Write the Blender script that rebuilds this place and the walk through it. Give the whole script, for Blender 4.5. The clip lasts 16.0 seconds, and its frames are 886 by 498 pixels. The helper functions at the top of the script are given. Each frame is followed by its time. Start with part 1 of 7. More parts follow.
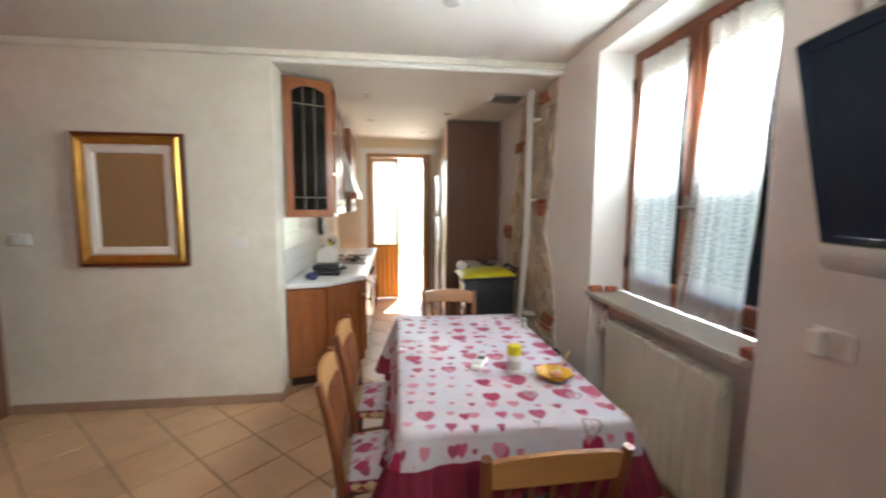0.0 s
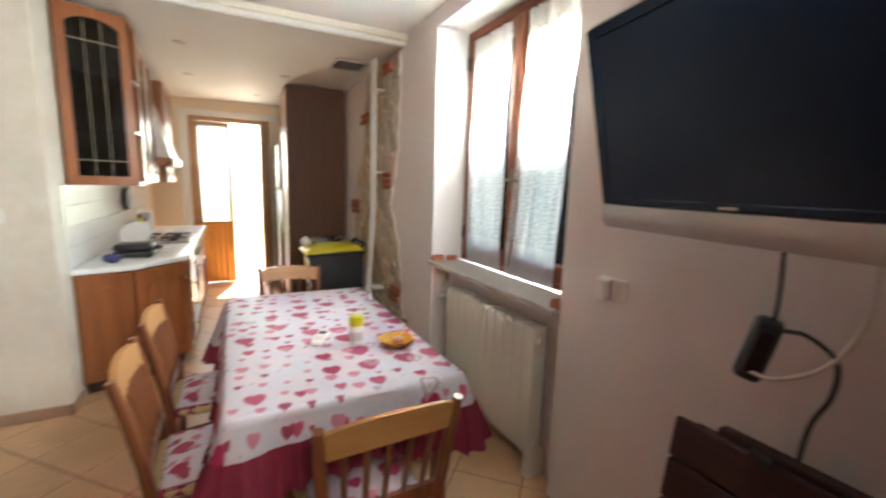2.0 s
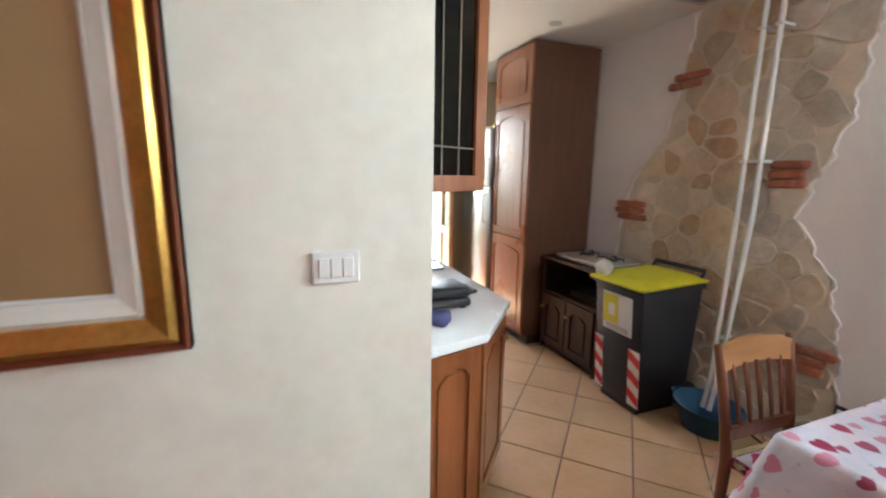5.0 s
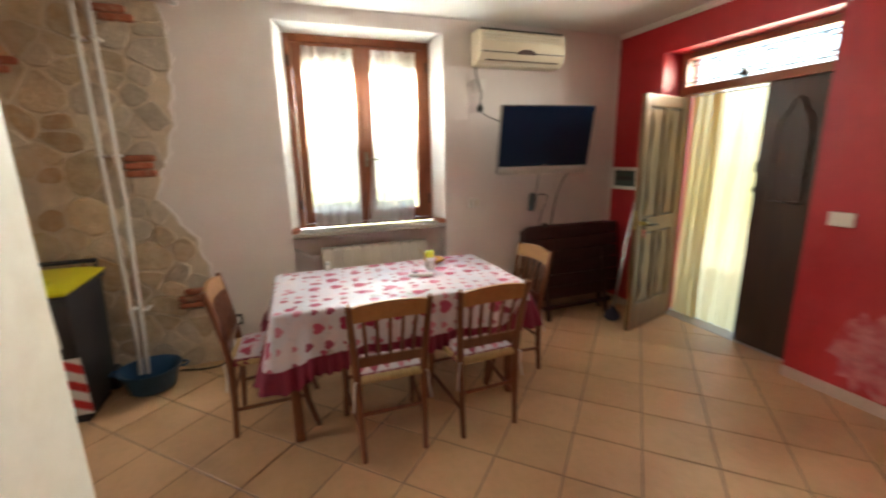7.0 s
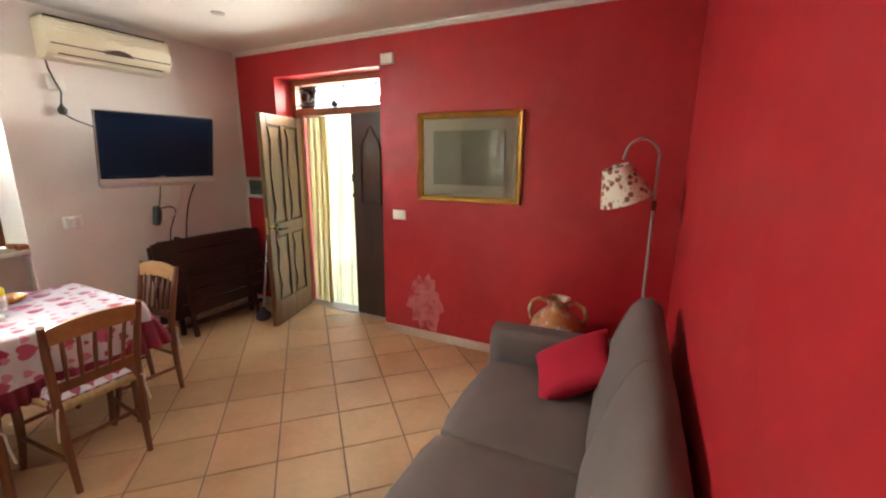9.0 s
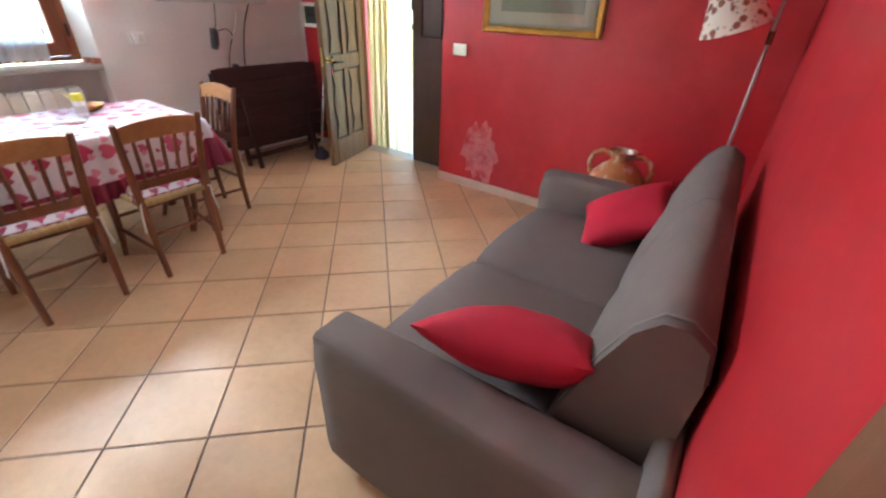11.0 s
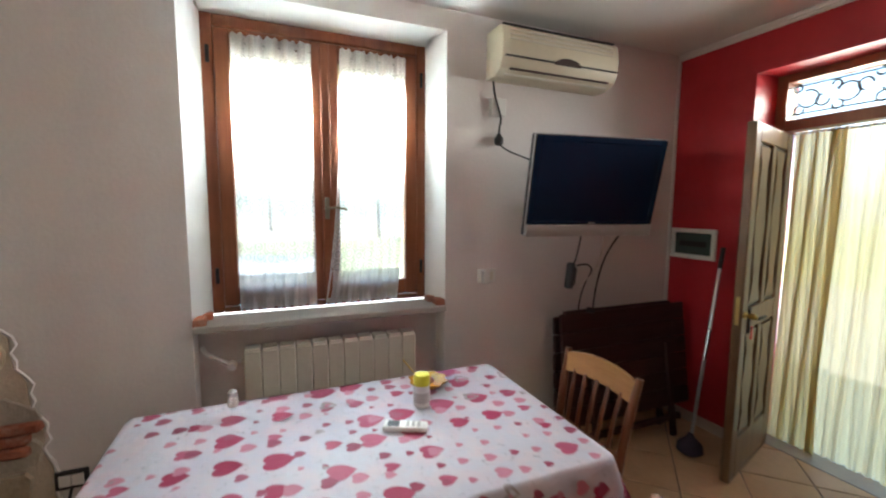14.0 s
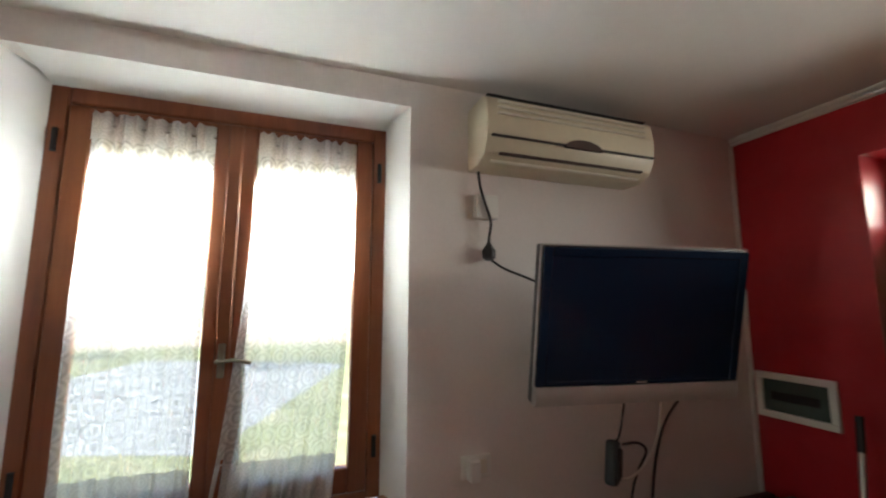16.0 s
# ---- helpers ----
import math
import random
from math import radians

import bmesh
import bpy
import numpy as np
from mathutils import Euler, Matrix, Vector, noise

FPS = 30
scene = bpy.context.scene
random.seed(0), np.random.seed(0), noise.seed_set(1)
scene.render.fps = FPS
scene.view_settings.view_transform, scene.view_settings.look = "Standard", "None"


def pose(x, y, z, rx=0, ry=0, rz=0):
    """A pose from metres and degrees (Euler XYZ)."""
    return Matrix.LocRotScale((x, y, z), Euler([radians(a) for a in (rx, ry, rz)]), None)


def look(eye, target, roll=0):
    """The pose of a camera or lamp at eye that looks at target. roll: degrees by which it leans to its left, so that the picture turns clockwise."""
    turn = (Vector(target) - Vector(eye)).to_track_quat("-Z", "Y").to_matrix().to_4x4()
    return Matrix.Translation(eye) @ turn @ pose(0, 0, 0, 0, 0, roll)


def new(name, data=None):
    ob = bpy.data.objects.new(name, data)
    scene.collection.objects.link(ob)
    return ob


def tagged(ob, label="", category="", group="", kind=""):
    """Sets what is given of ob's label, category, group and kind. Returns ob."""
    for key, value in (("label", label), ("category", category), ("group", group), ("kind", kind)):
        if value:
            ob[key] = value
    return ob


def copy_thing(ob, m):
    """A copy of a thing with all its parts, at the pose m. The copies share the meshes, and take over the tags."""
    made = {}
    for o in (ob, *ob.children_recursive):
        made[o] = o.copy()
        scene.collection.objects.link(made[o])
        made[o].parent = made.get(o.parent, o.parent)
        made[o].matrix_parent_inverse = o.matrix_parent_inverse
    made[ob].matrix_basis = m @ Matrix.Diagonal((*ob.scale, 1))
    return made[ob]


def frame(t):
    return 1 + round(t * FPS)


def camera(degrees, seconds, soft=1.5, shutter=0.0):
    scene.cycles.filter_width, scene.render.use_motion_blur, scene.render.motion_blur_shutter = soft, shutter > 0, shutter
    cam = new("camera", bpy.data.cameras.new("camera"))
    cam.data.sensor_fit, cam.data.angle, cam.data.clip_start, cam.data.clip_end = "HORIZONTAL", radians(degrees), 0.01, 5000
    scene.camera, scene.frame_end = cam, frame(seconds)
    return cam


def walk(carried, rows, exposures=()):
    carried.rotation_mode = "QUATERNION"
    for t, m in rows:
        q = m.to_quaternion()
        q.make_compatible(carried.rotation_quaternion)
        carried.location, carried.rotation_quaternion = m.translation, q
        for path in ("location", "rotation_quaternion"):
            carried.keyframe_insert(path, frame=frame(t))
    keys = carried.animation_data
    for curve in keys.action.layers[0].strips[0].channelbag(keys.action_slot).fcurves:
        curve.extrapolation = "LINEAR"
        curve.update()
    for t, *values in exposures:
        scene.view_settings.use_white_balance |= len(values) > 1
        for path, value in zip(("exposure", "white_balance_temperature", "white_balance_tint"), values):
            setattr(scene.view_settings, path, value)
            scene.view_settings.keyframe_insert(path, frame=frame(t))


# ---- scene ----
cam = camera(94.1, 16.0, 2.1, 0.4)
PATH = [
    (0, (-1.306, 0.483, 1.503), (-1.069, 2.457, 1.293), 0.4),
    (0.5, (-1.223, 0.485, 1.496), (-0.48, 2.333, 1.308), 0.5),
    (0.7, (-1.18, 0.476, 1.496), (-0.282, 2.253, 1.307), 0.4),
    (1, (-1.158, 0.452, 1.501), (-0.074, 2.122, 1.31), 0.3),
    (1.5, (-1.153, 0.458, 1.499), (0.026, 2.058, 1.278), 0.9),
    (2, (-1.235, 0.503, 1.456), (-0.334, 2.263, 1.155), 1.6),
    (2.2, (-1.304, 0.537, 1.435), (-0.604, 2.382, 1.111), 1.9),
    (2.5, (-1.431, 0.62, 1.413), (-1.097, 2.563, 1.079), 1.9),
    (3, (-1.654, 0.895, 1.441), (-1.786, 2.864, 1.114), 1.8),
    (3.1, (-1.73, 0.953, 1.458), (-1.893, 2.918, 1.12), 1.8),
    (5.5, (-2.649, 2.905, 1.464), (-1.44, 4.453, 1.084), -0.9),
    (6, (-2.787, 3.097, 1.534), (-1.077, 4.049, 1.124), -3.2),
    (6.5, (-3.085, 3.144, 1.546), (-1.139, 3.176, 1.084), -2.0),
    (7, (-3.375, 3.06, 1.515), (-1.542, 2.392, 1.076), -1.2),
    (7.5, (-3.571, 3.069, 1.563), (-1.996, 1.912, 1.14), -1.0),
    (7.7, (-3.609, 3.076, 1.562), (-2.149, 1.77, 1.16), -0.9),
    (8, (-3.667, 3.101, 1.572), (-2.397, 1.606, 1.184), -0.4),
    (8.5, (-3.789, 3.069, 1.588), (-2.847, 1.344, 1.218), 0.5),
    (8.6, (-3.806, 3.046, 1.594), (-2.916, 1.294, 1.222), 0.5),
    (11, (-3.919, 2.969, 1.389), (-2.926, 1.561, 0.375), 2.3),
    (11.5, (-3.798, 3.011, 1.337), (-2.519, 1.818, 0.367), 1.3),
    (12, (-3.55, 2.961, 1.352), (-2.029, 1.934, 0.555), 0.6),
    (12.5, (-3.197, 2.858, 1.417), (-1.527, 1.928, 0.829), 0.4),
    (12.6, (-3.144, 2.815, 1.421), (-1.444, 1.915, 0.873), 0.3),
    (13, (-2.827, 2.727, 1.468), (-1.068, 1.867, 1.059), 0.3),
    (13.4, (-2.568, 2.698, 1.489), (-0.764, 1.885, 1.192), 0.3),
    (13.5, (-2.492, 2.702, 1.503), (-0.683, 1.895, 1.225), 0.5),
    (14, (-2.187, 2.702, 1.51), (-0.344, 1.952, 1.309), 0.4),
    (14.5, (-1.938, 2.61, 1.549), (-0.088, 1.854, 1.478), 0.5),
    (15, (-1.777, 2.492, 1.633), (0.027, 1.639, 1.772), 0.4),
    (15.5, (-1.601, 2.338, 1.697), (0.177, 1.456, 1.939), -0.0),
    (16, (-1.502, 2.193, 1.705), (0.367, 1.53, 1.964), 0.1),
]
walk(cam, [(t, look(eye, target, roll)) for t, eye, target, roll in PATH],
     [(0.0, 3.15, 6300, 8), (1.2, 3.33, 6600, 8.5), (2.2, 3.25, 6600, 8.5), (3.0, 3.05, 6200, 8), (5.4, 3.6, 5800, 7), (6.0, 3.25, 6000, 7.5), (7.0, 3.35, 7200, 9.5), (8.5, 3.68, 7100, 11), (11.0, 4.22, 5700, 9), (12.5, 3.68, 6100, 8.5), (14.0, 2.9, 6200, 7.5), (16.0, 2.2, 6600, 9)])

# ---- world, sun, exposure ----
world = bpy.data.worlds.new("sky")
scene.world = world
world.use_nodes = True
wn = world.node_tree.nodes
sky = wn.new("ShaderNodeTexSky")
sky.sky_type = "NISHITA"
sky.sun_disc = False
sky.sun_elevation = radians(58)
sky.sun_rotation = radians(12)
wn["Background"].inputs[1].default_value = 0.15
world.node_tree.links.new(sky.outputs[0], wn["Background"].inputs[0])
sun = new("sun", bpy.data.lights.new("sun", "SUN"))
sun.data.energy, sun.data.angle, sun.data.color = 5.0, radians(0.5), (1.0, 0.95, 0.86)
sun.matrix_world = look((0.22, 0.9, 1.6), (0, 0, 0))


def sky_lamp(name, at, to, sx, sy, watts, color, spread):
    """An area lamp close outside an opening, standing in for the light of the open sky."""
    d = bpy.data.lights.new(name, "AREA")
    d.shape, d.size, d.size_y, d.energy, d.color = "RECTANGLE", sx, sy, watts, color
    d.spread = radians(spread)
    ob = new(name, d)
    ob.matrix_world = look(at, to)
    return ob


# sky light in the upper part of the window, above the horizon
sky_lamp("window_sky", (0.37, 2.433, 2.0), (-1.0, 2.433, 1.15), 1.02, 0.42, 23.0, (0.93, 0.97, 1.0), 140)
# open sky behind the transom of the front door, and in the balcony door
sky_lamp("transom_sky", (-1.135, -0.31, 2.16), (-1.135, 1.0, 1.9), 1.1, 0.2, 2.6, (1.0, 0.97, 0.9), 100)
sky_lamp("balcony_sky", (-1.2, 7.6, 1.75), (-1.2, 5.5, 1.2), 0.85, 0.9, 4.0, (1.0, 0.93, 0.8), 170)

# ---- materials ----
def nodes_of(name):
    m = bpy.data.materials.new(name)
    m.use_nodes = True
    nt = m.node_tree
    return m, nt, nt.nodes, nt.nodes["Principled BSDF"]


def link(nt, a, b):
    nt.links.new(a, b)


def mth(nt, op, a, b=None, c=None):
    n = nt.nodes.new("ShaderNodeMath")
    n.operation = op
    for i, v in enumerate((a, b, c)):
        if v is None:
            continue
        if isinstance(v, (int, float)):
            n.inputs[i].default_value = v
        else:
            link(nt, v, n.inputs[i])
    return n.outputs[0]


def mixc(nt, fac, a, b):
    n = nt.nodes.new("ShaderNodeMix")
    n.data_type = "RGBA"
    for sock, v in ((n.inputs[0], fac), (n.inputs[6], a), (n.inputs[7], b)):
        if isinstance(v, (int, float)):
            sock.default_value = v
        elif isinstance(v, tuple):
            sock.default_value = (*v, 1)
        else:
            link(nt, v, sock)
    return n.outputs[2]


def place_of(nt, scale=(1, 1, 1), rot=(0, 0, 0)):
    g = nt.nodes.new("ShaderNodeNewGeometry")
    m = nt.nodes.new("ShaderNodeMapping")
    m.inputs["Scale"].default_value = scale
    m.inputs["Rotation"].default_value = [radians(a) for a in rot]
    link(nt, g.outputs["Position"], m.inputs["Vector"])
    return m.outputs[0]


def noise_of(nt, vec, scale, detail=4, rough=0.55):
    n = nt.nodes.new("ShaderNodeTexNoise")
    n.inputs["Scale"].default_value = scale
    n.inputs["Detail"].default_value = detail
    n.inputs["Roughness"].default_value = rough
    link(nt, vec, n.inputs["Vector"])
    return n.outputs["Fac"]


def ramp(nt, fac, lo, hi):
    n = nt.nodes.new("ShaderNodeMapRange")
    n.inputs["From Min"].default_value, n.inputs["From Max"].default_value = lo, hi
    link(nt, fac, n.inputs["Value"])
    return n.outputs[0]


def bumped(nt, bsdf, height, strength, dist=0.01):
    b = nt.nodes.new("ShaderNodeBump")
    b.inputs["Strength"].default_value = strength
    b.inputs["Distance"].default_value = dist
    link(nt, height, b.inputs["Height"])
    link(nt, b.outputs[0], bsdf.inputs["Normal"])


def surface(name, c, rough=0.5, metal=0.0, vary=0.12, coarse=1.5, fine=40, bump=0.1, stretch=(1, 1, 1), spread=0.0, coat=0.0, second=None, sec_lo=0.5, sec_hi=0.65):
    """A plain surface: colour that varies at two scales, fine relief, uneven gloss."""
    m, nt, nn, b = nodes_of(name)
    p = place_of(nt, stretch)
    big, small = noise_of(nt, p, coarse, 5), noise_of(nt, p, fine, 3)
    lo = tuple(v * (1 - vary) for v in c)
    hi = tuple(min(1, v * (1 + vary)) for v in c)
    col = mixc(nt, ramp(nt, mth(nt, "ADD", mth(nt, "MULTIPLY", big, 0.65), mth(nt, "MULTIPLY", small, 0.35)), 0.3, 0.7), lo, hi)
    if second:
        col = mixc(nt, ramp(nt, noise_of(nt, p, coarse * 1.7, 6, 0.65), sec_lo, sec_hi), col, second)
    if spread:
        oi = nt.nodes.new("ShaderNodeObjectInfo")
        k = mth(nt, "ADD", mth(nt, "MULTIPLY", oi.outputs["Random"], 2 * spread), 1 - spread)
        v = nt.nodes.new("ShaderNodeVectorMath")
        v.operation = "SCALE"
        link(nt, col, v.inputs[0])
        link(nt, k, v.inputs["Scale"])
        col = v.outputs[0]
    link(nt, col, b.inputs["Base Color"])
    link(nt, mth(nt, "ADD", mth(nt, "MULTIPLY", big, 0.2), rough - 0.1), b.inputs["Roughness"])
    b.inputs["Metallic"].default_value = metal
    b.inputs["Coat Weight"].default_value = coat
    b.inputs["Coat Roughness"].default_value = 0.15
    if bump:
        bumped(nt, b, mth(nt, "ADD", small, mth(nt, "MULTIPLY", big, 0.5)), bump)
    return m


def wood(name, dark, light, rough=0.35, along="z", scale=1.0, coat=0.3, bump=0.08, spread=0.0):
    """Wood with grain drawn out along one axis."""
    m, nt, nn, b = nodes_of(name)
    st = {"x": (1.2, 14, 14), "y": (14, 1.2, 14), "z": (14, 14, 1.2)}[along]
    p = place_of(nt, tuple(s * scale for s in st))
    g = noise_of(nt, p, 1.6, 6, 0.6)
    f = noise_of(nt, p, 9, 4, 0.6)
    w = noise_of(nt, place_of(nt), 1.3, 3)
    k = mth(nt, "ADD", mth(nt, "MULTIPLY", g, 0.6), mth(nt, "ADD", mth(nt, "MULTIPLY", f, 0.2), mth(nt, "MULTIPLY", w, 0.2)))
    if spread:
        oi = nt.nodes.new("ShaderNodeObjectInfo")
        k = mth(nt, "ADD", k, mth(nt, "MULTIPLY", mth(nt, "SUBTRACT", oi.outputs["Random"], 0.5), spread))
    link(nt, mixc(nt, ramp(nt, k, 0.32, 0.68), dark, light), b.inputs["Base Color"])
    link(nt, mth(nt, "ADD", mth(nt, "MULTIPLY", w, 0.25), rough - 0.12), b.inputs["Roughness"])
    b.inputs["Coat Weight"].default_value = coat
    b.inputs["Coat Roughness"].default_value = 0.2
    bumped(nt, b, mth(nt, "ADD", g, f), bump, 0.004)
    return m


PLASTER = surface("window_wall_plaster", (0.76, 0.71, 0.68), 0.7, vary=0.06, coarse=1.1, fine=55, bump=0.12)
CREAM = surface("sponged_cream_paint", (0.78, 0.74, 0.65), 0.55, vary=0.09, coarse=2.2, fine=14, bump=0.1, second=(0.72, 0.66, 0.55), sec_lo=0.5, sec_hi=0.75)
# kitchen wall colour with the warmth of bounced sunlight mixed in
WARMWALL = surface("kitchen_wall_warm_bounce", (0.78, 0.66, 0.5), 0.6, vary=0.06)
RED = surface("red_wall_paint", (0.46, 0.018, 0.026), 0.37, vary=0.16, coarse=1.8, fine=9, bump=0.08, second=(0.5, 0.035, 0.045), sec_lo=0.5, sec_hi=0.8)
CEIL = surface("ceiling_white", (0.78, 0.76, 0.73), 0.8, vary=0.03, bump=0.05)
WHITE = surface("white_gloss_paint", (0.8, 0.79, 0.76), 0.4, vary=0.03, bump=0.03)
TILE = surface("terracotta_floor_tile", (0.6, 0.385, 0.215), 0.4, vary=0.13, coarse=2.6, fine=26, bump=0.06, spread=0.07, coat=0.0, second=(0.67, 0.435, 0.255), sec_lo=0.45, sec_hi=0.75)
GROUT = surface("floor_grout", (0.2, 0.15, 0.12), 0.9, vary=0.25, bump=0.2)
SKIRT = surface("terracotta_skirting", (0.42, 0.28, 0.2), 0.4, vary=0.15)
SKIRT_PALE = surface("pale_skirting", (0.62, 0.5, 0.42), 0.4, vary=0.12)
PATCH = surface("flaked_plaster", (0.56, 0.17, 0.18), 0.75, vary=0.3, coarse=5, fine=40, bump=0.3, second=(0.47, 0.03, 0.04), sec_lo=0.47, sec_hi=0.66)
WALNUT = wood("kitchen_walnut", (0.19, 0.055, 0.018), (0.36, 0.125, 0.04), 0.3, coat=0.45)
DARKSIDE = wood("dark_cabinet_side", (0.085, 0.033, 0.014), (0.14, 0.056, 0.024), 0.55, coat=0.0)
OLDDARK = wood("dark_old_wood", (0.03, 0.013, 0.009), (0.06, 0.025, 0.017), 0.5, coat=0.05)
WINWOOD = wood("window_frame_wood", (0.19, 0.055, 0.02), (0.32, 0.1, 0.036), 0.45)
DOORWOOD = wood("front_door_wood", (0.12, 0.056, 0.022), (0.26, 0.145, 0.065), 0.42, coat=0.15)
# the door's wood again, with shade put into its colour
DOORSHADED = wood("front_door_wood_in_shade", (0.032, 0.015, 0.01), (0.066, 0.03, 0.019), 0.42, coat=0.1)
HALLDOOR = wood("mahogany_door", (0.06, 0.014, 0.006), (0.1, 0.027, 0.011), 0.45, coat=0.1)
CASING = wood("mahogany_casing", (0.13, 0.055, 0.026), (0.22, 0.1, 0.05), 0.4)
CHAIR = wood("chair_wood", (0.12, 0.035, 0.012), (0.22, 0.075, 0.028), 0.35, coat=0.4)
CREST = wood("chair_crest_wood", (0.33, 0.145, 0.048), (0.47, 0.235, 0.085), 0.4, along="x", coat=0.25)
GARDEN = wood("garden_table_wood", (0.028, 0.01, 0.01), (0.058, 0.019, 0.016), 0.6, along="y", coat=0.0)
RUSH = surface("woven_rush", (0.5, 0.36, 0.17), 0.8, vary=0.3, coarse=20, fine=90, bump=0.6, stretch=(1, 6, 1))
BURG = surface("burgundy_ruffle", (0.2, 0.015, 0.04), 0.85, vary=0.2, coarse=10, fine=120, bump=0.2)
SOFA = surface("grey_brown_sofa_fabric", (0.165, 0.13, 0.115), 0.9, vary=0.12, coarse=5, fine=400, bump=0.25)
SEAM = surface("sofa_piping", (0.2, 0.18, 0.165), 0.9, vary=0.1)
PILLOW = surface("red_cushion_fabric", (0.47, 0.004, 0.028), 0.85, vary=0.12, coarse=6, fine=300, bump=0.25)
BLACK = surface("black_plastic", (0.018, 0.018, 0.02), 0.4, vary=0.15)
STRIPGREY = surface("dark_grey_plastic", (0.035, 0.05, 0.055), 0.45, vary=0.15)
BINBLACK = surface("bin_plastic", (0.02, 0.021, 0.026), 0.5, vary=0.2, bump=0.15)
YELLOW = surface("yellow_plastic", (0.62, 0.56, 0.02), 0.45, vary=0.1, coarse=5)
BLUE = surface("blue_plastic", (0.02, 0.1, 0.22), 0.4, vary=0.12)
SILVER = surface("silver_plastic", (0.5, 0.48, 0.46), 0.38, 0.25, vary=0.05)
STEEL = surface("steel", (0.5, 0.5, 0.5), 0.3, 1.0, vary=0.08)
LEAD = surface("leading", (0.3, 0.27, 0.2), 0.45, 0.8, vary=0.2)
BRASS = surface("brass", (0.62, 0.45, 0.16), 0.3, 1.0, vary=0.12)
IRON = surface("wrought_iron", (0.03, 0.03, 0.03), 0.5, 0.6, vary=0.2)
GOLD = surface("gilded_frame", (0.62, 0.36, 0.08), 0.32, 0.75, vary=0.25, coarse=8, fine=60, bump=0.15)
GOLDDARK = surface("frame_edge", (0.16, 0.04, 0.015), 0.35, 0.2, vary=0.25)
MATBOARD = surface("picture_mount", (0.76, 0.72, 0.64), 0.8, vary=0.04)
ARTBROWN = surface("brown_print", (0.33, 0.2, 0.09), 0.5, vary=0.03, coarse=2)
ARTGREY = surface("grey_print", (0.4, 0.42, 0.37), 0.5, vary=0.04, coarse=2, second=(0.46, 0.47, 0.42))
PLASTIC = surface("white_switch_plastic", (0.8, 0.79, 0.75), 0.35, vary=0.03, bump=0.02)
IVORY = surface("ivory_enamel", (0.72, 0.68, 0.58), 0.35, vary=0.05)
ACBODY = surface("yellowed_plastic", (0.7, 0.63, 0.48), 0.4, vary=0.06)
MORTAR = surface("stone_mortar", (0.63, 0.54, 0.42), 0.9, vary=0.15, coarse=4, fine=80, bump=0.4)
STONES = [surface("wall_stone_" + n, c, 0.85, vary=0.22, coarse=8, fine=45, bump=0.7, spread=0.16, second=c2, sec_lo=0.4, sec_hi=0.7) for n, c, c2 in (("tan", (0.52, 0.4, 0.265), (0.6, 0.5, 0.37)), ("ochre", (0.46, 0.31, 0.175), (0.54, 0.43, 0.3)), ("grey", (0.49, 0.42, 0.335), (0.58, 0.51, 0.42)), ("pale", (0.62, 0.53, 0.41), (0.55, 0.46, 0.35)))]
BRICK = surface("old_brick", (0.36, 0.115, 0.06), 0.85, vary=0.25, coarse=9, fine=70, bump=0.5, spread=0.2, second=(0.42, 0.22, 0.15))
SILL = surface("sill_marble", (0.43, 0.395, 0.35), 0.35, vary=0.12, coarse=5, fine=30, bump=0.03)
WORKTOP = surface("white_worktop", (0.76, 0.77, 0.76), 0.25, vary=0.05, coarse=7, fine=160, bump=0.0)
WALLTILE = surface("white_wall_tile", (0.78, 0.78, 0.76), 0.15, vary=0.03, bump=0.02)
CERAMIC = surface("white_ceramic", (0.78, 0.77, 0.74), 0.2, vary=0.03, bump=0.0)
AMBER = surface("amber_plate", (0.6, 0.3, 0.03), 0.2, vary=0.2, coarse=30)
JUG = surface("glazed_terracotta", (0.45, 0.16, 0.045), 0.35, vary=0.3, coarse=6, fine=30, coat=0.3, second=(0.62, 0.5, 0.38), sec_lo=0.52, sec_hi=0.6)
STRIPERED = surface("reflective_red", (0.55, 0.02, 0.025), 0.4, vary=0.08)
STRIPEWHITE = surface("reflective_white", (0.75, 0.75, 0.73), 0.4, vary=0.06)
CORDBLACK = surface("black_cable", (0.015, 0.013, 0.013), 0.45, vary=0.1)
CORDWHITE = surface("white_cable", (0.65, 0.6, 0.54), 0.5, vary=0.08)
CLOTHWHITE = surface("white_cloth", (0.72, 0.7, 0.68), 0.9, vary=0.06)
DARKCLOTH = surface("dark_towel", (0.05, 0.045, 0.07), 0.95, vary=0.2, fine=200, bump=0.3)
# orange that stands in for warm light on the balcony door
ORANGEGLOW = surface("orange_glow_cloth", (0.66, 0.32, 0.08), 0.8, vary=0.12, stretch=(6, 6, 1))
GRASS = surface("meadow", (0.19, 0.21, 0.1), 0.95, vary=0.35, coarse=0.6, fine=12, bump=0.6, second=(0.34, 0.31, 0.2), sec_lo=0.5, sec_hi=0.7)
PAVING = surface("patio_paving", (0.24, 0.22, 0.19), 0.8, vary=0.15)
LEAF = surface("leaves", (0.07, 0.12, 0.03), 0.6, vary=0.4, coarse=3, fine=20)
BARK = surface("bark", (0.12, 0.08, 0.05), 0.9, vary=0.3)
HILL = surface("far_hills", (0.22, 0.24, 0.22), 0.95, vary=0.3, coarse=0.05, fine=0.6, bump=0.0)
RENDER = surface("outer_render", (0.7, 0.66, 0.58), 0.8, vary=0.08)
SHUTTER = surface("cream_shutter_box", (0.66, 0.58, 0.36), 0.6, vary=0.05)


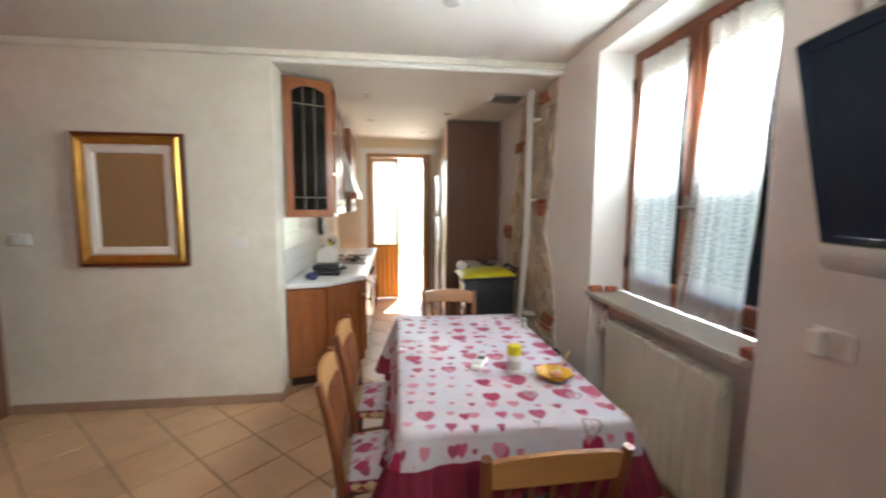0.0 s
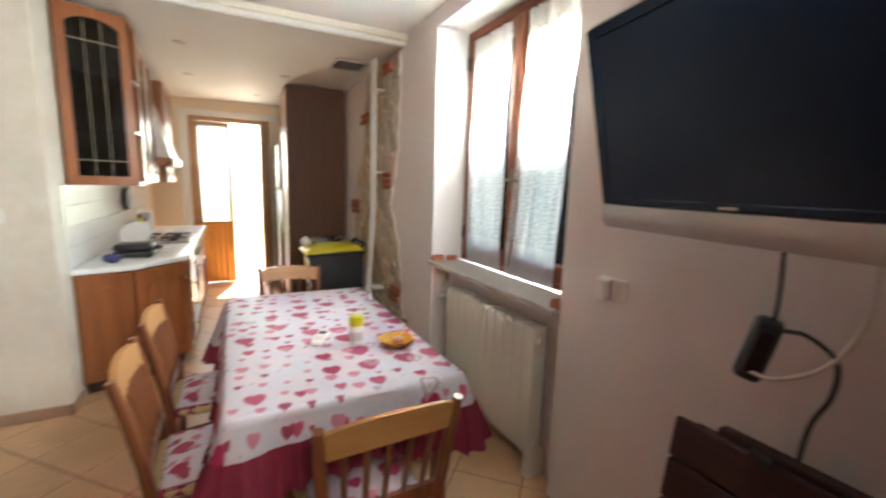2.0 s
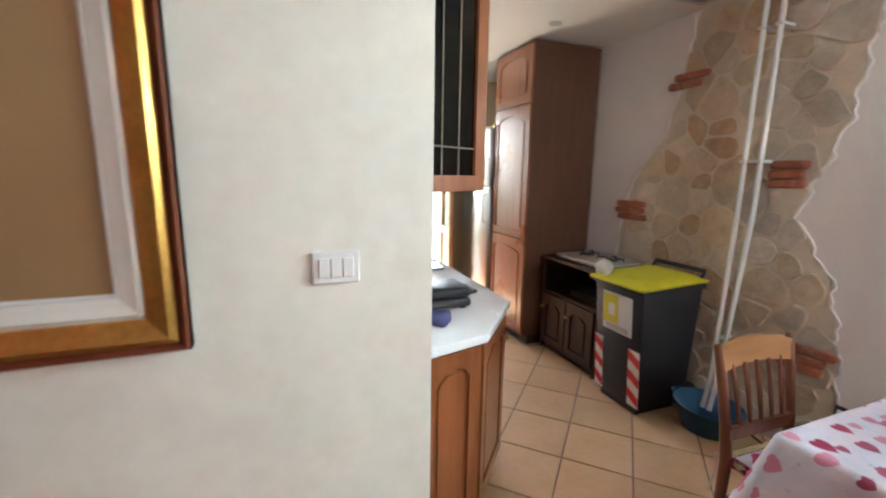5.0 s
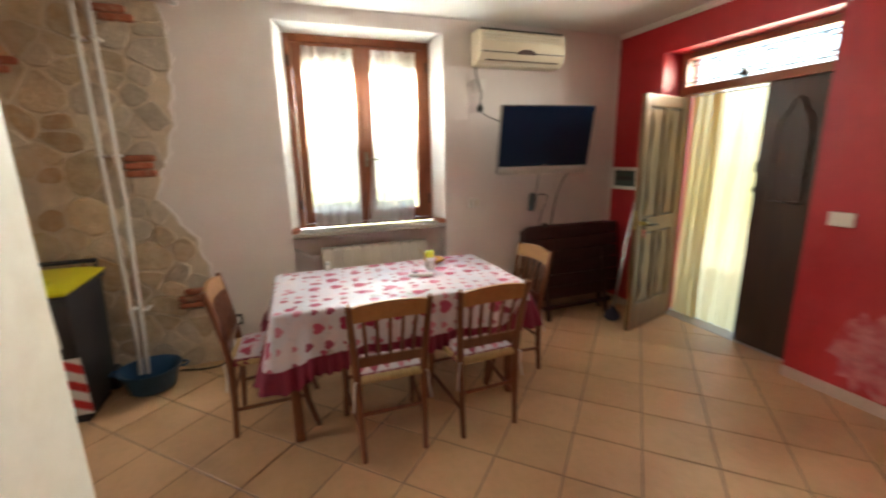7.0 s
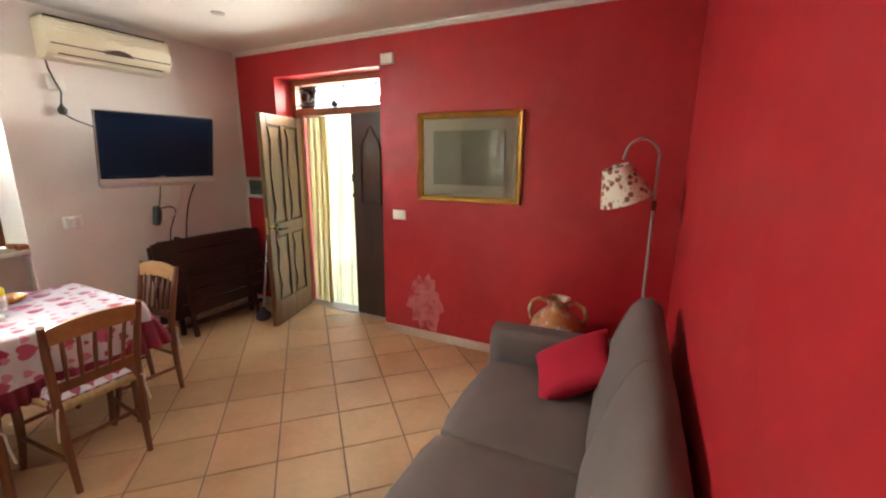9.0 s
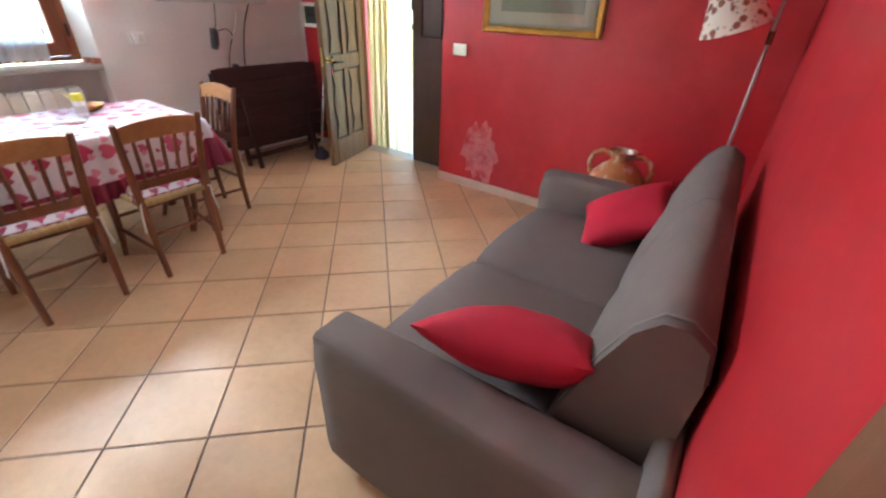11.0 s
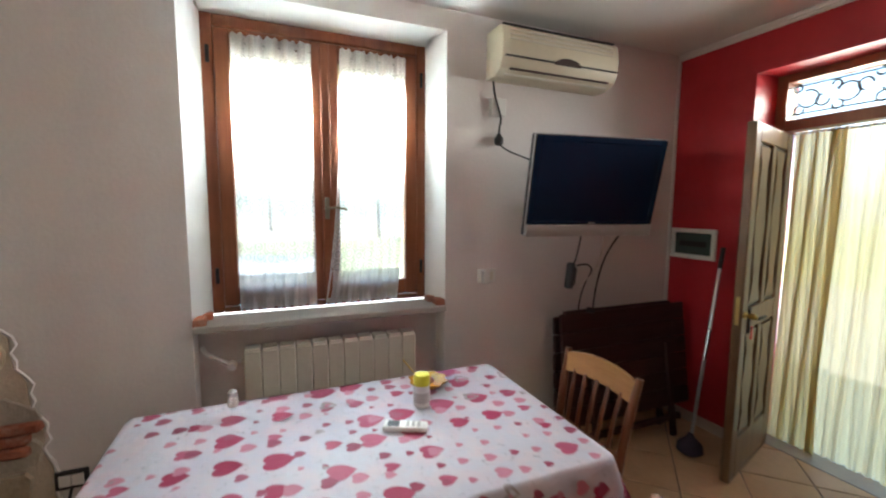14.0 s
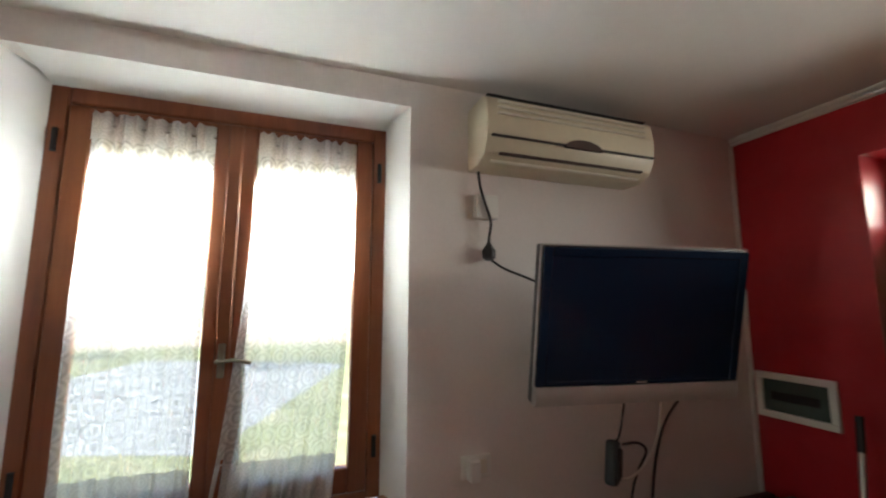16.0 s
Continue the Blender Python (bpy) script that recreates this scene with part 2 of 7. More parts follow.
def screen():
    m, nt, nn, b = nodes_of("tv_screen")
    # navy base imitates a blue reflection on the black glass
    b.inputs["Base Color"].default_value = (0.004, 0.016, 0.042, 1)
    b.inputs["Specular IOR Level"].default_value = 0.3
    b.inputs["Roughness"].default_value = 0.25
    return m


SCREEN = screen()


def glass(name, tint, rough=0.0, amount=0.9):
    """Thin pane: mostly clear, with a mirror's sheen on top."""
    m, nt, nn, b = nodes_of(name)
    t = nn.new("ShaderNodeBsdfTransparent")
    t.inputs[0].default_value = (*tint, 1)
    g = nn.new("ShaderNodeBsdfGlossy")
    g.inputs["Roughness"].default_value = rough
    f = nn.new("ShaderNodeFresnel")
    f.inputs[0].default_value = 1.45
    mx = nn.new("ShaderNodeMixShader")
    link(nt, f.outputs[0], mx.inputs[0])
    link(nt, t.outputs[0], mx.inputs[1])
    link(nt, g.outputs[0], mx.inputs[2])
    link(nt, mx.outputs[0], nn["Material Output"].inputs[0])
    return m


PANE = glass("window_glass", (0.95, 0.97, 0.95))
# grey tints added to dim the daylight seen through these panes
DIMPANE = glass("dimming_window_glass", (0.82, 0.84, 0.83))
TRANSOM = glass("dimming_transom_glass", (0.8, 0.8, 0.77))
LEADGLASS = glass("dark_leaded_glass", (0.2, 0.19, 0.16), 0.08)


def veil(name, color, clear_lo, clear_hi, pattern="", cell=0.09):
    """Thin cloth: part open weave, part light let through, part white thread."""
    m, nt, nn, b = nodes_of(name)
    tr = nn.new("ShaderNodeBsdfTransparent")
    tl = nn.new("ShaderNodeBsdfTranslucent")
    df = nn.new("ShaderNodeBsdfDiffuse")
    tl.inputs[0].default_value = df.inputs[0].default_value = (*color, 1)
    half = nn.new("ShaderNodeMixShader")
    half.inputs[0].default_value = 0.35
    link(nt, tl.outputs[0], half.inputs[1])
    link(nt, df.outputs[0], half.inputs[2])
    mx = nn.new("ShaderNodeMixShader")
    uv = nn.new("ShaderNodeUVMap")
    if pattern == "rings":
        vo = nn.new("ShaderNodeTexVoronoi")
        vo.inputs["Scale"].default_value = 1 / cell
        vo.inputs["Randomness"].default_value = 0.25
        link(nt, uv.outputs[0], vo.inputs["Vector"])
        d = vo.outputs["Distance"]
        ring = mth(nt, "MULTIPLY", mth(nt, "SINE", mth(nt, "MULTIPLY", d, 26)), 0.5)
        k = ramp(nt, mth(nt, "ADD", ring, mth(nt, "MULTIPLY", noise_of(nt, uv.outputs[0], 150, 2), 0.5)), -0.3, 0.8)
    else:
        k = noise_of(nt, uv.outputs[0], 14, 3)
    fac = mth(nt, "ADD", mth(nt, "MULTIPLY", k, clear_hi - clear_lo), clear_lo)
    link(nt, fac, mx.inputs[0])
    link(nt, half.outputs[0], mx.inputs[1])
    link(nt, tr.outputs[0], mx.inputs[2])
    link(nt, mx.outputs[0], nn["Material Output"].inputs[0])
    return m


LACE = veil("white_lace", (0.88, 0.88, 0.87), 0.2, 0.46, "rings", 0.066)
LACEDENSE = veil("dense_lace", (0.8, 0.79, 0.78), 0.06, 0.2, "rings", 0.05)
SHEER = veil("yellow_sheer", (0.72, 0.58, 0.27), 0.03, 0.08)
SHEERWHITE = veil("white_sheer", (0.74, 0.62, 0.34), 0.04, 0.14)


def hearts(name, cell, ground, pale=0.5):
    """Cotton printed with hearts of several sizes, by the cloth's own UV in metres."""
    m, nt, nn, b = nodes_of(name)
    uv = nn.new("ShaderNodeUVMap").outputs[0]
    col = mixc(nt, ramp(nt, noise_of(nt, uv, 12, 4), 0.45, 0.65), ground, (0.62, 0.54, 0.58))
    wash = ramp(nt, noise_of(nt, uv, 5, 4, 0.7), 0.52, 0.7)
    col = mixc(nt, mth(nt, "MULTIPLY", wash, 0.45), col, (0.63, 0.43, 0.5))
    ink = ramp(nt, noise_of(nt, uv, 26, 4, 0.7), 0.6, 0.68)
    col = mixc(nt, mth(nt, "MULTIPLY", ink, 0.65), col, (0.3, 0.28, 0.33))
    for i, (size, seed, c1, c2) in enumerate(((cell, 0.0, (0.34, 0.02, 0.075), (0.43, 0.08, 0.15)), (cell * 0.56, 3.7, (0.3, 0.05, 0.1), (0.52, 0.2, 0.27)), (cell * 1.3, 8.3, (0.4, 0.015, 0.05), (0.5, 0.1, 0.13)))):
        mp = nn.new("ShaderNodeMapping")
        mp.inputs["Location"].default_value = (seed, seed * 0.37, 0)
        mp.inputs["Scale"].default_value = (1 / size, 1 / size, 1)
        mp.inputs["Rotation"].default_value = (0, 0, 0.12 * i)
        link(nt, uv, mp.inputs["Vector"])
        fl = nn.new("ShaderNodeVectorMath")
        fl.operation = "FLOOR"
        link(nt, mp.outputs[0], fl.inputs[0])
        fr = nn.new("ShaderNodeVectorMath")
        fr.operation = "FRACTION"
        link(nt, mp.outputs[0], fr.inputs[0])
        wnz = nn.new("ShaderNodeTexWhiteNoise")
        wnz.noise_dimensions = "2D"
        link(nt, fl.outputs[0], wnz.inputs["Vector"])
        sp = nn.new("ShaderNodeSeparateXYZ")
        link(nt, fr.outputs[0], sp.inputs[0])
        sc = nn.new("ShaderNodeSeparateColor")
        link(nt, wnz.outputs["Color"], sc.inputs[0])
        x = mth(nt, "ADD", mth(nt, "SUBTRACT", sp.outputs[0], 0.5), mth(nt, "MULTIPLY", mth(nt, "SUBTRACT", sc.outputs[0], 0.5), 0.3))
        y = mth(nt, "ADD", mth(nt, "SUBTRACT", sp.outputs[1], 0.42), mth(nt, "MULTIPLY", mth(nt, "SUBTRACT", sc.outputs[1], 0.5), 0.3))
        ax = mth(nt, "ABSOLUTE", x)
        yy = mth(nt, "SUBTRACT", y, mth(nt, "MULTIPLY", mth(nt, "SQRT", ax), 0.32))
        d = mth(nt, "SQRT", mth(nt, "ADD", mth(nt, "MULTIPLY", x, x), mth(nt, "MULTIPLY", yy, yy)))
        r = mth(nt, "ADD", mth(nt, "MULTIPLY", sc.outputs[2], 0.2), (0.15, 0.12, 0.0)[i])
        inside = ramp(nt, mth(nt, "SUBTRACT", r, d), 0.0, 0.02)
        keep = mth(nt, "GREATER_THAN", wnz.outputs["Value"], (0.12, 0.3, 0.5)[i])
        tone = mixc(nt, ramp(nt, mth(nt, "FRACT", mth(nt, "MULTIPLY", wnz.outputs["Value"], 7.0)), 0.4, 0.6), c1, c2)
        if i == 2:
            inner = ramp(nt, mth(nt, "SUBTRACT", mth(nt, "SUBTRACT", r, 0.06), d), 0.0, 0.02)
            inside = mth(nt, "MULTIPLY", inside, mth(nt, "SUBTRACT", 1.0, inner))
            tone = (0.33, 0.28, 0.28)
        col = mixc(nt, mth(nt, "MULTIPLY", inside, keep), col, tone)
    link(nt, col, b.inputs["Base Color"])
    b.inputs["Roughness"].default_value = 0.6
    b.inputs["Specular IOR Level"].default_value = 0.35
    bumped(nt, b, mth(nt, "ADD", noise_of(nt, uv, 30, 3), mth(nt, "MULTIPLY", noise_of(nt, uv, 7, 3), 1.6)), 0.3, 0.008)
    return m


HEARTS = hearts("heart_print_cotton", 0.142, (0.55, 0.54, 0.61))


def floral():
    m, nt, nn, b = nodes_of("floral_lampshade")
    p = place_of(nt)
    vo = nn.new("ShaderNodeTexVoronoi")
    vo.inputs["Scale"].default_value = 23
    link(nt, p, vo.inputs["Vector"])
    spot = ramp(nt, mth(nt, "ADD", vo.outputs["Distance"], mth(nt, "MULTIPLY", noise_of(nt, p, 60), 0.35)), 0.6, 0.5)
    col = mixc(nt, spot, (0.78, 0.7, 0.58), (0.3, 0.09, 0.05))
    col = mixc(nt, ramp(nt, noise_of(nt, p, 40), 0.6, 0.66), col, (0.16, 0.17, 0.08))
    link(nt, col, b.inputs["Base Color"])
    b.inputs["Roughness"].default_value = 0.8
    return m


FLORAL = floral()


# ---- mesh helpers ----
def bx(bm, x0, x1, y0, y1, z0, z1, bev=0.0, seg=1):
    vs = [bm.verts.new(p) for p in ((x0, y0, z0), (x1, y0, z0), (x1, y1, z0), (x0, y1, z0), (x0, y0, z1), (x1, y0, z1), (x1, y1, z1), (x0, y1, z1))]
    fs = [bm.faces.new([vs[i] for i in f]) for f in ((0, 3, 2, 1), (4, 5, 6, 7), (0, 1, 5, 4), (1, 2, 6, 5), (2, 3, 7, 6), (3, 0, 4, 7))]
    if bev:
        es = {e for f in fs for e in f.edges}
        bmesh.ops.bevel(bm, geom=list(es), offset=bev, segments=seg, profile=0.5, affect="EDGES")
    return vs


def tube(bm, pts, r, n=8, caps=True):
    """A round bar through points; r is one radius or one for each point."""
    pts = [Vector(p) for p in pts]
    rs = r if isinstance(r, (list, tuple)) else [r] * len(pts)
    rings = []
    side = None
    for i, p in enumerate(pts):
        d = (pts[min(i + 1, len(pts) - 1)] - pts[max(i - 1, 0)]).normalized()
        if side is None:
            side = d.orthogonal().normalized()
        side = (side - d * side.dot(d)).normalized()
        up = d.cross(side)
        rings.append([bm.verts.new(p + (side * math.cos(a) + up * math.sin(a)) * rs[i]) for a in (2 * math.pi * k / n for k in range(n))])
    for a, b in zip(rings, rings[1:]):
        for k in range(n):
            bm.faces.new((a[k], a[(k + 1) % n], b[(k + 1) % n], b[k]))
    if caps:
        bm.faces.new(rings[0][::-1])
        bm.faces.new(rings[-1])


def lathe(bm, prof, n=20, at=(0, 0, 0)):
    """A body turned round a vertical axis; prof: radius, height."""
    rings = [[bm.verts.new((at[0] + r * math.cos(2 * math.pi * k / n), at[1] + r * math.sin(2 * math.pi * k / n), at[2] + z)) for k in range(n)] for r, z in prof]
    for a, b in zip(rings, rings[1:]):
        for k in range(n):
            bm.faces.new((a[k], a[(k + 1) % n], b[(k + 1) % n], b[k]))
    bm.faces.new(rings[0][::-1])
    bm.faces.new(rings[-1])


def slab(bm, outline, d, flat=None):
    """Extrudes an outline (3D points in a plane) by the vector d."""
    a = [bm.verts.new(p) for p in outline]
    b = [bm.verts.new(Vector(p) + Vector(d)) for p in outline]
    n = len(a)
    bm.faces.new(a[::-1])
    bm.faces.new(b)
    for i in range(n):
        bm.faces.new((a[i], a[(i + 1) % n], b[(i + 1) % n], b[i]))


def sheet(bm, nu, nv, fn, uvfn=None):
    """A grid of nu x nv quads; fn(u, v) gives the place, uvfn its UV."""
    vs = [[bm.verts.new(fn(i / nu, j / nv)) for j in range(nv + 1)] for i in range(nu + 1)]
    lay = bm.loops.layers.uv.verify()
    for i in range(nu):
        for j in range(nv):
            f = bm.faces.new((vs[i][j], vs[i + 1][j], vs[i + 1][j + 1], vs[i][j + 1]))
            for lp, (a, b) in zip(f.loops, ((i, j), (i + 1, j), (i + 1, j + 1), (i, j + 1))):
                lp[lay].uv = uvfn(a / nu, b / nv) if uvfn else (a / nu, b / nv)
    return vs


def mesh_of(name, bm, mat, smooth=None):
    bmesh.ops.recalc_face_normals(bm, faces=bm.faces)
    me = bpy.data.meshes.new(name)
    bm.to_mesh(me)
    bm.free()
    me.materials.append(mat)
    if smooth is not None:
        for p in me.polygons:
            p.use_smooth = True
        me.set_sharp_from_angle(angle=radians(smooth))
    return me


def part(name, bm, mat, parent, label="", smooth=None):
    ob = new(name, mesh_of(name, bm, mat, smooth))
    ob.parent = parent
    return tagged(ob, label) if label else ob


def lone(name, bm, mat, label, category, smooth=None, group="", kind=""):
    """A thing that is one mesh."""
    return tagged(new(name, mesh_of(name, bm, mat, smooth)), label, category, group, kind)


def thing(name, label, category, at=(0, 0, 0), group="", kind=""):
    """An Empty at the thing's base, which parents its parts."""
    ob = new(name)
    ob.empty_display_size = 0.1
    ob.location = at
    return tagged(ob, label, category, group, kind)


def B():
    return bmesh.new()


def one(x0, x1, y0, y1, z0, z1, bev=0.0, seg=1):
    bm = bmesh.new()
    bx(bm, x0, x1, y0, y1, z0, z1, bev, seg)
    return bm


def rod(pts, r, n=8):
    bm = bmesh.new()
    tube(bm, pts, r, n)
    return bm


def smooth_line(pts, k=5):
    """More points on a soft curve through the given ones."""
    pts = [Vector(p) for p in pts]
    out = []
    for i in range(len(pts) - 1):
        a, b, c, d = pts[max(i - 1, 0)], pts[i], pts[i + 1], pts[min(i + 2, len(pts) - 1)]
        for j in range(k):
            t = j / k
            out.append(0.5 * ((2 * b) + (c - a) * t + (2 * a - 5 * b + 4 * c - d) * t * t + (3 * b - a - 3 * c + d) * t ** 3))
    return out + [pts[-1]]


def cord(pts, r):
    return rod(smooth_line(pts), r, 8)


def turned(prof, n=20, at=(0, 0, 0)):
    bm = bmesh.new()
    lathe(bm, prof, n, at)
    return bm


def wall(name, boxes, mat, label):
    bm = bmesh.new()
    for b in boxes:
        bx(bm, *b)
    return lone(name, bm, mat, label, "wall", kind="structure")


def arc(c, r, a0, a1, n, axes=(0, 2)):
    """Points on an arc round c, degrees, in the plane of two axes."""
    out = []
    for i in range(n + 1):
        a = radians(a0 + (a1 - a0) * i / n)
        p = list(c)
        p[axes[0]] += r * math.cos(a)
        p[axes[1]] += r * math.sin(a)
        out.append(tuple(p))
    return out

# ---- structure ----
XW, YC, XK, YK, ZC, ZK = -4.03, 3.63, -2.165, 7.08, 2.585, 2.52   # sofa wall, cream wall, kitchen side wall, kitchen end, ceilings
WN, WS, WT = 3.077, 1.797, 2.475   # window recess
ground = B()
sheet(ground, 8, 8, lambda u, v: (-400 + 800 * u, -400 + 800 * v, -0.32))
lone("ground", ground, GRASS, "grassy meadow and garden ground round the house", "ground", kind="structure")

wall("wall_window", [(0, 0.45, -0.45, WS, -0.1, 2.75), (0, 0.45, WN, YK + 0.4, -0.1, 2.75), (0, 0.45, WS, WN, WT, 2.75), (0.14, 0.45, WS, WN, -0.1, 0.9)], PLASTER, "pale greyish plastered wall with a deep window recess")
bm = B()
for b in ((-0.52, 0.0, -0.42, 0, -0.1, 2.545), (XW, -1.74, -0.42, 0, -0.1, 2.545), (-1.74, -0.52, -0.42, 0, 2.32, 2.545), (-1.74, -0.52, -0.42, -0.3, 2.3, 2.4)):
    bx(bm, *b)
wall_e = lone("wall_entrance", bm, RED, "red painted wall with the recessed front door", "wall", kind="structure")
wall("wall_entrance_top", [(XW - 0.15, 0.0, -0.42, 0, 2.545, 2.75)], WHITE, "white band above the red entrance wall")
wall("wall_sofa", [(XW - 0.15, XW, -0.42, 2.815, -0.1, 2.545), (XW - 0.15, XW, 2.815, 3.535, 2.1, 2.545), (XW - 0.15, XW, 3.535, YC + 0.12, -0.1, 2.545)], RED, "red painted wall behind the sofa")
wall("wall_sofa_top", [(XW - 0.15, XW, 0.0, YC + 0.12, 2.545, 2.75)], WHITE, "white band above the red sofa wall")
wall("wall_cream", [(XW, XK, YC, YC + 0.12, -0.1, 2.75)], CREAM, "sponge-painted cream partition wall")
wall("wall_kitchen_side", [(XK - 0.12, XK, YC + 0.12, YK + 0.4, -0.1, 2.75)], CREAM, "cream kitchen wall behind the cabinets")
wall("wall_kitchen_end", [(XK, -1.72, YK, YK + 0.4, -0.1, 2.75), (-0.72, 0.0, YK, YK + 0.4, -0.1, 2.75), (-1.72, -0.72, YK, YK + 0.4, 2.3, 2.75)], WARMWALL, "kitchen end wall with a balcony door, warm bounced sunlight in its colour")
lone("ceiling", one(XW - 0.15, 0.45, -0.42, YC + 0.12, ZC, 2.75), CEIL, "white plastered ceiling", "ceiling", kind="structure")
lone("ceiling_kitchen", one(XK - 0.12, 0.45, YC + 0.05, YK + 0.4, ZK, 2.749), CEIL, "lowered white kitchen ceiling", "ceiling", kind="structure")
lone("roof_slab", one(-6.4, 0.9, -0.5, YK + 0.6, 2.76, 3.0), RENDER, "rendered roof slab of the house", "roof", kind="structure")
lone("floor", one(-6.2, 0.45, -0.45, YK + 0.4, -0.12, -0.004), GROUT, "dark grout bed under the floor tiles", "floor", kind="structure")
# plain hall behind the brown door
wall("wall_hall", [(-6.2, -6.1, 1.6, 4.6, -0.1, 2.75), (-6.1, XW - 0.15, 1.5, 1.6, -0.1, 2.75), (-6.1, XW - 0.15, 4.5, 4.6, -0.1, 2.75)], CREAM, "plain pale hall wall beyond the brown door")
lone("ceiling_hall", one(-6.2, XW - 0.15, 1.5, 4.6, 2.55, 2.74), CEIL, "plain hall ceiling", "ceiling", kind="structure")

# mouldings and skirting
bm = B()
bx(bm, XW + 0.03, 0.0, 0.0, 0.02, 2.546, 2.562, 0.005)
bx(bm, XW + 0.03, 0.0, 0.0, 0.03, 2.562, ZC, 0.007)
lone("trim_entrance", bm, WHITE, "white ceiling moulding above the red wall", "moulding", kind="structure")
bm = B()
bx(bm, XW, XW + 0.02, 0.0, YC, 2.546, 2.562, 0.005)
bx(bm, XW, XW + 0.03, 0.0, YC, 2.562, ZC, 0.007)
lone("trim_sofa", bm, WHITE, "white ceiling moulding above the sofa wall", "moulding", kind="structure")
bm = B()
bx(bm, XW + 0.04, 0.0, YC - 0.025, YC, 2.535, ZC, 0.008)
lone("trim_cream", bm, CREAM, "cream ceiling moulding on the partition", "moulding", kind="structure")
lone("trim_beam", one(XK, 0.0, YC, YC + 0.06, 2.5, 2.584, 0.01), CEIL, "white edge of the lowered kitchen ceiling", "beam", kind="structure")
lone("trim_corner", one(-0.012, 0.0, 0.0, 0.03, 0.0, 2.545, 0.004), WHITE, "white strip where red and grey walls meet", "trim", kind="structure")
lone("trim_red_edge", one(XW, XW + 0.012, 3.6, YC, 2.18, 2.52, 0.003), WHITE, "pale strip where red and cream walls meet", "trim", kind="structure")
lone("baseboard_cream", one(XW + 0.02, XK + 0.012, YC - 0.012, YC, 0.0, 0.07, 0.004), SKIRT, "terracotta skirting along the cream wall", "baseboard", kind="structure")
lone("baseboard_corner", one(XK, XK + 0.012, YC - 0.012, 3.83, 0.0, 0.07, 0.004), SKIRT, "terracotta skirting round the wall's end", "baseboard", kind="structure")
lone("baseboard_red", one(XW + 0.012, -1.74, 0.0, 0.012, 0.0, 0.075, 0.004), SKIRT_PALE, "pale skirting along the red wall", "baseboard", kind="structure")
lone("baseboard_red_side", one(-0.5, -0.02, 0.0, 0.012, 0.0, 0.075, 0.004), SKIRT_PALE, "pale skirting beside the front door", "baseboard", kind="structure")
lone("baseboard_sofa", one(XW, XW + 0.012, 0.012, 2.73, 0.0, 0.075, 0.004), SKIRT_PALE, "pale skirting behind the sofa", "baseboard", kind="structure")
bm = B()
bx(bm, -0.012, 0.0, 0.03, WS, 0.0, 0.07, 0.004)
bx(bm, -0.012, 0.0, WN, 3.62, 0.0, 0.07, 0.004)
lone("baseboard_window", bm, SKIRT, "terracotta skirting under the window wall", "baseboard", kind="structure")
bm = B()
rng = random.Random(5)
ring = []
for i in range(28):
    a = 2 * math.pi * i / 28
    k = 1 + 0.22 * rng.uniform(-1, 1)
    ring.append((-2.17 + 0.17 * k * math.cos(a) * (1.0 - 0.3 * math.sin(a)), 0.0, 0.335 + 0.235 * k * math.sin(a)))
slab(bm, ring, (0, 0.0025, 0))
lone("flaked_patch", bm, PATCH, "flaked pale damp patch low on the red wall", "wall damage", kind="structure")

# ---- window ----
for nm, y_in, y_out in (("reveal_north", 3.013, WN - 0.0), ("reveal_south", 1.852, WS + 0.0)):
    bm = B()
    slab(bm, [(0.001, y_out, 0.946), (0.3, y_out, 0.946), (0.3, y_in, 0.946), (0.2, y_in, 0.946)], (0, 0, WT - 0.946))
    lone(nm, bm, WHITE, "splayed white plastered side of the window recess", "window reveal", kind="structure")
bm = B()
slab(bm, [(0.001, 1.852, WT), (0.3, 1.852, WT), (0.3, 1.852, 2.447), (0.2, 1.852, 2.447)], (0, 3.013 - 1.852, 0))
lone("reveal_top", bm, WHITE, "white plastered head of the window recess", "window reveal", kind="structure")
win = thing("window_1", "brown wooden double casement window with lace curtains", "window", (0.24, 2.43, 0.95), kind="structure")


def wpart(name, b, mat=WINWOOD, parent=None, label="", smooth=None):
    ob = part(name, b, mat, parent or win, label, smooth)
    ob.matrix_parent_inverse = Matrix.Translation((-0.24, -2.43, -0.95)) if not parent else Matrix.Identity(4)
    return ob


Y0, Y1, Z0, Z1 = 1.85, 3.015, 0.952, 2.45
bm = B()
bx(bm, 0.2, 0.29, Y0 - 0.003, Y0 + 0.055, Z0, Z1, 0.006)
bx(bm, 0.2, 0.29, Y1 - 0.055, Y1 + 0.003, Z0, Z1, 0.006)
bx(bm, 0.2, 0.29, Y0 + 0.055, Y1 - 0.055, Z1 - 0.06, Z1, 0.006)
bx(bm, 0.2, 0.29, Y0 + 0.055, Y1 - 0.055, Z0, Z0 + 0.03, 0.004)
wpart("window_frame", bm)
YM = 2.432
for a, b in ((Y0 + 0.057, YM - 0.002), (YM + 0.002, Y1 - 0.057)):
    bm = B()
    bx(bm, 0.195, 0.25, a, a + 0.07, Z0 + 0.035, Z1 - 0.065, 0.006)
    bx(bm, 0.195, 0.25, b - 0.07, b, Z0 + 0.035, Z1 - 0.065, 0.006)
    bx(bm, 0.197, 0.248, a + 0.07, b - 0.07, Z1 - 0.15, Z1 - 0.065, 0.005)
    bx(bm, 0.197, 0.248, a + 0.07, b - 0.07, Z0 + 0.035, Z0 + 0.125, 0.005)
    sash = wpart("sash", bm)
    g = wpart("pane", one(0.22, 0.226, a + 0.07, b - 0.07, Z0 + 0.12, Z1 - 0.15), DIMPANE)
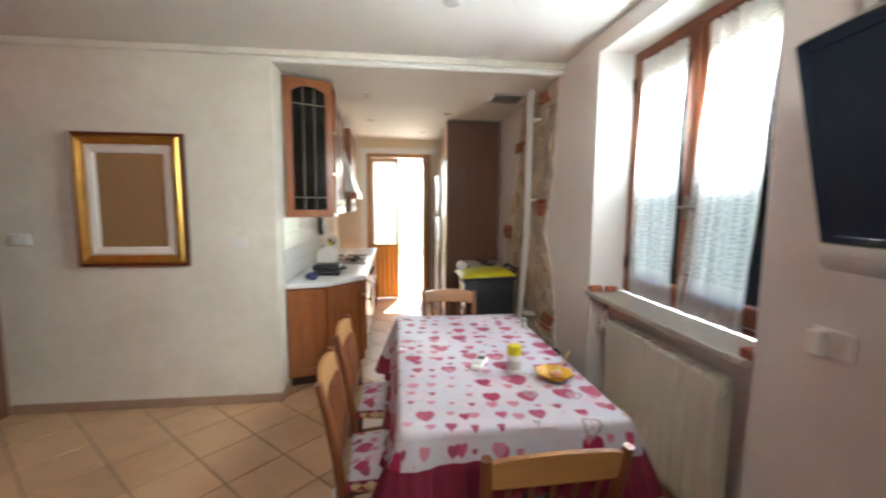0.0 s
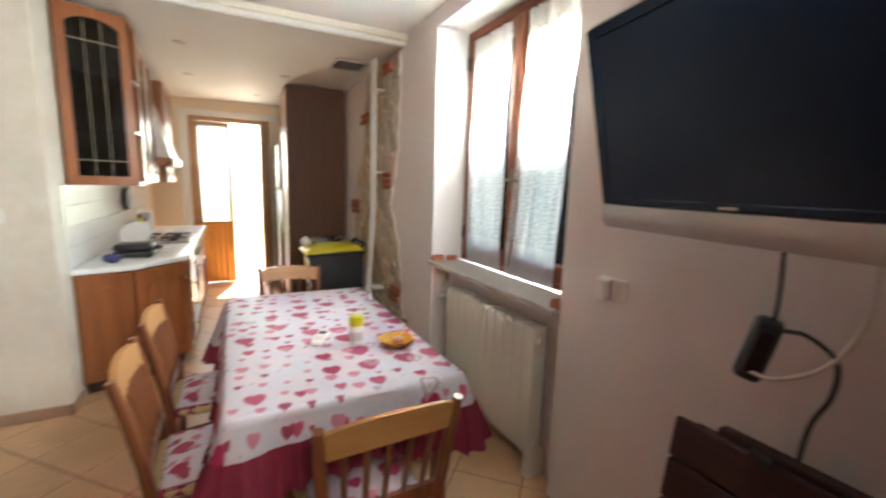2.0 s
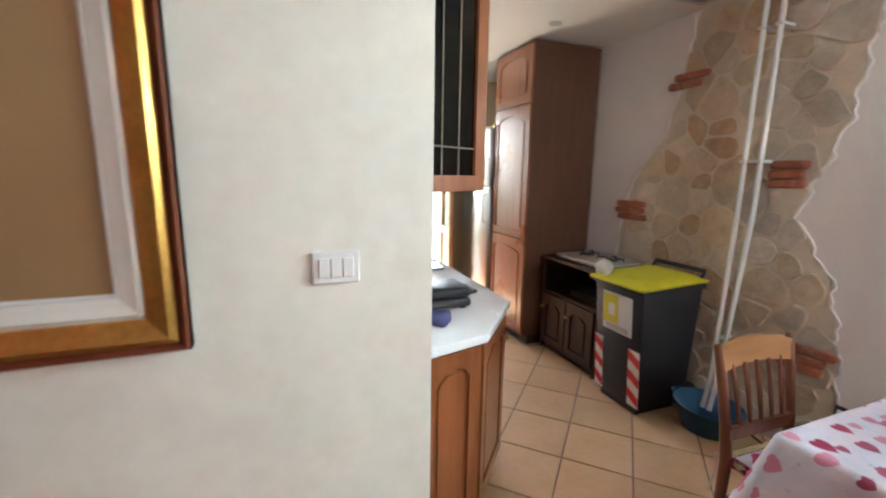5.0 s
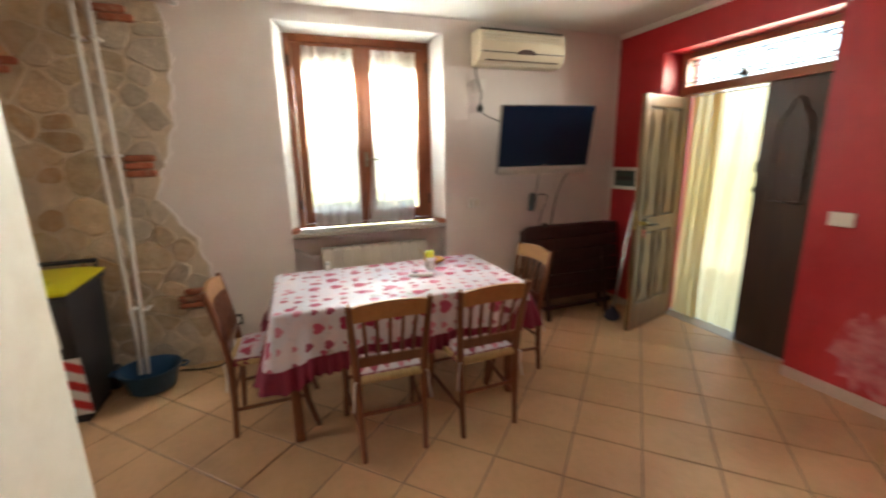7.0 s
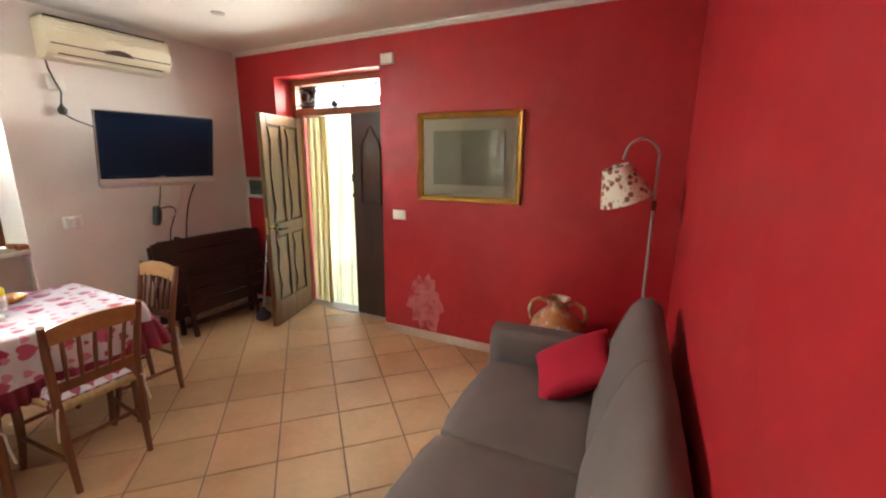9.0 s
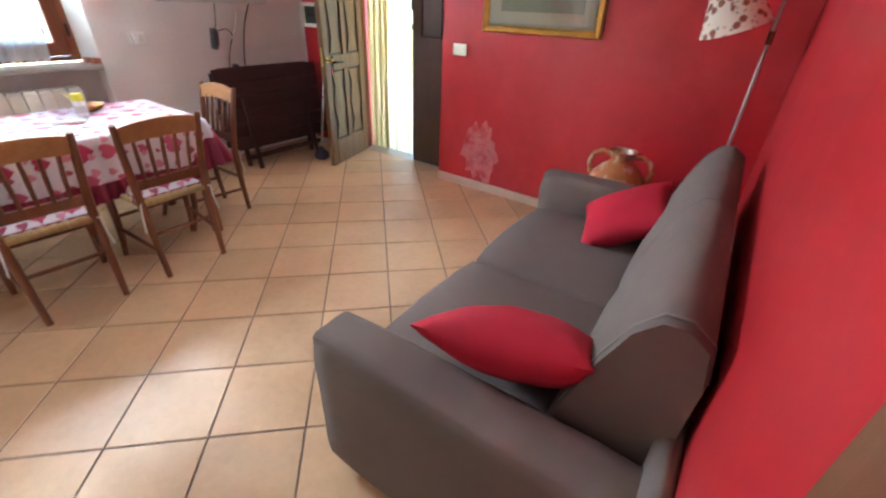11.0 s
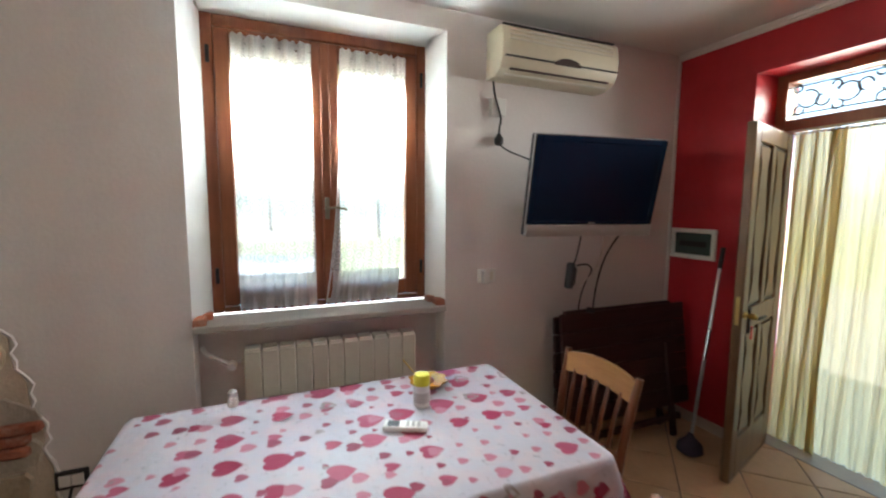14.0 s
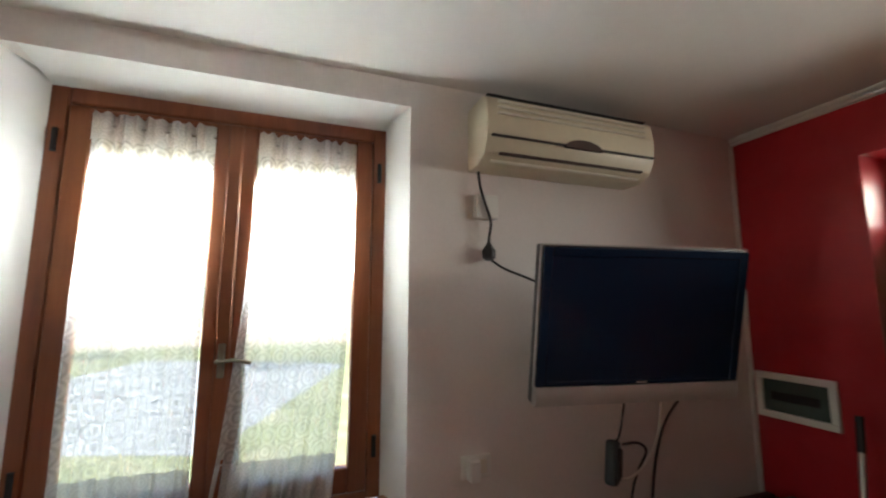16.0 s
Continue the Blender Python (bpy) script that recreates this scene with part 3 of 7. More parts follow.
bm = B()
bx(bm, 0.178, 0.197, YM - 0.026, YM + 0.026, Z0 + 0.04, Z1 - 0.07, 0.007)
wpart("cover_strip", bm)
bm = B()
bx(bm, 0.168, 0.18, YM - 0.012, YM + 0.012, 1.44, 1.56, 0.004)
tube(bm, [(0.17, YM + 0.01, 1.5), (0.14, YM + 0.01, 1.5), (0.135, YM, 1.5), (0.133, YM - 0.04, 1.506), (0.137, YM - 0.085, 1.498), (0.139, YM - 0.1, 1.492)], 0.007)
wpart("handle", bm, LEAD, None, "worn grey metal window handle", 40)
bm = B()
for y in (Y0 + 0.03, Y1 - 0.03):
    for z in (1.15, 2.25):
        tube(bm, [(0.19, y, z - 0.04), (0.19, y, z + 0.04)], 0.009)
wpart("hinge", bm, IRON, None, "", 40)


def lace(name, ya, yb, za, zb, lean, label):
    """A gathered lace panel that hangs from a thin rod on the sash."""
    w, h = yb - ya, zb - za

    def at(u, v):
        z = za + h * v
        y = ya + w * u + lean * (1 - v) ** 2 * (0.6 + 0.4 * u)
        return (0.172 - 0.012 * math.sin(u * 31 + 2 * math.sin(v * 4)) - 0.006 * math.sin(u * 77 + v * 3), y, z + 0.006 * math.sin(u * 60) * (1 if v in (0, 1) else 0))

    c = thing(name, label, "curtain", (0.17, (ya + yb) / 2, za), "lace curtains")
    inv = Matrix.Translation((-0.17, -(ya + yb) / 2, -za))
    bm = B()
    sheet(bm, 60, 24, at, lambda u, v: (u * w * 1.2, v * h))
    o = part("panel", bm, LACE, c, "", 60)
    o.matrix_parent_inverse = inv
    bm = B()
    sheet(bm, 60, 4, lambda u, v: Vector(at(u, 0.945 + 0.055 * v)) + Vector((-0.006 - 0.004 * math.sin(u * 90), 0, 0.02 * v)), lambda u, v: (u * w * 1.5, v * 0.1))
    o = part("heading", bm, LACEDENSE, c, "gathered lace heading", 60)
    o.matrix_parent_inverse = inv
    bm = B()
    sheet(bm, 60, 6, lambda u, v: Vector(at(u, 0.135 * v)) + Vector((-0.004, 0, 0)), lambda u, v: (u * w * 1.5, v * 0.19))
    o = part("border", bm, LACEDENSE, c, "denser lace border along the hem", 60)
    o.matrix_parent_inverse = inv
    o = part("rod", rod([(0.18, ya, zb - 0.02), (0.18, yb, zb - 0.02)], 0.005), STEEL, c)
    o.matrix_parent_inverse = inv
    return c


lace("lace_curtain", 2.5, 2.882, 0.965, 2.335, 0.0, "white circle-patterned lace curtain hanging straight over the sash")
lace("lace_curtain", 1.98, 2.352, 0.965, 2.335, 0.1, "white circle-patterned lace curtain pulled slightly aside at its foot")
lone("window_sill", one(-0.035, 0.2, WS + 0.005, WN - 0.005, 0.913, 0.945, 0.006, 2), SILL, "worn beige marble window sill", "window sill", kind="structure")
lone("shutter_box", one(0.3, 0.345, 1.856, 3.009, 2.215, 2.44, 0.006), SHUTTER, "rolled-up cream shutter at the window head", "shutter", kind="structure")

# bricks left showing at the ends of the sill
bm = B()
bx(bm, -0.06, 0.06, -0.028, 0.028, 0, 0.045, 0.008)
brick_me = mesh_of("brick", bm, BRICK, 40)


def brick_heap(label, spots):
    t = thing("brick_inset", label, "bricks", spots[0][:3], "bricks left showing in the plaster", "structure")
    for x, y, z, rz, s in spots:
        o = new("brick", brick_me)
        o.parent = t
        o.matrix_local = Matrix.Translation(Vector((x, y, z)) - t.location) @ pose(0, 0, 0, rng.uniform(-2, 2), rng.uniform(-2, 2), rz) @ Matrix.Diagonal((s, 1, 1, 1))


brick_heap("red bricks showing at the window sill's north end", [(0.03, 3.05, 0.935, 4, 0.7), (0.13, 3.035, 0.932, 2, 0.6)])
brick_heap("red bricks showing at the window sill's south end", [(0.03, 1.825, 0.935, -3, 0.7), (0.13, 1.84, 0.932, 2, 0.6)])

# ---- radiator in the recess ----
rad = thing("radiator", "ivory enamelled column radiator below the window", "radiator", (0.06, 2.42, 0.12))
n_el = 11
me_el = None
for i in range(n_el):
    bm = B()
    bx(bm, -0.04, 0.04, -0.037, 0.037, 0.0, 0.66, 0.01, 2)
    bx(bm, -0.046, -0.036, -0.0395, 0.0395, 0.015, 0.645, 0.004)
    if me_el is None:
        me_el = mesh_of("element", bm, IVORY, 40)
    else:
        bm.free()
    o = new("element", me_el)
    o.parent = rad
    o.location = (0.0, (i - (n_el - 1) / 2) * 0.0815, 0.02)
for z in (0.07, 0.61):
    part("header_pipe", rod([(0, -0.46, z), (0, 0.46, z)], 0.02), IVORY, rad, "", 40)
bm = B()
tube(bm, [(0, 0.45, 0.61), (-0.01, 0.52, 0.61), (-0.02, 0.55, 0.63), (0.02, 0.62, 0.66), (0.06, 0.64, 0.68)], 0.011)
tube(bm, [(-0.02, 0.5, 0.61), (-0.07, 0.5, 0.61)], 0.02, 10)
part("valve", bm, WHITE, rad, "white radiator valve and pipe", 40)
for y in (-0.42, 0.42):
    part("foot", one(-0.03, 0.07, y - 0.02, y + 0.02, -0.12, 0.04, 0.003), IVORY, rad)

# ---- things on the window wall ----
ac = thing("air_conditioner", "yellowed split air conditioner under the ceiling", "air conditioner", (0, 1.155, 2.21))


def acp(name, b, mat=ACBODY, label="", smooth=None):
    return part(name, b, mat, ac, label, smooth)


bm = B()
prof = [(0.0, 0.022), (-0.1, 0.022), (-0.16, 0.05), (-0.188, 0.1), (-0.195, 0.19), (-0.18, 0.265), (-0.15, 0.283), (0.0, 0.283)]
slab(bm, [(x, -0.4, z) for x, z in prof], (0, 0.8, 0))
bmesh.ops.bevel(bm, geom=list(bm.edges), offset=0.008, segments=2, profile=0.5, affect="EDGES")
acp("housing", bm, smooth=40)
for i in range(3):
    acp("grille_slot", one(-0.206, -0.196, -0.34, 0.36, 0.195 + i * 0.022, 0.202 + i * 0.022), IVORY)
# black strip added for the shadowed gap over the housing
acp("top_grille", one(-0.165, -0.02, -0.385, 0.385, 0.2835, 0.289, 0.002), BLACK, "black strip drawn for the shadowed gap above")
acp("outlet", one(-0.178, -0.12, -0.34, 0.34, 0.05, 0.056), OLDDARK, "dark air outlet")
acp("panel_gap", one(-0.203, -0.19, -0.385, 0.385, 0.108, 0.113), BLACK)
bm = B()
slab(bm, arc((-0.206, 0, 0.118), 0.09, 0, 180, 14, (1, 2)), (0.01, 0, 0))
for v in bm.verts:
    v.co.z = 0.1 + (v.co.z - 0.118) * 0.42
    v.co.y -= 0.02
acp("badge", bm, OLDDARK, "dark brown arched badge")
bm = B()
bx(bm, -0.006, 0.006, -0.36, 0.36, 0.0, 0.07, 0.003)
bm.transform(pose(-0.135, 0, 0.03, 0, 50, 0))
acp("air_flap", bm, IVORY, "pale air outlet flap")

tv = thing("television", "flat black television with a silver lower strip on the wall", "television", (-0.02, 1.0, 1.35))
TVM = pose(-0.285, 1.008, 1.42, 0, 0, 0) @ pose(0, 0, 0, 0, -12.5, -9.3)


def tvp(name, b, mat, label="", smooth=None):
    b.transform(Matrix.Translation((0.02, -1.0, -1.35)) @ TVM)
    return part(name, b, mat, tv, label, smooth)


tvp("case", one(0.0, 0.06, -0.40, 0.40, -0.075, 0.49, 0.008, 2), BLACK, "black plastic casing", 40)
bm = B()
for b in ((-0.4, -0.365, 0.0, 0.485), (0.365, 0.4, 0.0, 0.485), (-0.365, 0.365, 0.455, 0.485), (-0.365, 0.365, 0.0, 0.02)):
    bx(bm, -0.014, 0.0, b[0], b[1], b[2], b[3], 0.003)
tvp("bezel", bm, SCREEN, "glossy black bezel")
tvp("screen", one(-0.011, -0.001, -0.365, 0.365, 0.02, 0.455), SCREEN, "dark switched-off glossy screen")
bm = B()
slab(bm, [(0.02, -0.4, -0.075), (-0.012, -0.4, -0.07), (-0.022, -0.4, -0.045), (-0.02, -0.4, -0.02), (-0.014, -0.4, -0.002), (0.02, -0.4, -0.002)], (0, 0.8, 0))
tvp("speaker_strip", bm, SILVER, "silver speaker strip", 30)
tvp("logo", one(-0.0175, -0.0135, -0.02, 0.02, 0.006, 0.012), SILVER)
tvp("edge_strip", one(0.0, 0.012, 0.4, 0.405, 0.0, 0.49), SILVER)
tvp("edge_strip", one(0.0, 0.012, -0.4, 0.4, 0.49, 0.495), SILVER)
bm = B()
tube(bm, [(-0.24, 1.0, 1.62), (-0.12, 1.02, 1.62), (0.0, 1.05, 1.62)], 0.022)
bx(bm, -0.012, 0.0, 0.97, 1.13, 1.52, 1.72, 0.003)
bm.transform(Matrix.Translation((0.02, -1.0, -1.35)))
part("wall_bracket", bm, BLACK, tv, "black swivelling wall bracket", 40)

soc = thing("wall_socket", "white wall socket with a plug adapter", "socket", (0, 1.53, 1.1))
part("plate", one(-0.012, 0, -0.06, 0.06, -0.042, 0.042, 0.004), PLASTIC, soc)
part("adapter", one(-0.055, -0.012, 0.0, 0.042, -0.04, 0.038, 0.006), PLASTIC, soc, "white plug adapter")
part("insert", one(-0.016, -0.011, -0.04, -0.01, -0.025, 0.025, 0.002), IVORY, soc)

jb = thing("junction_box", "white socket box with black plug and cable", "socket", (0, 1.48, 2.09))
part("box", one(-0.03, 0, -0.05, 0.05, -0.05, 0.05, 0.005), PLASTIC, jb)
part("plug", turned([(0.012, 0), (0.026, 0.01), (0.028, 0.04), (0.014, 0.06), (0.006, 0.075)], 12, (-0.035, 0.0, -0.22)), BLACK, jb, "black hanging plug", 40)
part("cable", cord([(-0.03, 0.04, 0.14), (-0.035, 0.035, 0.08), (-0.04, 0.02, 0.02), (-0.035, -0.01, -0.06), (-0.03, -0.005, -0.12), (-0.035, 0, -0.16)], 0.006), CORDBLACK, jb, "", 60)
part("cable", cord([(-0.035, 0, -0.21), (-0.06, -0.05, -0.25), (-0.12, -0.12, -0.29), (-0.2, -0.17, -0.33)], 0.005), CORDBLACK, jb, "", 60)

ps = thing("power_strip", "dark grey power strip hanging from cables below the television", "power strip", (-0.12, 1.0, 1.09))
bm = B()
bx(bm, -0.024, 0.024, -0.03, 0.03, -0.082, 0.082, 0.016, 3)
bm.transform(pose(0, 0, 0, 13, 0, 30))
part("body", bm, STRIPGREY, ps, "", 40)
bm = B()
bx(bm, -0.034, -0.02, -0.02, 0.02, -0.06, 0.055, 0.006)
bm.transform(pose(0, 0, 0, 13, 0, 30))
part("plug", bm, BLACK, ps, "", 40)
part("cable", cord([(-0.05, -0.04, 0.3), (-0.03, -0.038, 0.2), (-0.01, -0.03, 0.1), (0, -0.02, 0.075)], 0.0045), CORDBLACK, ps, "", 60)
part("cable", cord([(-0.03, 0.0, -0.05), (-0.04, -0.06, -0.045), (-0.045, -0.14, 0.015), (-0.05, -0.185, 0.1), (-0.055, -0.2, 0.18), (-0.06, -0.2, 0.27)], 0.005), CORDWHITE, ps, "white cable", 60)
part("cable", cord([(0, -0.05, 0.06), (-0.03, -0.1, 0.07), (-0.02, -0.15, 0.03), (0.02, -0.14, -0.06), (0.025, -0.11, -0.15), (0.03, -0.1, -0.3), (0.03, -0.11, -0.7)], 0.0052), CORDBLACK, ps, "", 60)
lone("hanging_cable", cord([(-0.2, 0.68, 1.36), (-0.08, 0.68, 1.2), (-0.03, 0.7, 1.0), (-0.02, 0.72, 0.75), (-0.03, 0.72, 0.3), (-0.03, 0.72, 0.08)], 0.0058), CORDBLACK, "thick black aerial cable hanging from the television", "cable", 60)

# ---- folded garden table ----
gt = thing("folding_table", "dark stained slatted garden table, folded against the wall", "folding table", (-0.2, 0.597, 0))
for side, lean in ((-1, 8), (1, 4)):
    for i in range(6):
        bm = B()
        bx(bm, -0.012, 0.012, -0.52, 0.52, 0.02 + i * 0.115, 0.02 + i * 0.115 + 0.108, 0.004)
        bm.transform(pose(0.06 * side - 0.03, 0.01 if side < 0 else 0, 0.17 if side < 0 else 0.13, 0, lean, 0))
        part("slat", bm, GARDEN, gt)
for y in (-0.36, 0.36):
    bm = B()
    bx(bm, -0.015, 0.015, y - 0.02, y + 0.02, 0.0, 0.86, 0.004)
    bm.transform(pose(0.0, 0, 0.0, 0, 5, 0))
    part("leg", bm, GARDEN, gt)
    bm = B()
    bx(bm, -0.015, 0.015, y * 0.9 - 0.02, y * 0.9 + 0.02, 0.0, 0.62, 0.004)
    bm.transform(pose(-0.14, 0, 0.0, 0, 9, 0))
    part("leg", bm, GARDEN, gt)
bm = B()
bx(bm, -0.02, 0.02, -0.45, 0.45, 0.83, 0.87, 0.004)
bm.transform(pose(-0.01, 0, 0, 0, 5, 0))
part("rail", bm, GARDEN, gt)
part("rail", one(-0.13, -0.1, -0.4, 0.4, 0.1, 0.14, 0.004), GARDEN, gt)
part("hinge_bolt", rod([(-0.02, 0.3, 0.88), (-0.02, 0.34, 0.89)], 0.018, 10), BLACK, gt)

mop = thing("mop", "grey-handled mop leaning beside the front door", "mop", (-0.52, 0.36, 0))
part("handle", rod([(0.0, 0.0, 0.06), (0.05, -0.23, 1.14)], 0.011), STEEL, mop, "", 40)
part("grip", rod([(0.05, -0.23, 1.14), (0.056, -0.258, 1.27)], 0.014, 10), BLACK, mop, "black plastic grip", 40)
part("head", turned([(0.05, 0.0), (0.075, 0.02), (0.07, 0.06), (0.03, 0.1), (0.016, 0.13)], 12), DARKCLOTH, mop, "dark mop head", 40)

eb = thing("fuse_box", "white fuse box with a smoked cover on the red wall", "fuse box", (-0.19, 0, 1.27))
bm = B()
for b in ((-0.165, 0.165, 0.075, 0.105), (-0.165, 0.165, -0.105, -0.075), (-0.165, -0.135, -0.075, 0.075), (0.135, 0.165, -0.075, 0.075)):
    bx(bm, b[0], b[1], 0, 0.022, b[2], b[3], 0.003)
part("frame", bm, PLASTIC, eb)
SMOKE = surface("smoked_cover", (0.08, 0.11, 0.1), 0.15, vary=0.1, bump=0.0)
part("cover", one(-0.134, 0.134, 0, 0.014, -0.074, 0.074, 0.003), SMOKE, eb, "greenish smoked plastic cover")
part("breaker", one(-0.1, 0.1, 0.014, 0.019, -0.02, 0.02, 0.002), BLACK, eb)


def switch(name, at, w, h, turn, keys, label, mat=PLASTIC):
    """A wall switch plate with its keys; local y is into the room."""
    t = thing(name, label, "light switch", at)
    t.rotation_euler = (0, 0, radians(turn))
    part("plate", one(-w / 2, w / 2, 0, 0.014, -h / 2, h / 2, 0.004), mat, t)
    for i in range(keys):
        k = (w - 0.03) / keys
        part("key", one(-w / 2 + 0.015 + i * k + 0.001, -w / 2 + 0.015 + (i + 1) * k - 0.001, 0.014, 0.021, -h / 2 + 0.017, h / 2 - 0.017, 0.002), PLASTIC, t)
    return t


switch("light_switch", (-2.43, YC, 1.225), 0.12, 0.085, 180, 3, "white three-gang light switch on the cream wall")
switch("light_switch", (-3.85, YC, 1.25), 0.12, 0.085, 180, 2, "white light switch beside the brown door")
switch("light_switch", (-1.915, 0, 1.1), 0.125, 0.085, 0, 3, "white light switch on the red wall")
lone("alarm_box", one(-1.89, -1.77, 0, 0.03, 2.32, 2.405, 0.006), PLASTIC, "small white box high on the red wall", "alarm box")
fs = switch("wall_socket", (0, 3.56, 0.315), 0.12, 0.085, 90, 2, "black-framed socket low on the wall", BLACK)


def picture(name, at, turn, w, h, bands, art, glazed, label):
    """A framed picture; bands: width, depth, material from the outside in."""
    t = thing(name, label, "picture", at)
    t.rotation_euler = (0, 0, radians(turn))
    o = 0.0
    for nm, bw, d, mat in bands:
        bm = B()
        a, b = w / 2 - o, h / 2 - o
        for s in (-1, 1):
            slab(bm, [(s * a, 0, b), (s * a, 0, -b), (s * a, d * 0.75, -b), (s * a, d * 0.75, b)], (-s * 0.002, 0, 0))
        prof = [(0, 0.0), (0, d * 0.7), (bw * 0.25, d), (bw * 0.6, d * 0.8), (bw, d * 0.62), (bw, 0)]
        for i in range(len(prof)):
            (p, q), (r, s2) = prof[i], prof[(i + 1) % len(prof)]
            ra = [(x, q, z) for x, z in ((-a + p, -b + p), (a - p, -b + p), (a - p, b - p), (-a + p, b - p))]
            rb = [(x, s2, z) for x, z in ((-a + r, -b + r), (a - r, -b + r), (a - r, b - r), (-a + r, b - r))]
            va, vb = [bm.verts.new(v) for v in ra], [bm.verts.new(v) for v in rb]
            for k in range(4):
                bm.faces.new((va[k], va[(k + 1) % 4], vb[(k + 1) % 4], vb[k]))
        bmesh.ops.remove_doubles(bm, verts=bm.verts, dist=0.0001)
        part(nm, bm, mat, t)
        o += bw
    part("print", one(-w / 2 + o, w / 2 - o, 0.002, 0.008, -h / 2 + o, h / 2 - o), art, t, "blurred plain print")
    if glazed:
        part("glass", one(-w / 2 + 0.03, w / 2 - 0.03, 0.017, 0.019, -h / 2 + 0.03, h / 2 - 0.03), PANE, t, "reflecting picture glass")
    return t


picture("framed_picture", (-3.117, YC, 1.522), 180, 0.715, 0.925, [("outer_edge", 0.022, 0.045, GOLDDARK), ("gilt_frame", 0.058, 0.05, GOLD), ("mount", 0.05, 0.03, MATBOARD), ("slip", 0.008, 0.02, WHITE)], ARTBROWN, False, "gilt-framed picture with a pale mount and brown print")
picture("framed_picture", (-2.553, 0, 1.582), 0, 0.87, 0.685, [("gilt_frame", 0.03, 0.035, GOLD), ("inner_frame", 0.014, 0.028, GOLD), ("mount", 0.09, 0.012, MATBOARD)], ARTGREY, True, "gilt-framed picture behind reflecting glass on the red wall")

# ---- front door ----
fd = thing("door_1", "open wooden double front door with a glazed transom", "door", (-1.13, -0.24, 0), kind="structure")
OFF = Matrix.Translation((1.13, 0.24, 0))


def fdp(name, b, mat=DOORSHADED, label="", smooth=None, parent=None):
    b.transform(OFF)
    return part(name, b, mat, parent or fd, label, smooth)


bm = B()
bx(bm, -0.58, -0.52, -0.3, -0.2, 0, 2.32, 0.004)
bx(bm, -1.74, -1.69, -0.3, -0.2, 0, 2.32, 0.004)
bx(bm, -1.69, -0.58, -0.3, -0.2, 2.27, 2.32, 0.004)
bx(bm, -1.69, -0.58, -0.3, -0.2, 1.985, 2.05, 0.004)
fdp("door_frame", bm, WINWOOD)
tg = fdp("transom_pane", one(-1.69, -0.58, -0.262, -0.257, 2.05, 2.27), TRANSOM)
tg.visible_shadow = False
bm = B()
for i in range(6):
    cx = -0.68 - i * 0.185
    s = 1 if i % 2 else -1
    tube(bm, arc((cx, -0.22, 2.16), 0.05, 20 * s, 290 * s, 12), 0.006, 6)
    tube(bm, arc((cx - 0.07, -0.22, 2.16 + 0.02 * s), 0.032, 180, 180 - 270 * s, 10), 0.006, 6)
    tube(bm, arc((cx + 0.055, -0.22, 2.22 - 0.01 * s), 0.022, 0, 270 * s, 8), 0.006, 6)
    tube(bm, arc((cx + 0.045, -0.22, 2.1), 0.025, 90, 90 + 280 * s, 8), 0.006, 6)
tube(bm, [(-1.69, -0.22, 2.24), (-0.58, -0.22, 2.24)], 0.005, 6)
tube(bm, [(-1.69, -0.22, 2.08), (-0.58, -0.22, 2.08)], 0.005, 6)
fdp("scroll_grille", bm, IRON, "wrought iron scrolls", 60)
fdp("latch_knob", turned([(0.01, 0), (0.03, 0.01), (0.034, 0.03), (0.02, 0.05), (0.008, 0.06)], 12, (-1.07, -0.21, 2.05)), IRON, "", 40)

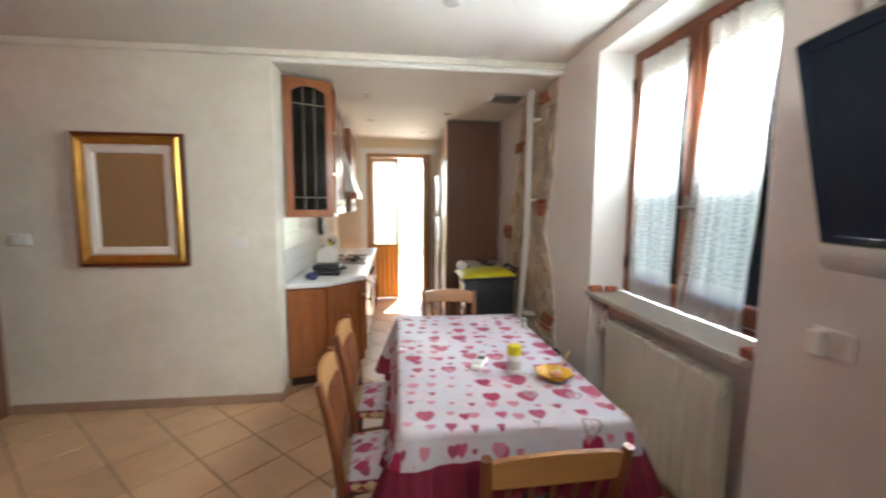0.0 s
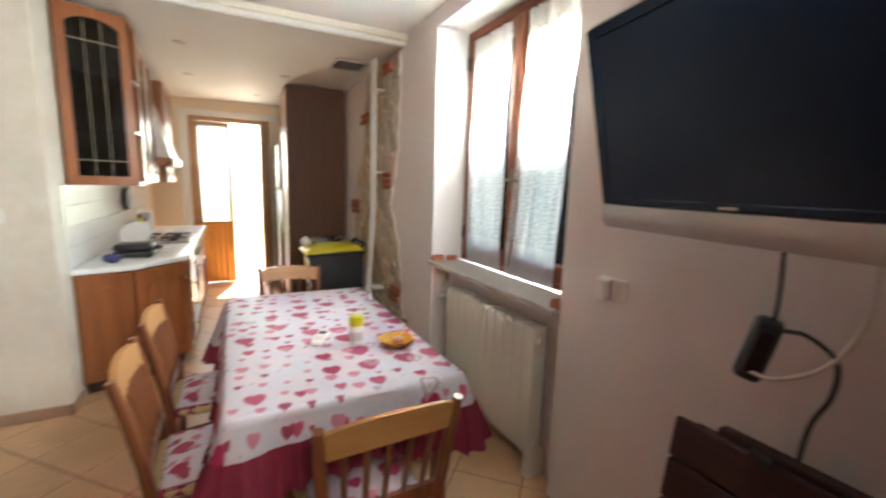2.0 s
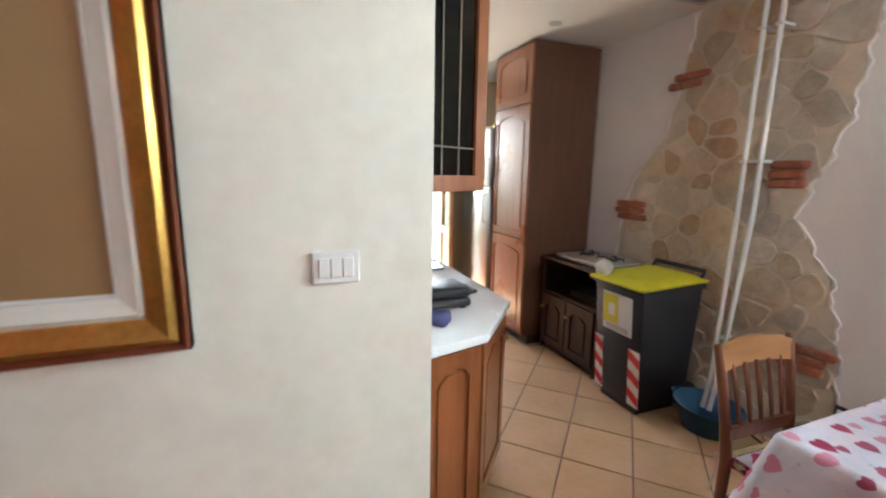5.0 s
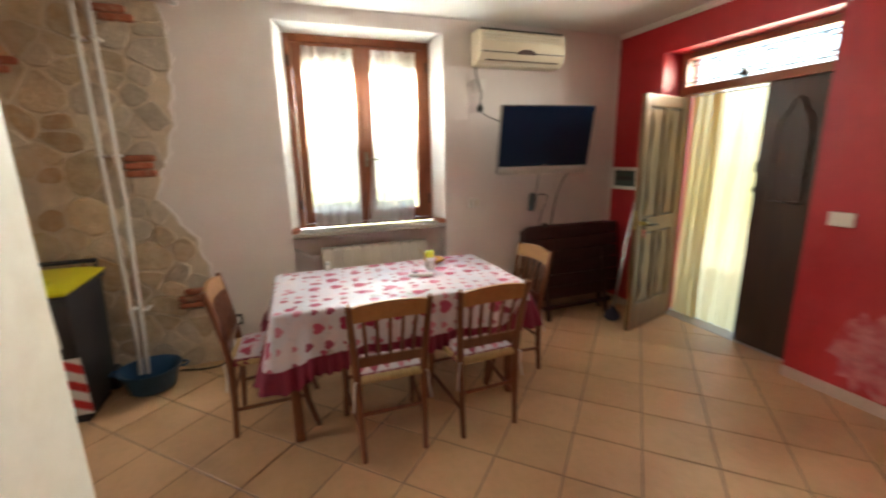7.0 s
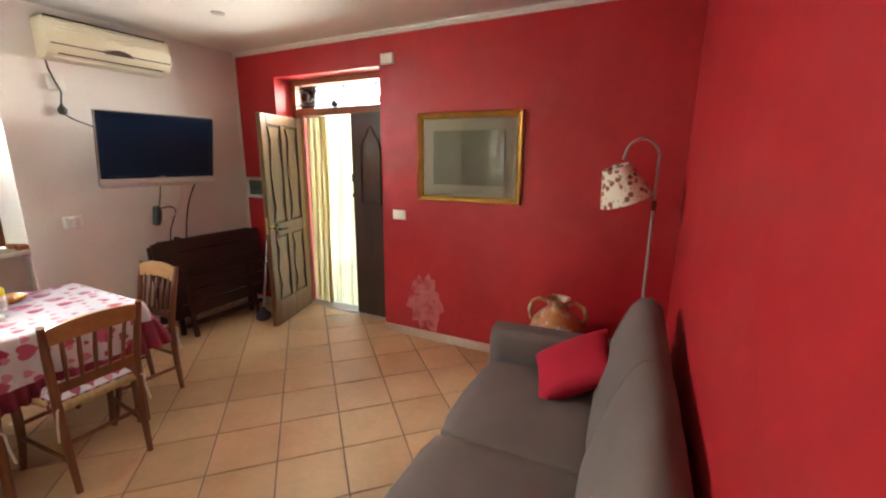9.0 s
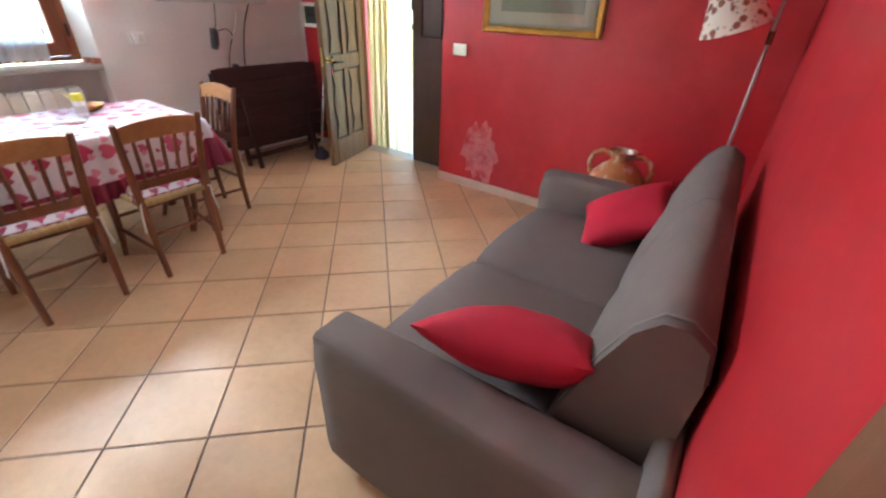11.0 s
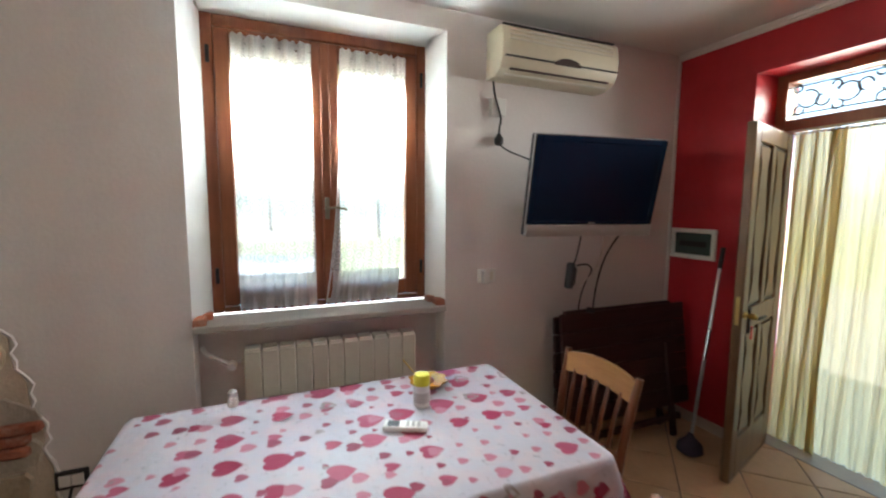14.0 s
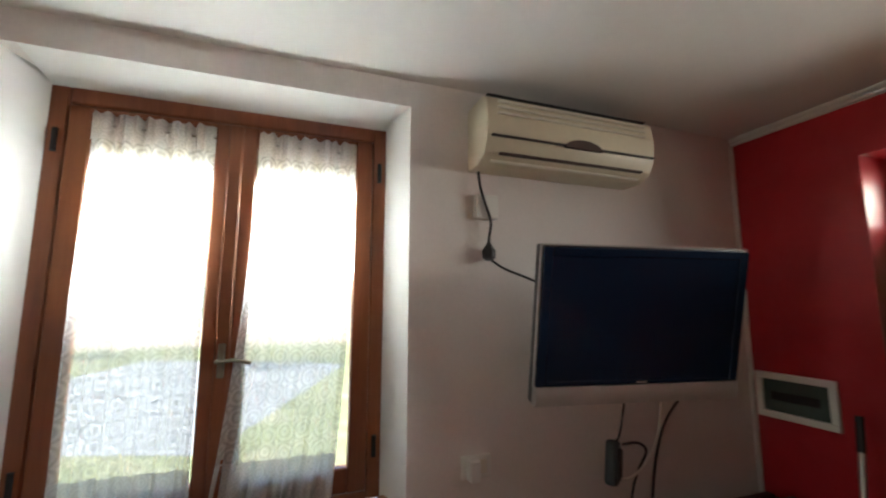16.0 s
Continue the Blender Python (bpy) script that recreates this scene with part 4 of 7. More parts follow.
# leaf in local space: hinge at x 0, runs to x = w, room side is +y
def leaf(parent_m, w, mat, label, panels, handle):
    bm = B()
    T = 0.045
    st = 0.085
    for b in ((0, st, 0.01, 1.955), (w - st, w, 0.01, 1.955), (st, w - st, 0.01, 0.24), (st, w - st, 1.86, 1.955), (st, w - st, 0.86, 0.98), (w / 2 - 0.035, w / 2 + 0.035, 0.24, 0.86), (w / 2 - 0.035, w / 2 + 0.035, 0.98, 1.86)):
        bx(bm, b[0], b[1], -T / 2, T / 2, b[2], b[3], 0.005)
    bm.transform(parent_m)
    lf = fdp("leaf", bm, mat, label)
    for x0, x1 in ((st, w / 2 - 0.035), (w / 2 + 0.035, w - st)):
        for z0, z1 in ((0.24, 0.86), (0.98, 1.86)):
            # sunken panel: the recess's shade is put into its darker colour
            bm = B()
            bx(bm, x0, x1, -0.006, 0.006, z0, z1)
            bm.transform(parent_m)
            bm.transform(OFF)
            part("panel", bm, DOORSHADED, lf, "recessed panel with its shade in the wood colour")
            bm = B()
            cx, hw = (x0 + x1) / 2, (x1 - x0) / 2 - 0.018
            for s in (-1, 1):
                out = [(cx - hw, z0 + 0.02), (cx + hw, z0 + 0.02), (cx + hw * 0.55, z0 + 0.14), (cx + hw, (z0 + z1) / 2), (cx + hw * 0.6, z1 - 0.13), (cx + hw, z1 - 0.02), (cx - hw, z1 - 0.02), (cx - hw * 0.6, z1 - 0.13), (cx - hw, (z0 + z1) / 2), (cx - hw * 0.55, z0 + 0.14)]
                slab(bm, [(x, 0.0065 * s, z) for x, z in out], (0, 0.012 * s, 0))
            bm.transform(parent_m)
            bm.transform(OFF)
            part("carved_field", bm, mat, lf)
    if handle:
        bm = B()
        tube(bm, [(w - 0.04, 0.022, 0.95), (w - 0.04, 0.03, 0.95)], 0.02, 12)
        tube(bm, [(w - 0.04, 0.03, 0.95), (w - 0.04, 0.055, 0.95)], 0.008)
        lathe(bm, [(0.008, 0), (0.02, 0.006), (0.022, 0.02), (0.01, 0.03)], 12, (w - 0.04, 0.06, 0.935))
        bm.transform(parent_m)
        bm.transform(OFF)
        part("lock", bm, BRASS, lf, "brass lock with keys", 40)
        bm = B()
        bx(bm, w - 0.13, w - 0.1, 0.022, 0.03, 0.84, 0.98, 0.004)
        tube(bm, [(w - 0.115, 0.03, 0.93), (w - 0.115, 0.065, 0.93), (w - 0.14, 0.07, 0.93), (w - 0.22, 0.068, 0.925)], 0.009)
        bm.transform(parent_m)
        bm.transform(OFF)
        part("door_handle", bm, IRON, lf, "dark iron lever handle", 40)
        bm = B()
        bx(bm, w - 0.055, w - 0.03, 0.056, 0.062, 0.83, 0.9, 0.003)
        bm.transform(parent_m)
        bm.transform(OFF)
        part("key_tag", bm, STRIPERED, lf, "red key tag")
        bm = B()
        bx(bm, w, w + 0.002, -0.009, 0.009, 0.9, 1.05)
        bm.transform(parent_m)
        bm.transform(OFF)
        part("strike_plate", bm, BRASS, lf)
    return lf


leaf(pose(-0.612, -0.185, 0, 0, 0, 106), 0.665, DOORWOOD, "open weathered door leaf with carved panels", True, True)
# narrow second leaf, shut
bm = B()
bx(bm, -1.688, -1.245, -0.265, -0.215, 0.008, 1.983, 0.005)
lf2 = fdp("leaf", bm, DOORSHADED, "shut dark door leaf with a carved arch panel")
bm = B()
cx = -1.465
arch = [(cx - 0.11, 1.15), (cx + 0.11, 1.15), (cx + 0.11, 1.68), (cx + 0.075, 1.75), (cx + 0.05, 1.77), (cx + 0.03, 1.83), (cx, 1.86), (cx - 0.03, 1.83), (cx - 0.05, 1.77), (cx - 0.075, 1.75), (cx - 0.11, 1.68)]
pts = [(x, -0.212, z) for x, z in arch]
tube(bm, pts + [pts[0]], 0.011, 6)
bm.transform(OFF)
part("arch_moulding", bm, DOORSHADED, lf2, "", 60)
bm = B()
slab(bm, [(cx + (x - cx) * 0.88, -0.215, z * 0.985 + 0.02) for x, z in arch], (0, 0.004, 0))
bm.transform(OFF)
part("panel", bm, DOORSHADED, lf2)
bm = B()
bx(bm, -1.255, -1.235, -0.214, -0.208, 1.35, 1.43, 0.003)
bx(bm, -1.255, -1.235, -0.214, -0.208, 1.2, 1.24, 0.003)
bm.transform(OFF)
part("bolt", bm, IRON, lf2)
lone("doorstep", one(-1.74, -0.52, -0.45, -0.2, -0.05, 0.004, 0.004), SILL, "worn marble doorstep", "doorstep", kind="structure")


def sheer(name, xa, xb, y, z0, z1, mat, waves, label):
    def at(u, v):
        k = 0.6 + 0.4 * (1 - v)
        return (xa + (xb - xa) * u + 0.01 * math.sin(v * 5 + u * 20), y + 0.011 * k * math.sin(u * waves) + 0.01 * math.sin(u * waves * 2.3 + v * 3), z0 + (z1 - z0) * v)
    bm = B()
    sheet(bm, 90, 20, at, lambda u, v: (u * 1.5, v * 2))
    c = thing(name, label, "curtain", ((xa + xb) / 2, y, z0), "front door curtains")
    o = part("cloth", bm, mat, c, "", 60)
    o.matrix_parent_inverse = Matrix.Translation((-(xa + xb) / 2, -y, -z0))
    bm = B()
    tube(bm, [(xa - 0.02, y, z1 - 0.01), (xb + 0.02, y, z1 - 0.01)], 0.007)
    o = part("rod", bm, STEEL, c)
    o.matrix_parent_inverse = Matrix.Translation((-(xa + xb) / 2, -y, -z0))


sheer("door_curtain", -0.82, -0.57, -0.335, 0.004, 1.99, SHEER, 70, "pale yellow sheer curtain gathered beside the doorway")
sheer("door_curtain", -1.3, -0.76, -0.365, 0.004, 1.99, SHEERWHITE, 46, "white and yellow sheer curtain across the doorway")

# ---- brown hall door ----
hd = thing("door_2", "brown mahogany hall door standing open", "door", (XW, 3.175, 0), kind="structure")
HO = Matrix.Translation((-XW, -3.175, 0))


def hdp(name, b, mat, label="", smooth=None):
    b.transform(HO)
    return part(name, b, mat, hd, label, smooth)


for b in ((XW, XW + 0.018, 2.735, 2.815, 0, 2.18), (XW, XW + 0.018, 3.535, 3.615, 0, 2.18), (XW, XW + 0.018, 2.815, 3.535, 2.1, 2.18)):
    hdp("casing", one(*b, 0.006, 2), CASING)
for b in ((XW - 0.15, XW - 0.002, 2.815, 2.84, 0, 2.1), (XW - 0.15, XW - 0.002, 3.51, 3.535, 0, 2.1), (XW - 0.15, XW - 0.002, 2.84, 3.51, 2.075, 2.1)):
    hdp("jamb", one(*b, 0.003), CASING)
LM = pose(XW - 0.14, 3.505, 0, 0, 0, 214)
bm = B()
bx(bm, 0, 0.66, -0.02, 0.02, 0.01, 2.05, 0.004)
bm.transform(LM)
hl = hdp("leaf", bm, HALLDOOR, "open dark mahogany leaf")
for z0, z1 in ((0.15, 0.85), (0.95, 1.9)):
    for s in (-1, 1):
        bm = B()
        pts = [(0.1, 0.021 * s, z0), (0.56, 0.021 * s, z0), (0.56, 0.021 * s, z1), (0.1, 0.021 * s, z1), (0.1, 0.021 * s, z0)]
        tube(bm, pts, 0.012, 6)
        bm.transform(LM)
        bm.transform(HO)
        part("moulding", bm, CASING, hl)
bm = B()
for s in (-1, 1):
    bx(bm, 0.585, 0.615, min(0.02 * s, 0.026 * s), max(0.02 * s, 0.026 * s), 0.93, 1.13, 0.002)
    tube(bm, [(0.6, 0.026 * s, 1.06), (0.6, 0.06 * s, 1.06), (0.57, 0.065 * s, 1.06), (0.49, 0.062 * s, 1.055)], 0.009)
bm.transform(LM)
bm.transform(HO)
part("door_handle", bm, BRASS, hl, "brass lever handle", 40)

# ---- dining table and cloth ----
tbl = thing("dining_table", "wooden dining table under a heart-print cloth", "table", (-0.883, 2.485, 0))
TX, TY, TH = 0.385, 0.70, 0.755
part("tabletop", one(-TX, TX, -TY, TY, TH - 0.03, TH, 0.006), CHAIR, tbl)
for sx in (-1, 1):
    for sy in (-1, 1):
        x, y = sx * (TX - 0.05), sy * (TY - 0.05)
        part("leg", one(x - 0.027, x + 0.027, y - 0.027, y + 0.027, 0, TH - 0.03, 0.006), CHAIR, tbl)
    part("apron", one(sx * (TX - 0.06) - 0.012, sx * (TX - 0.06) + 0.012, -TY + 0.08, TY - 0.08, TH - 0.11, TH - 0.03), CHAIR, tbl)
    part("apron", one(-TX + 0.08, TX - 0.08, sx * (TY - 0.06) - 0.012, sx * (TY - 0.06) + 0.012, TH - 0.11, TH - 0.03), CHAIR, tbl)

cloth = thing("tablecloth", "white cotton tablecloth printed with red hearts, burgundy ruffle", "tablecloth", (-0.883, 2.485, TH))


def rim(n_side=44):
    """Points and outward normals round the table's edge, corners rounded."""
    out = []
    a, b, r = TX + 0.012, TY + 0.012, 0.018
    for cx, cy, a0 in ((a - r, b - r, 0), (-a + r, b - r, 90), (-a + r, -b + r, 180), (a - r, -b + r, 270)):
        for k in range(7):
            an = radians(a0 + 90 * k / 6)
            out.append((Vector((cx + r * math.cos(an), cy + r * math.sin(an), 0)), Vector((math.cos(an), math.sin(an), 0)), 1.0 - abs(k - 3) / 3))
    full = []
    m = len(out)
    for i in range(m):
        p, q = out[i], out[(i + 1) % m]
        d = (q[0] - p[0]).length
        steps = max(1, int(d / 0.022))
        for s in range(steps):
            f = s / steps
            full.append((p[0].lerp(q[0], f), p[1].lerp(q[1], f).normalized(), (p[2] * (1 - f) + q[2] * f) if steps == 1 else 0))
    return full


R = rim()
nR = len(R)


def fall(i, d, k=1.0):
    """A place on the hanging cloth, d metres down from the edge."""
    p, n, c = R[i]
    s = i * 0.022
    # distance to the nearest corner makes the folds deeper there
    near = max(0.0, 1 - min(abs(abs(p.x) - TX) + abs(abs(p.y) - TY), 0.3) / 0.3)
    fold = (0.016 * math.sin(s * 21 + 1.3 * math.sin(s * 4)) + 0.009 * math.sin(s * 47)) * min(1, d / 0.2)
    out = 0.012 + 0.035 * (d / 0.3) + fold * k + 0.08 * near * (d / 0.3)
    return p + n * out + Vector((0, 0, 0.006 - d * (1.0 + 0.12 * near)))


def short(i):
    """How far the cloth falls here, against its longest fall: it lies pulled to the north."""
    p, n, c = R[i]
    k = min(1.0, max(0.0, (p.y + TY - 0.03) / 0.12))
    return 0.42 + 0.58 * (1.0 if n.y > -0.5 and k > 0.99 else k)


bm = B()
lay = bm.loops.layers.uv.verify()
top = [bm.verts.new(p + Vector((0, 0, 0.006))) for p, n, c in R]
f = bm.faces.new(top)
for lp in f.loops:
    lp[lay].uv = (lp.vert.co.x + 3.1, lp.vert.co.y + 3.4)
rows = [top]
DROPS = [0.012, 0.05, 0.1, 0.15, 0.2, 0.235]
for d in DROPS:
    rows.append([bm.verts.new(fall(i, d * short(i))) for i in range(nR)])
for r in range(len(rows) - 1):
    d0, d1 = ([0.0] + DROPS)[r], DROPS[r]
    for i in range(nR):
        j = (i + 1) % nR
        f = bm.faces.new((rows[r][i], rows[r + 1][i], rows[r + 1][j], rows[r][j]))
        for lp, (k, d) in zip(f.loops, ((i, d0), (i, d1), (j, d1), (j, d0))):
            q = R[k][0] + R[k][1] * d * short(k)
            lp[lay].uv = (q.x + 3.1, q.y + 3.4)
part("cloth", bm, HEARTS, cloth, "white cotton with red heart print", 60)
bm = B()
rows = []
for m_, d in enumerate((0.225, 0.245, 0.275, 0.305)):
    rr = []
    for i in range(nR * 2):
        def low_edge(j):
            return fall(j, 0.225 * short(j) + (d - 0.225) * (1.2 + 0.9 * (1 - short(j))))
        v = low_edge(i // 2)
        if i % 2:
            v = (v + low_edge((i // 2 + 1) % nR)) / 2
        nrm = R[i // 2][1]
        w = (0.002 if m_ == 0 else 0.013 * m_ / 3 + 0.004) * math.sin(i * 1.25 + 2 * math.sin(i * 0.11))
        rr.append(bm.verts.new(v + nrm * (w + 0.005) + Vector((0, 0, 0.006 * math.sin(i * 0.31) if m_ == 3 else 0))))
    rows.append(rr)
for a, b in zip(rows, rows[1:]):
    for i in range(len(a)):
        j = (i + 1) % len(a)
        bm.faces.new((a[i], b[i], b[j], a[j]))
part("ruffle", bm, BURG, cloth, "burgundy gathered ruffle", 70)

# ---- chairs ----
def make_chair(name, label):
    """Rustic chair; front is +y, rear legs stand at y -0.2."""
    c = thing(name, label, "chair", (0, 0, 0), "chairs round the dining table")
    hw = 0.17
    for s in (-1, 1):
        pts = [(s * 0.162, -0.2, 0.0), (s * 0.166, -0.185, 0.2), (s * hw, -0.18, 0.44), (s * 0.176, -0.195, 0.57), (s * 0.186, -0.222, 0.73), (s * 0.195, -0.252, 0.868)]
        bm = B()
        tube(bm, pts, [0.015, 0.018, 0.021, 0.019, 0.018, 0.015], 8)
        part("rear_post", bm, CHAIR, c, "", 50)
        bm = B()
        tube(bm, [(s * 0.204, 0.245, 0.0), (s * 0.202, 0.222, 0.07), (s * 0.199, 0.195, 0.17), (s * 0.198, 0.182, 0.28), (s * 0.198, 0.185, 0.45)], [0.014, 0.016, 0.018, 0.02, 0.021], 8)
        part("front_leg", bm, CHAIR, c, "", 50)
        part("side_stretcher", rod([(s * hw, -0.185, 0.17), (s * 0.198, 0.195, 0.2)], 0.011), CHAIR, c, "", 50)
    part("stretcher", rod([(-hw, -0.185, 0.26), (hw, -0.185, 0.26)], 0.011), CHAIR, c, "", 50)
    part("stretcher", rod([(-0.198, 0.195, 0.27), (0.198, 0.195, 0.27)], 0.011), CHAIR, c, "", 50)
    # crest rail, arched on top and curved back in plan
    bm = B()
    hc = 0.188
    out = [(-hc, 0.77), (-hc, 0.85)] + [(hc * (k / 5 - 1), 0.85 + 0.026 * math.cos((k / 5 - 1) * math.pi / 2) ** 0.7) for k in range(1, 10)] + [(hc, 0.85), (hc, 0.77)] + [(hc * (1 - k / 5), 0.77 + 0.012 * math.cos((k / 5 - 1) * math.pi / 2)) for k in range(1, 10)]
    slab(bm, [(x, -0.245 - 0.016 * (1 - (x / hc) ** 2) + (0.81 - z) * 0.2, z) for x, z in out], (0, 0.018, 0))
    part("crest_rail", bm, CREST, c, "honey-coloured curved crest rail", 40)
    bm = B()
    slab(bm, [(x, -0.192, z) for x, z in ((-hw, 0.52), (hw, 0.52), (hw, 0.57), (-hw, 0.57))], (0, 0.016, 0))
    part("back_rail", bm, CHAIR, c)
    for k in range(5):
        x = (k - 2) * 0.058
        bm = B()
        tube(bm, [(x, -0.184, 0.555), (x * 1.05, -0.208, 0.68), (x * 1.12, -0.236, 0.79)], [0.008, 0.01, 0.008], 6)
        part("slat", bm, CHAIR, c, "", 60)
    bm = B()
    bx(bm, -0.19, 0.19, -0.195, 0.21, 0.425, 0.46, 0.014, 2)
    for v in bm.verts:
        v.co.x *= 1.0 + 0.1 * (v.co.y / 0.2)
    part("seat", bm, RUSH, c, "woven rush seat", 50)
    bm = B()

    def pad(u, v):
        x, y = (u - 0.5) * 0.34, (v - 0.5) * 0.34 + 0.01
        e = max(0, 1 - (2 * abs(u - 0.5)) ** 4) * max(0, 1 - (2 * abs(v - 0.5)) ** 4)
        return (x, y, 0.462 + 0.03 * e ** 0.5 + 0.004 * math.sin(u * 19) * math.sin(v * 17))
    sheet(bm, 14, 14, pad, lambda u, v: (u * 0.4 + 7, v * 0.4 + 2))
    cu = part("seat_pad", bm, HEARTS, c, "thin heart-print seat pad", 60)
    bm = B()

    def frill(u, v):
        a = 2 * math.pi * u
        k = max(abs(math.cos(a)), abs(math.sin(a)))
        x, y = 0.166 * math.cos(a) / k, 0.166 * math.sin(a) / k
        g = 1 + v * (0.1 + 0.03 * math.sin(u * 160))
        return (x * g, y * g + 0.01, 0.468 - 0.03 * v + 0.006 * math.sin(u * 160 + 1) * v)
    sheet(bm, 120, 2, frill)
    part("pad_frill", bm, BURG, cu, "burgundy pad frill", 70)
    for s in (-1, 1):
        part("pad_tie", rod([(s * 0.16, -0.18, 0.46), (s * 0.185, -0.21, 0.45), (s * 0.19, -0.2, 0.38), (s * 0.2, -0.21, 0.3)], 0.005, 5), CLOTHWHITE, cu, "white cloth tie", 60)
    return c


chair = make_chair("dining_chair", "brown rustic wooden chair with heart-print seat pad")
chair.matrix_basis = pose(-1.33, 2.668, 0, 0, 0, -91)
copy_thing(chair, pose(-1.33, 2.135, 0, 0, 0, -88))
copy_thing(chair, pose(-0.905, 3.265, 0, 0, 0, 178))
copy_thing(chair, pose(-0.89, 1.7, 0, 0, 0, 2))

# ---- on the table ----
ZT = TH + 0.008
bt = thing("sugar_shaker", "pale plastic shaker with a yellow cap", "bottle", (-0.775, 2.21, ZT))
part("bottle", turned([(0.026, 0), (0.03, 0.004), (0.031, 0.06), (0.03, 0.085)], 16), CERAMIC, bt, "", 40)
part("cap", turned([(0.031, 0.085), (0.031, 0.115), (0.027, 0.125), (0.01, 0.127)], 16), YELLOW, bt, "yellow cap", 40)
part("sticker", turned([(0.0316, 0.02), (0.0316, 0.06)], 16), SILVER, bt)
pl = thing("amber_dish", "small amber glass dish on the tablecloth", "dish", (-0.622, 2.128, ZT))
bm = B()
n = 40
prof = [(0.03, 0.0), (0.05, 0.004), (0.07, 0.02), (0.08, 0.032), (0.074, 0.03), (0.048, 0.012), (0.0, 0.009)]
rings = [[bm.verts.new(((r + 0.006 * (z / 0.03) * math.sin(8 * 2 * math.pi * k / n)) * math.cos(2 * math.pi * k / n), (r + 0.006 * (z / 0.03) * math.sin(8 * 2 * math.pi * k / n)) * math.sin(2 * math.pi * k / n), z)) for k in range(n)] for r, z in prof]
for a, b in zip(rings, rings[1:]):
    for k in range(n):
        bm.faces.new((a[k], a[(k + 1) % n], b[(k + 1) % n], b[k]))
bm.faces.new(rings[0][::-1])
part("dish", bm, AMBER, pl, "", 60)
part("biscuit", turned([(0.02, 0.012), (0.028, 0.018), (0.024, 0.028), (0.01, 0.032)], 12, (0.01, 0.0, 0)), JUG, pl, "", 40)
part("spoon", rod([(0.02, 0.02, 0.02), (0.06, 0.05, 0.05), (0.1, 0.08, 0.09)], 0.004, 6), BRASS, pl)
rc_ = thing("remote_control", "white air conditioner remote lying on the cloth", "remote control", (-0.91, 2.315, ZT))
bm = B()
bx(bm, -0.025, 0.025, -0.075, 0.075, 0, 0.018, 0.006, 2)
bm.transform(pose(0, 0, 0, 0, 0, -25))
part("body", bm, PLASTIC, rc_, "", 40)
bm = B()
bx(bm, -0.017, 0.017, 0.02, 0.06, 0.018, 0.0195)
bm.transform(pose(0, 0, 0, 0, 0, -25))
part("display", bm, BLACK, rc_)
bm = B()
for i in range(3):
    for j in (-1, 0, 1):
        bx(bm, j * 0.012 - 0.004, j * 0.012 + 0.004, -0.05 + i * 0.018, -0.04 + i * 0.018, 0.018, 0.0198)
bm.transform(pose(0, 0, 0, 0, 0, -25))
part("buttons", bm, SILVER, rc_)
sp = thing("salt_shaker", "small glass salt shaker with a steel cap", "shaker", (-0.52, 2.87, ZT))
part("jar", turned([(0.018, 0), (0.02, 0.004), (0.017, 0.04)], 12), CERAMIC, sp, "", 40)
part("cap", turned([(0.018, 0.04), (0.017, 0.055), (0.008, 0.062)], 12), STEEL, sp, "steel cap", 40)

# ---- sofa ----
sofa = thing("sofa", "grey-brown fabric two-seat sofa with rounded back cushions", "sofa", (-3.55, 1.56, 0))
SY = 0.91


def fat(x0, x1, y0, y1, z0, z1, bev, seg=4, puff=0.0):
    bm = B()
    bx(bm, x0, x1, y0, y1, z0, z1)
    bmesh.ops.subdivide_edges(bm, edges=list(bm.edges), cuts=5, use_grid_fill=True)
    c = Vector(((x0 + x1) / 2, (y0 + y1) / 2, (z0 + z1) / 2))
    h = Vector(((x1 - x0) / 2, (y1 - y0) / 2, (z1 - z0) / 2))
    for v in bm.verts:
        d = v.co - c
        q = Vector([d[i] / h[i] for i in range(3)])
        inner = Vector([max(-(h[i] - bev), min(h[i] - bev, d[i])) for i in range(3)])
        e = d - inner
        if e.length > 1e-6:
            v.co = c + inner + e.normalized() * min(bev, e.length)
        for i in range(3):
            o = [k for k in range(3) if k != i]
            if abs(q[i]) > 0.99:
                v.co[i] += math.copysign(puff * (1 - q[o[0]] ** 2) * (1 - q[o[1]] ** 2), q[i])
    return bm


def wrinkle(bm, amp, scale):
    bmesh.ops.subdivide_edges(bm, edges=list(bm.edges), cuts=1, use_grid_fill=True)
    for v in bm.verts:
        k = noise.noise(v.co * scale) + 0.5 * noise.noise(v.co * scale * 2.3)
        v.co += Vector((0.6, 0.5, 0.7)) * (k * amp)
    return bm


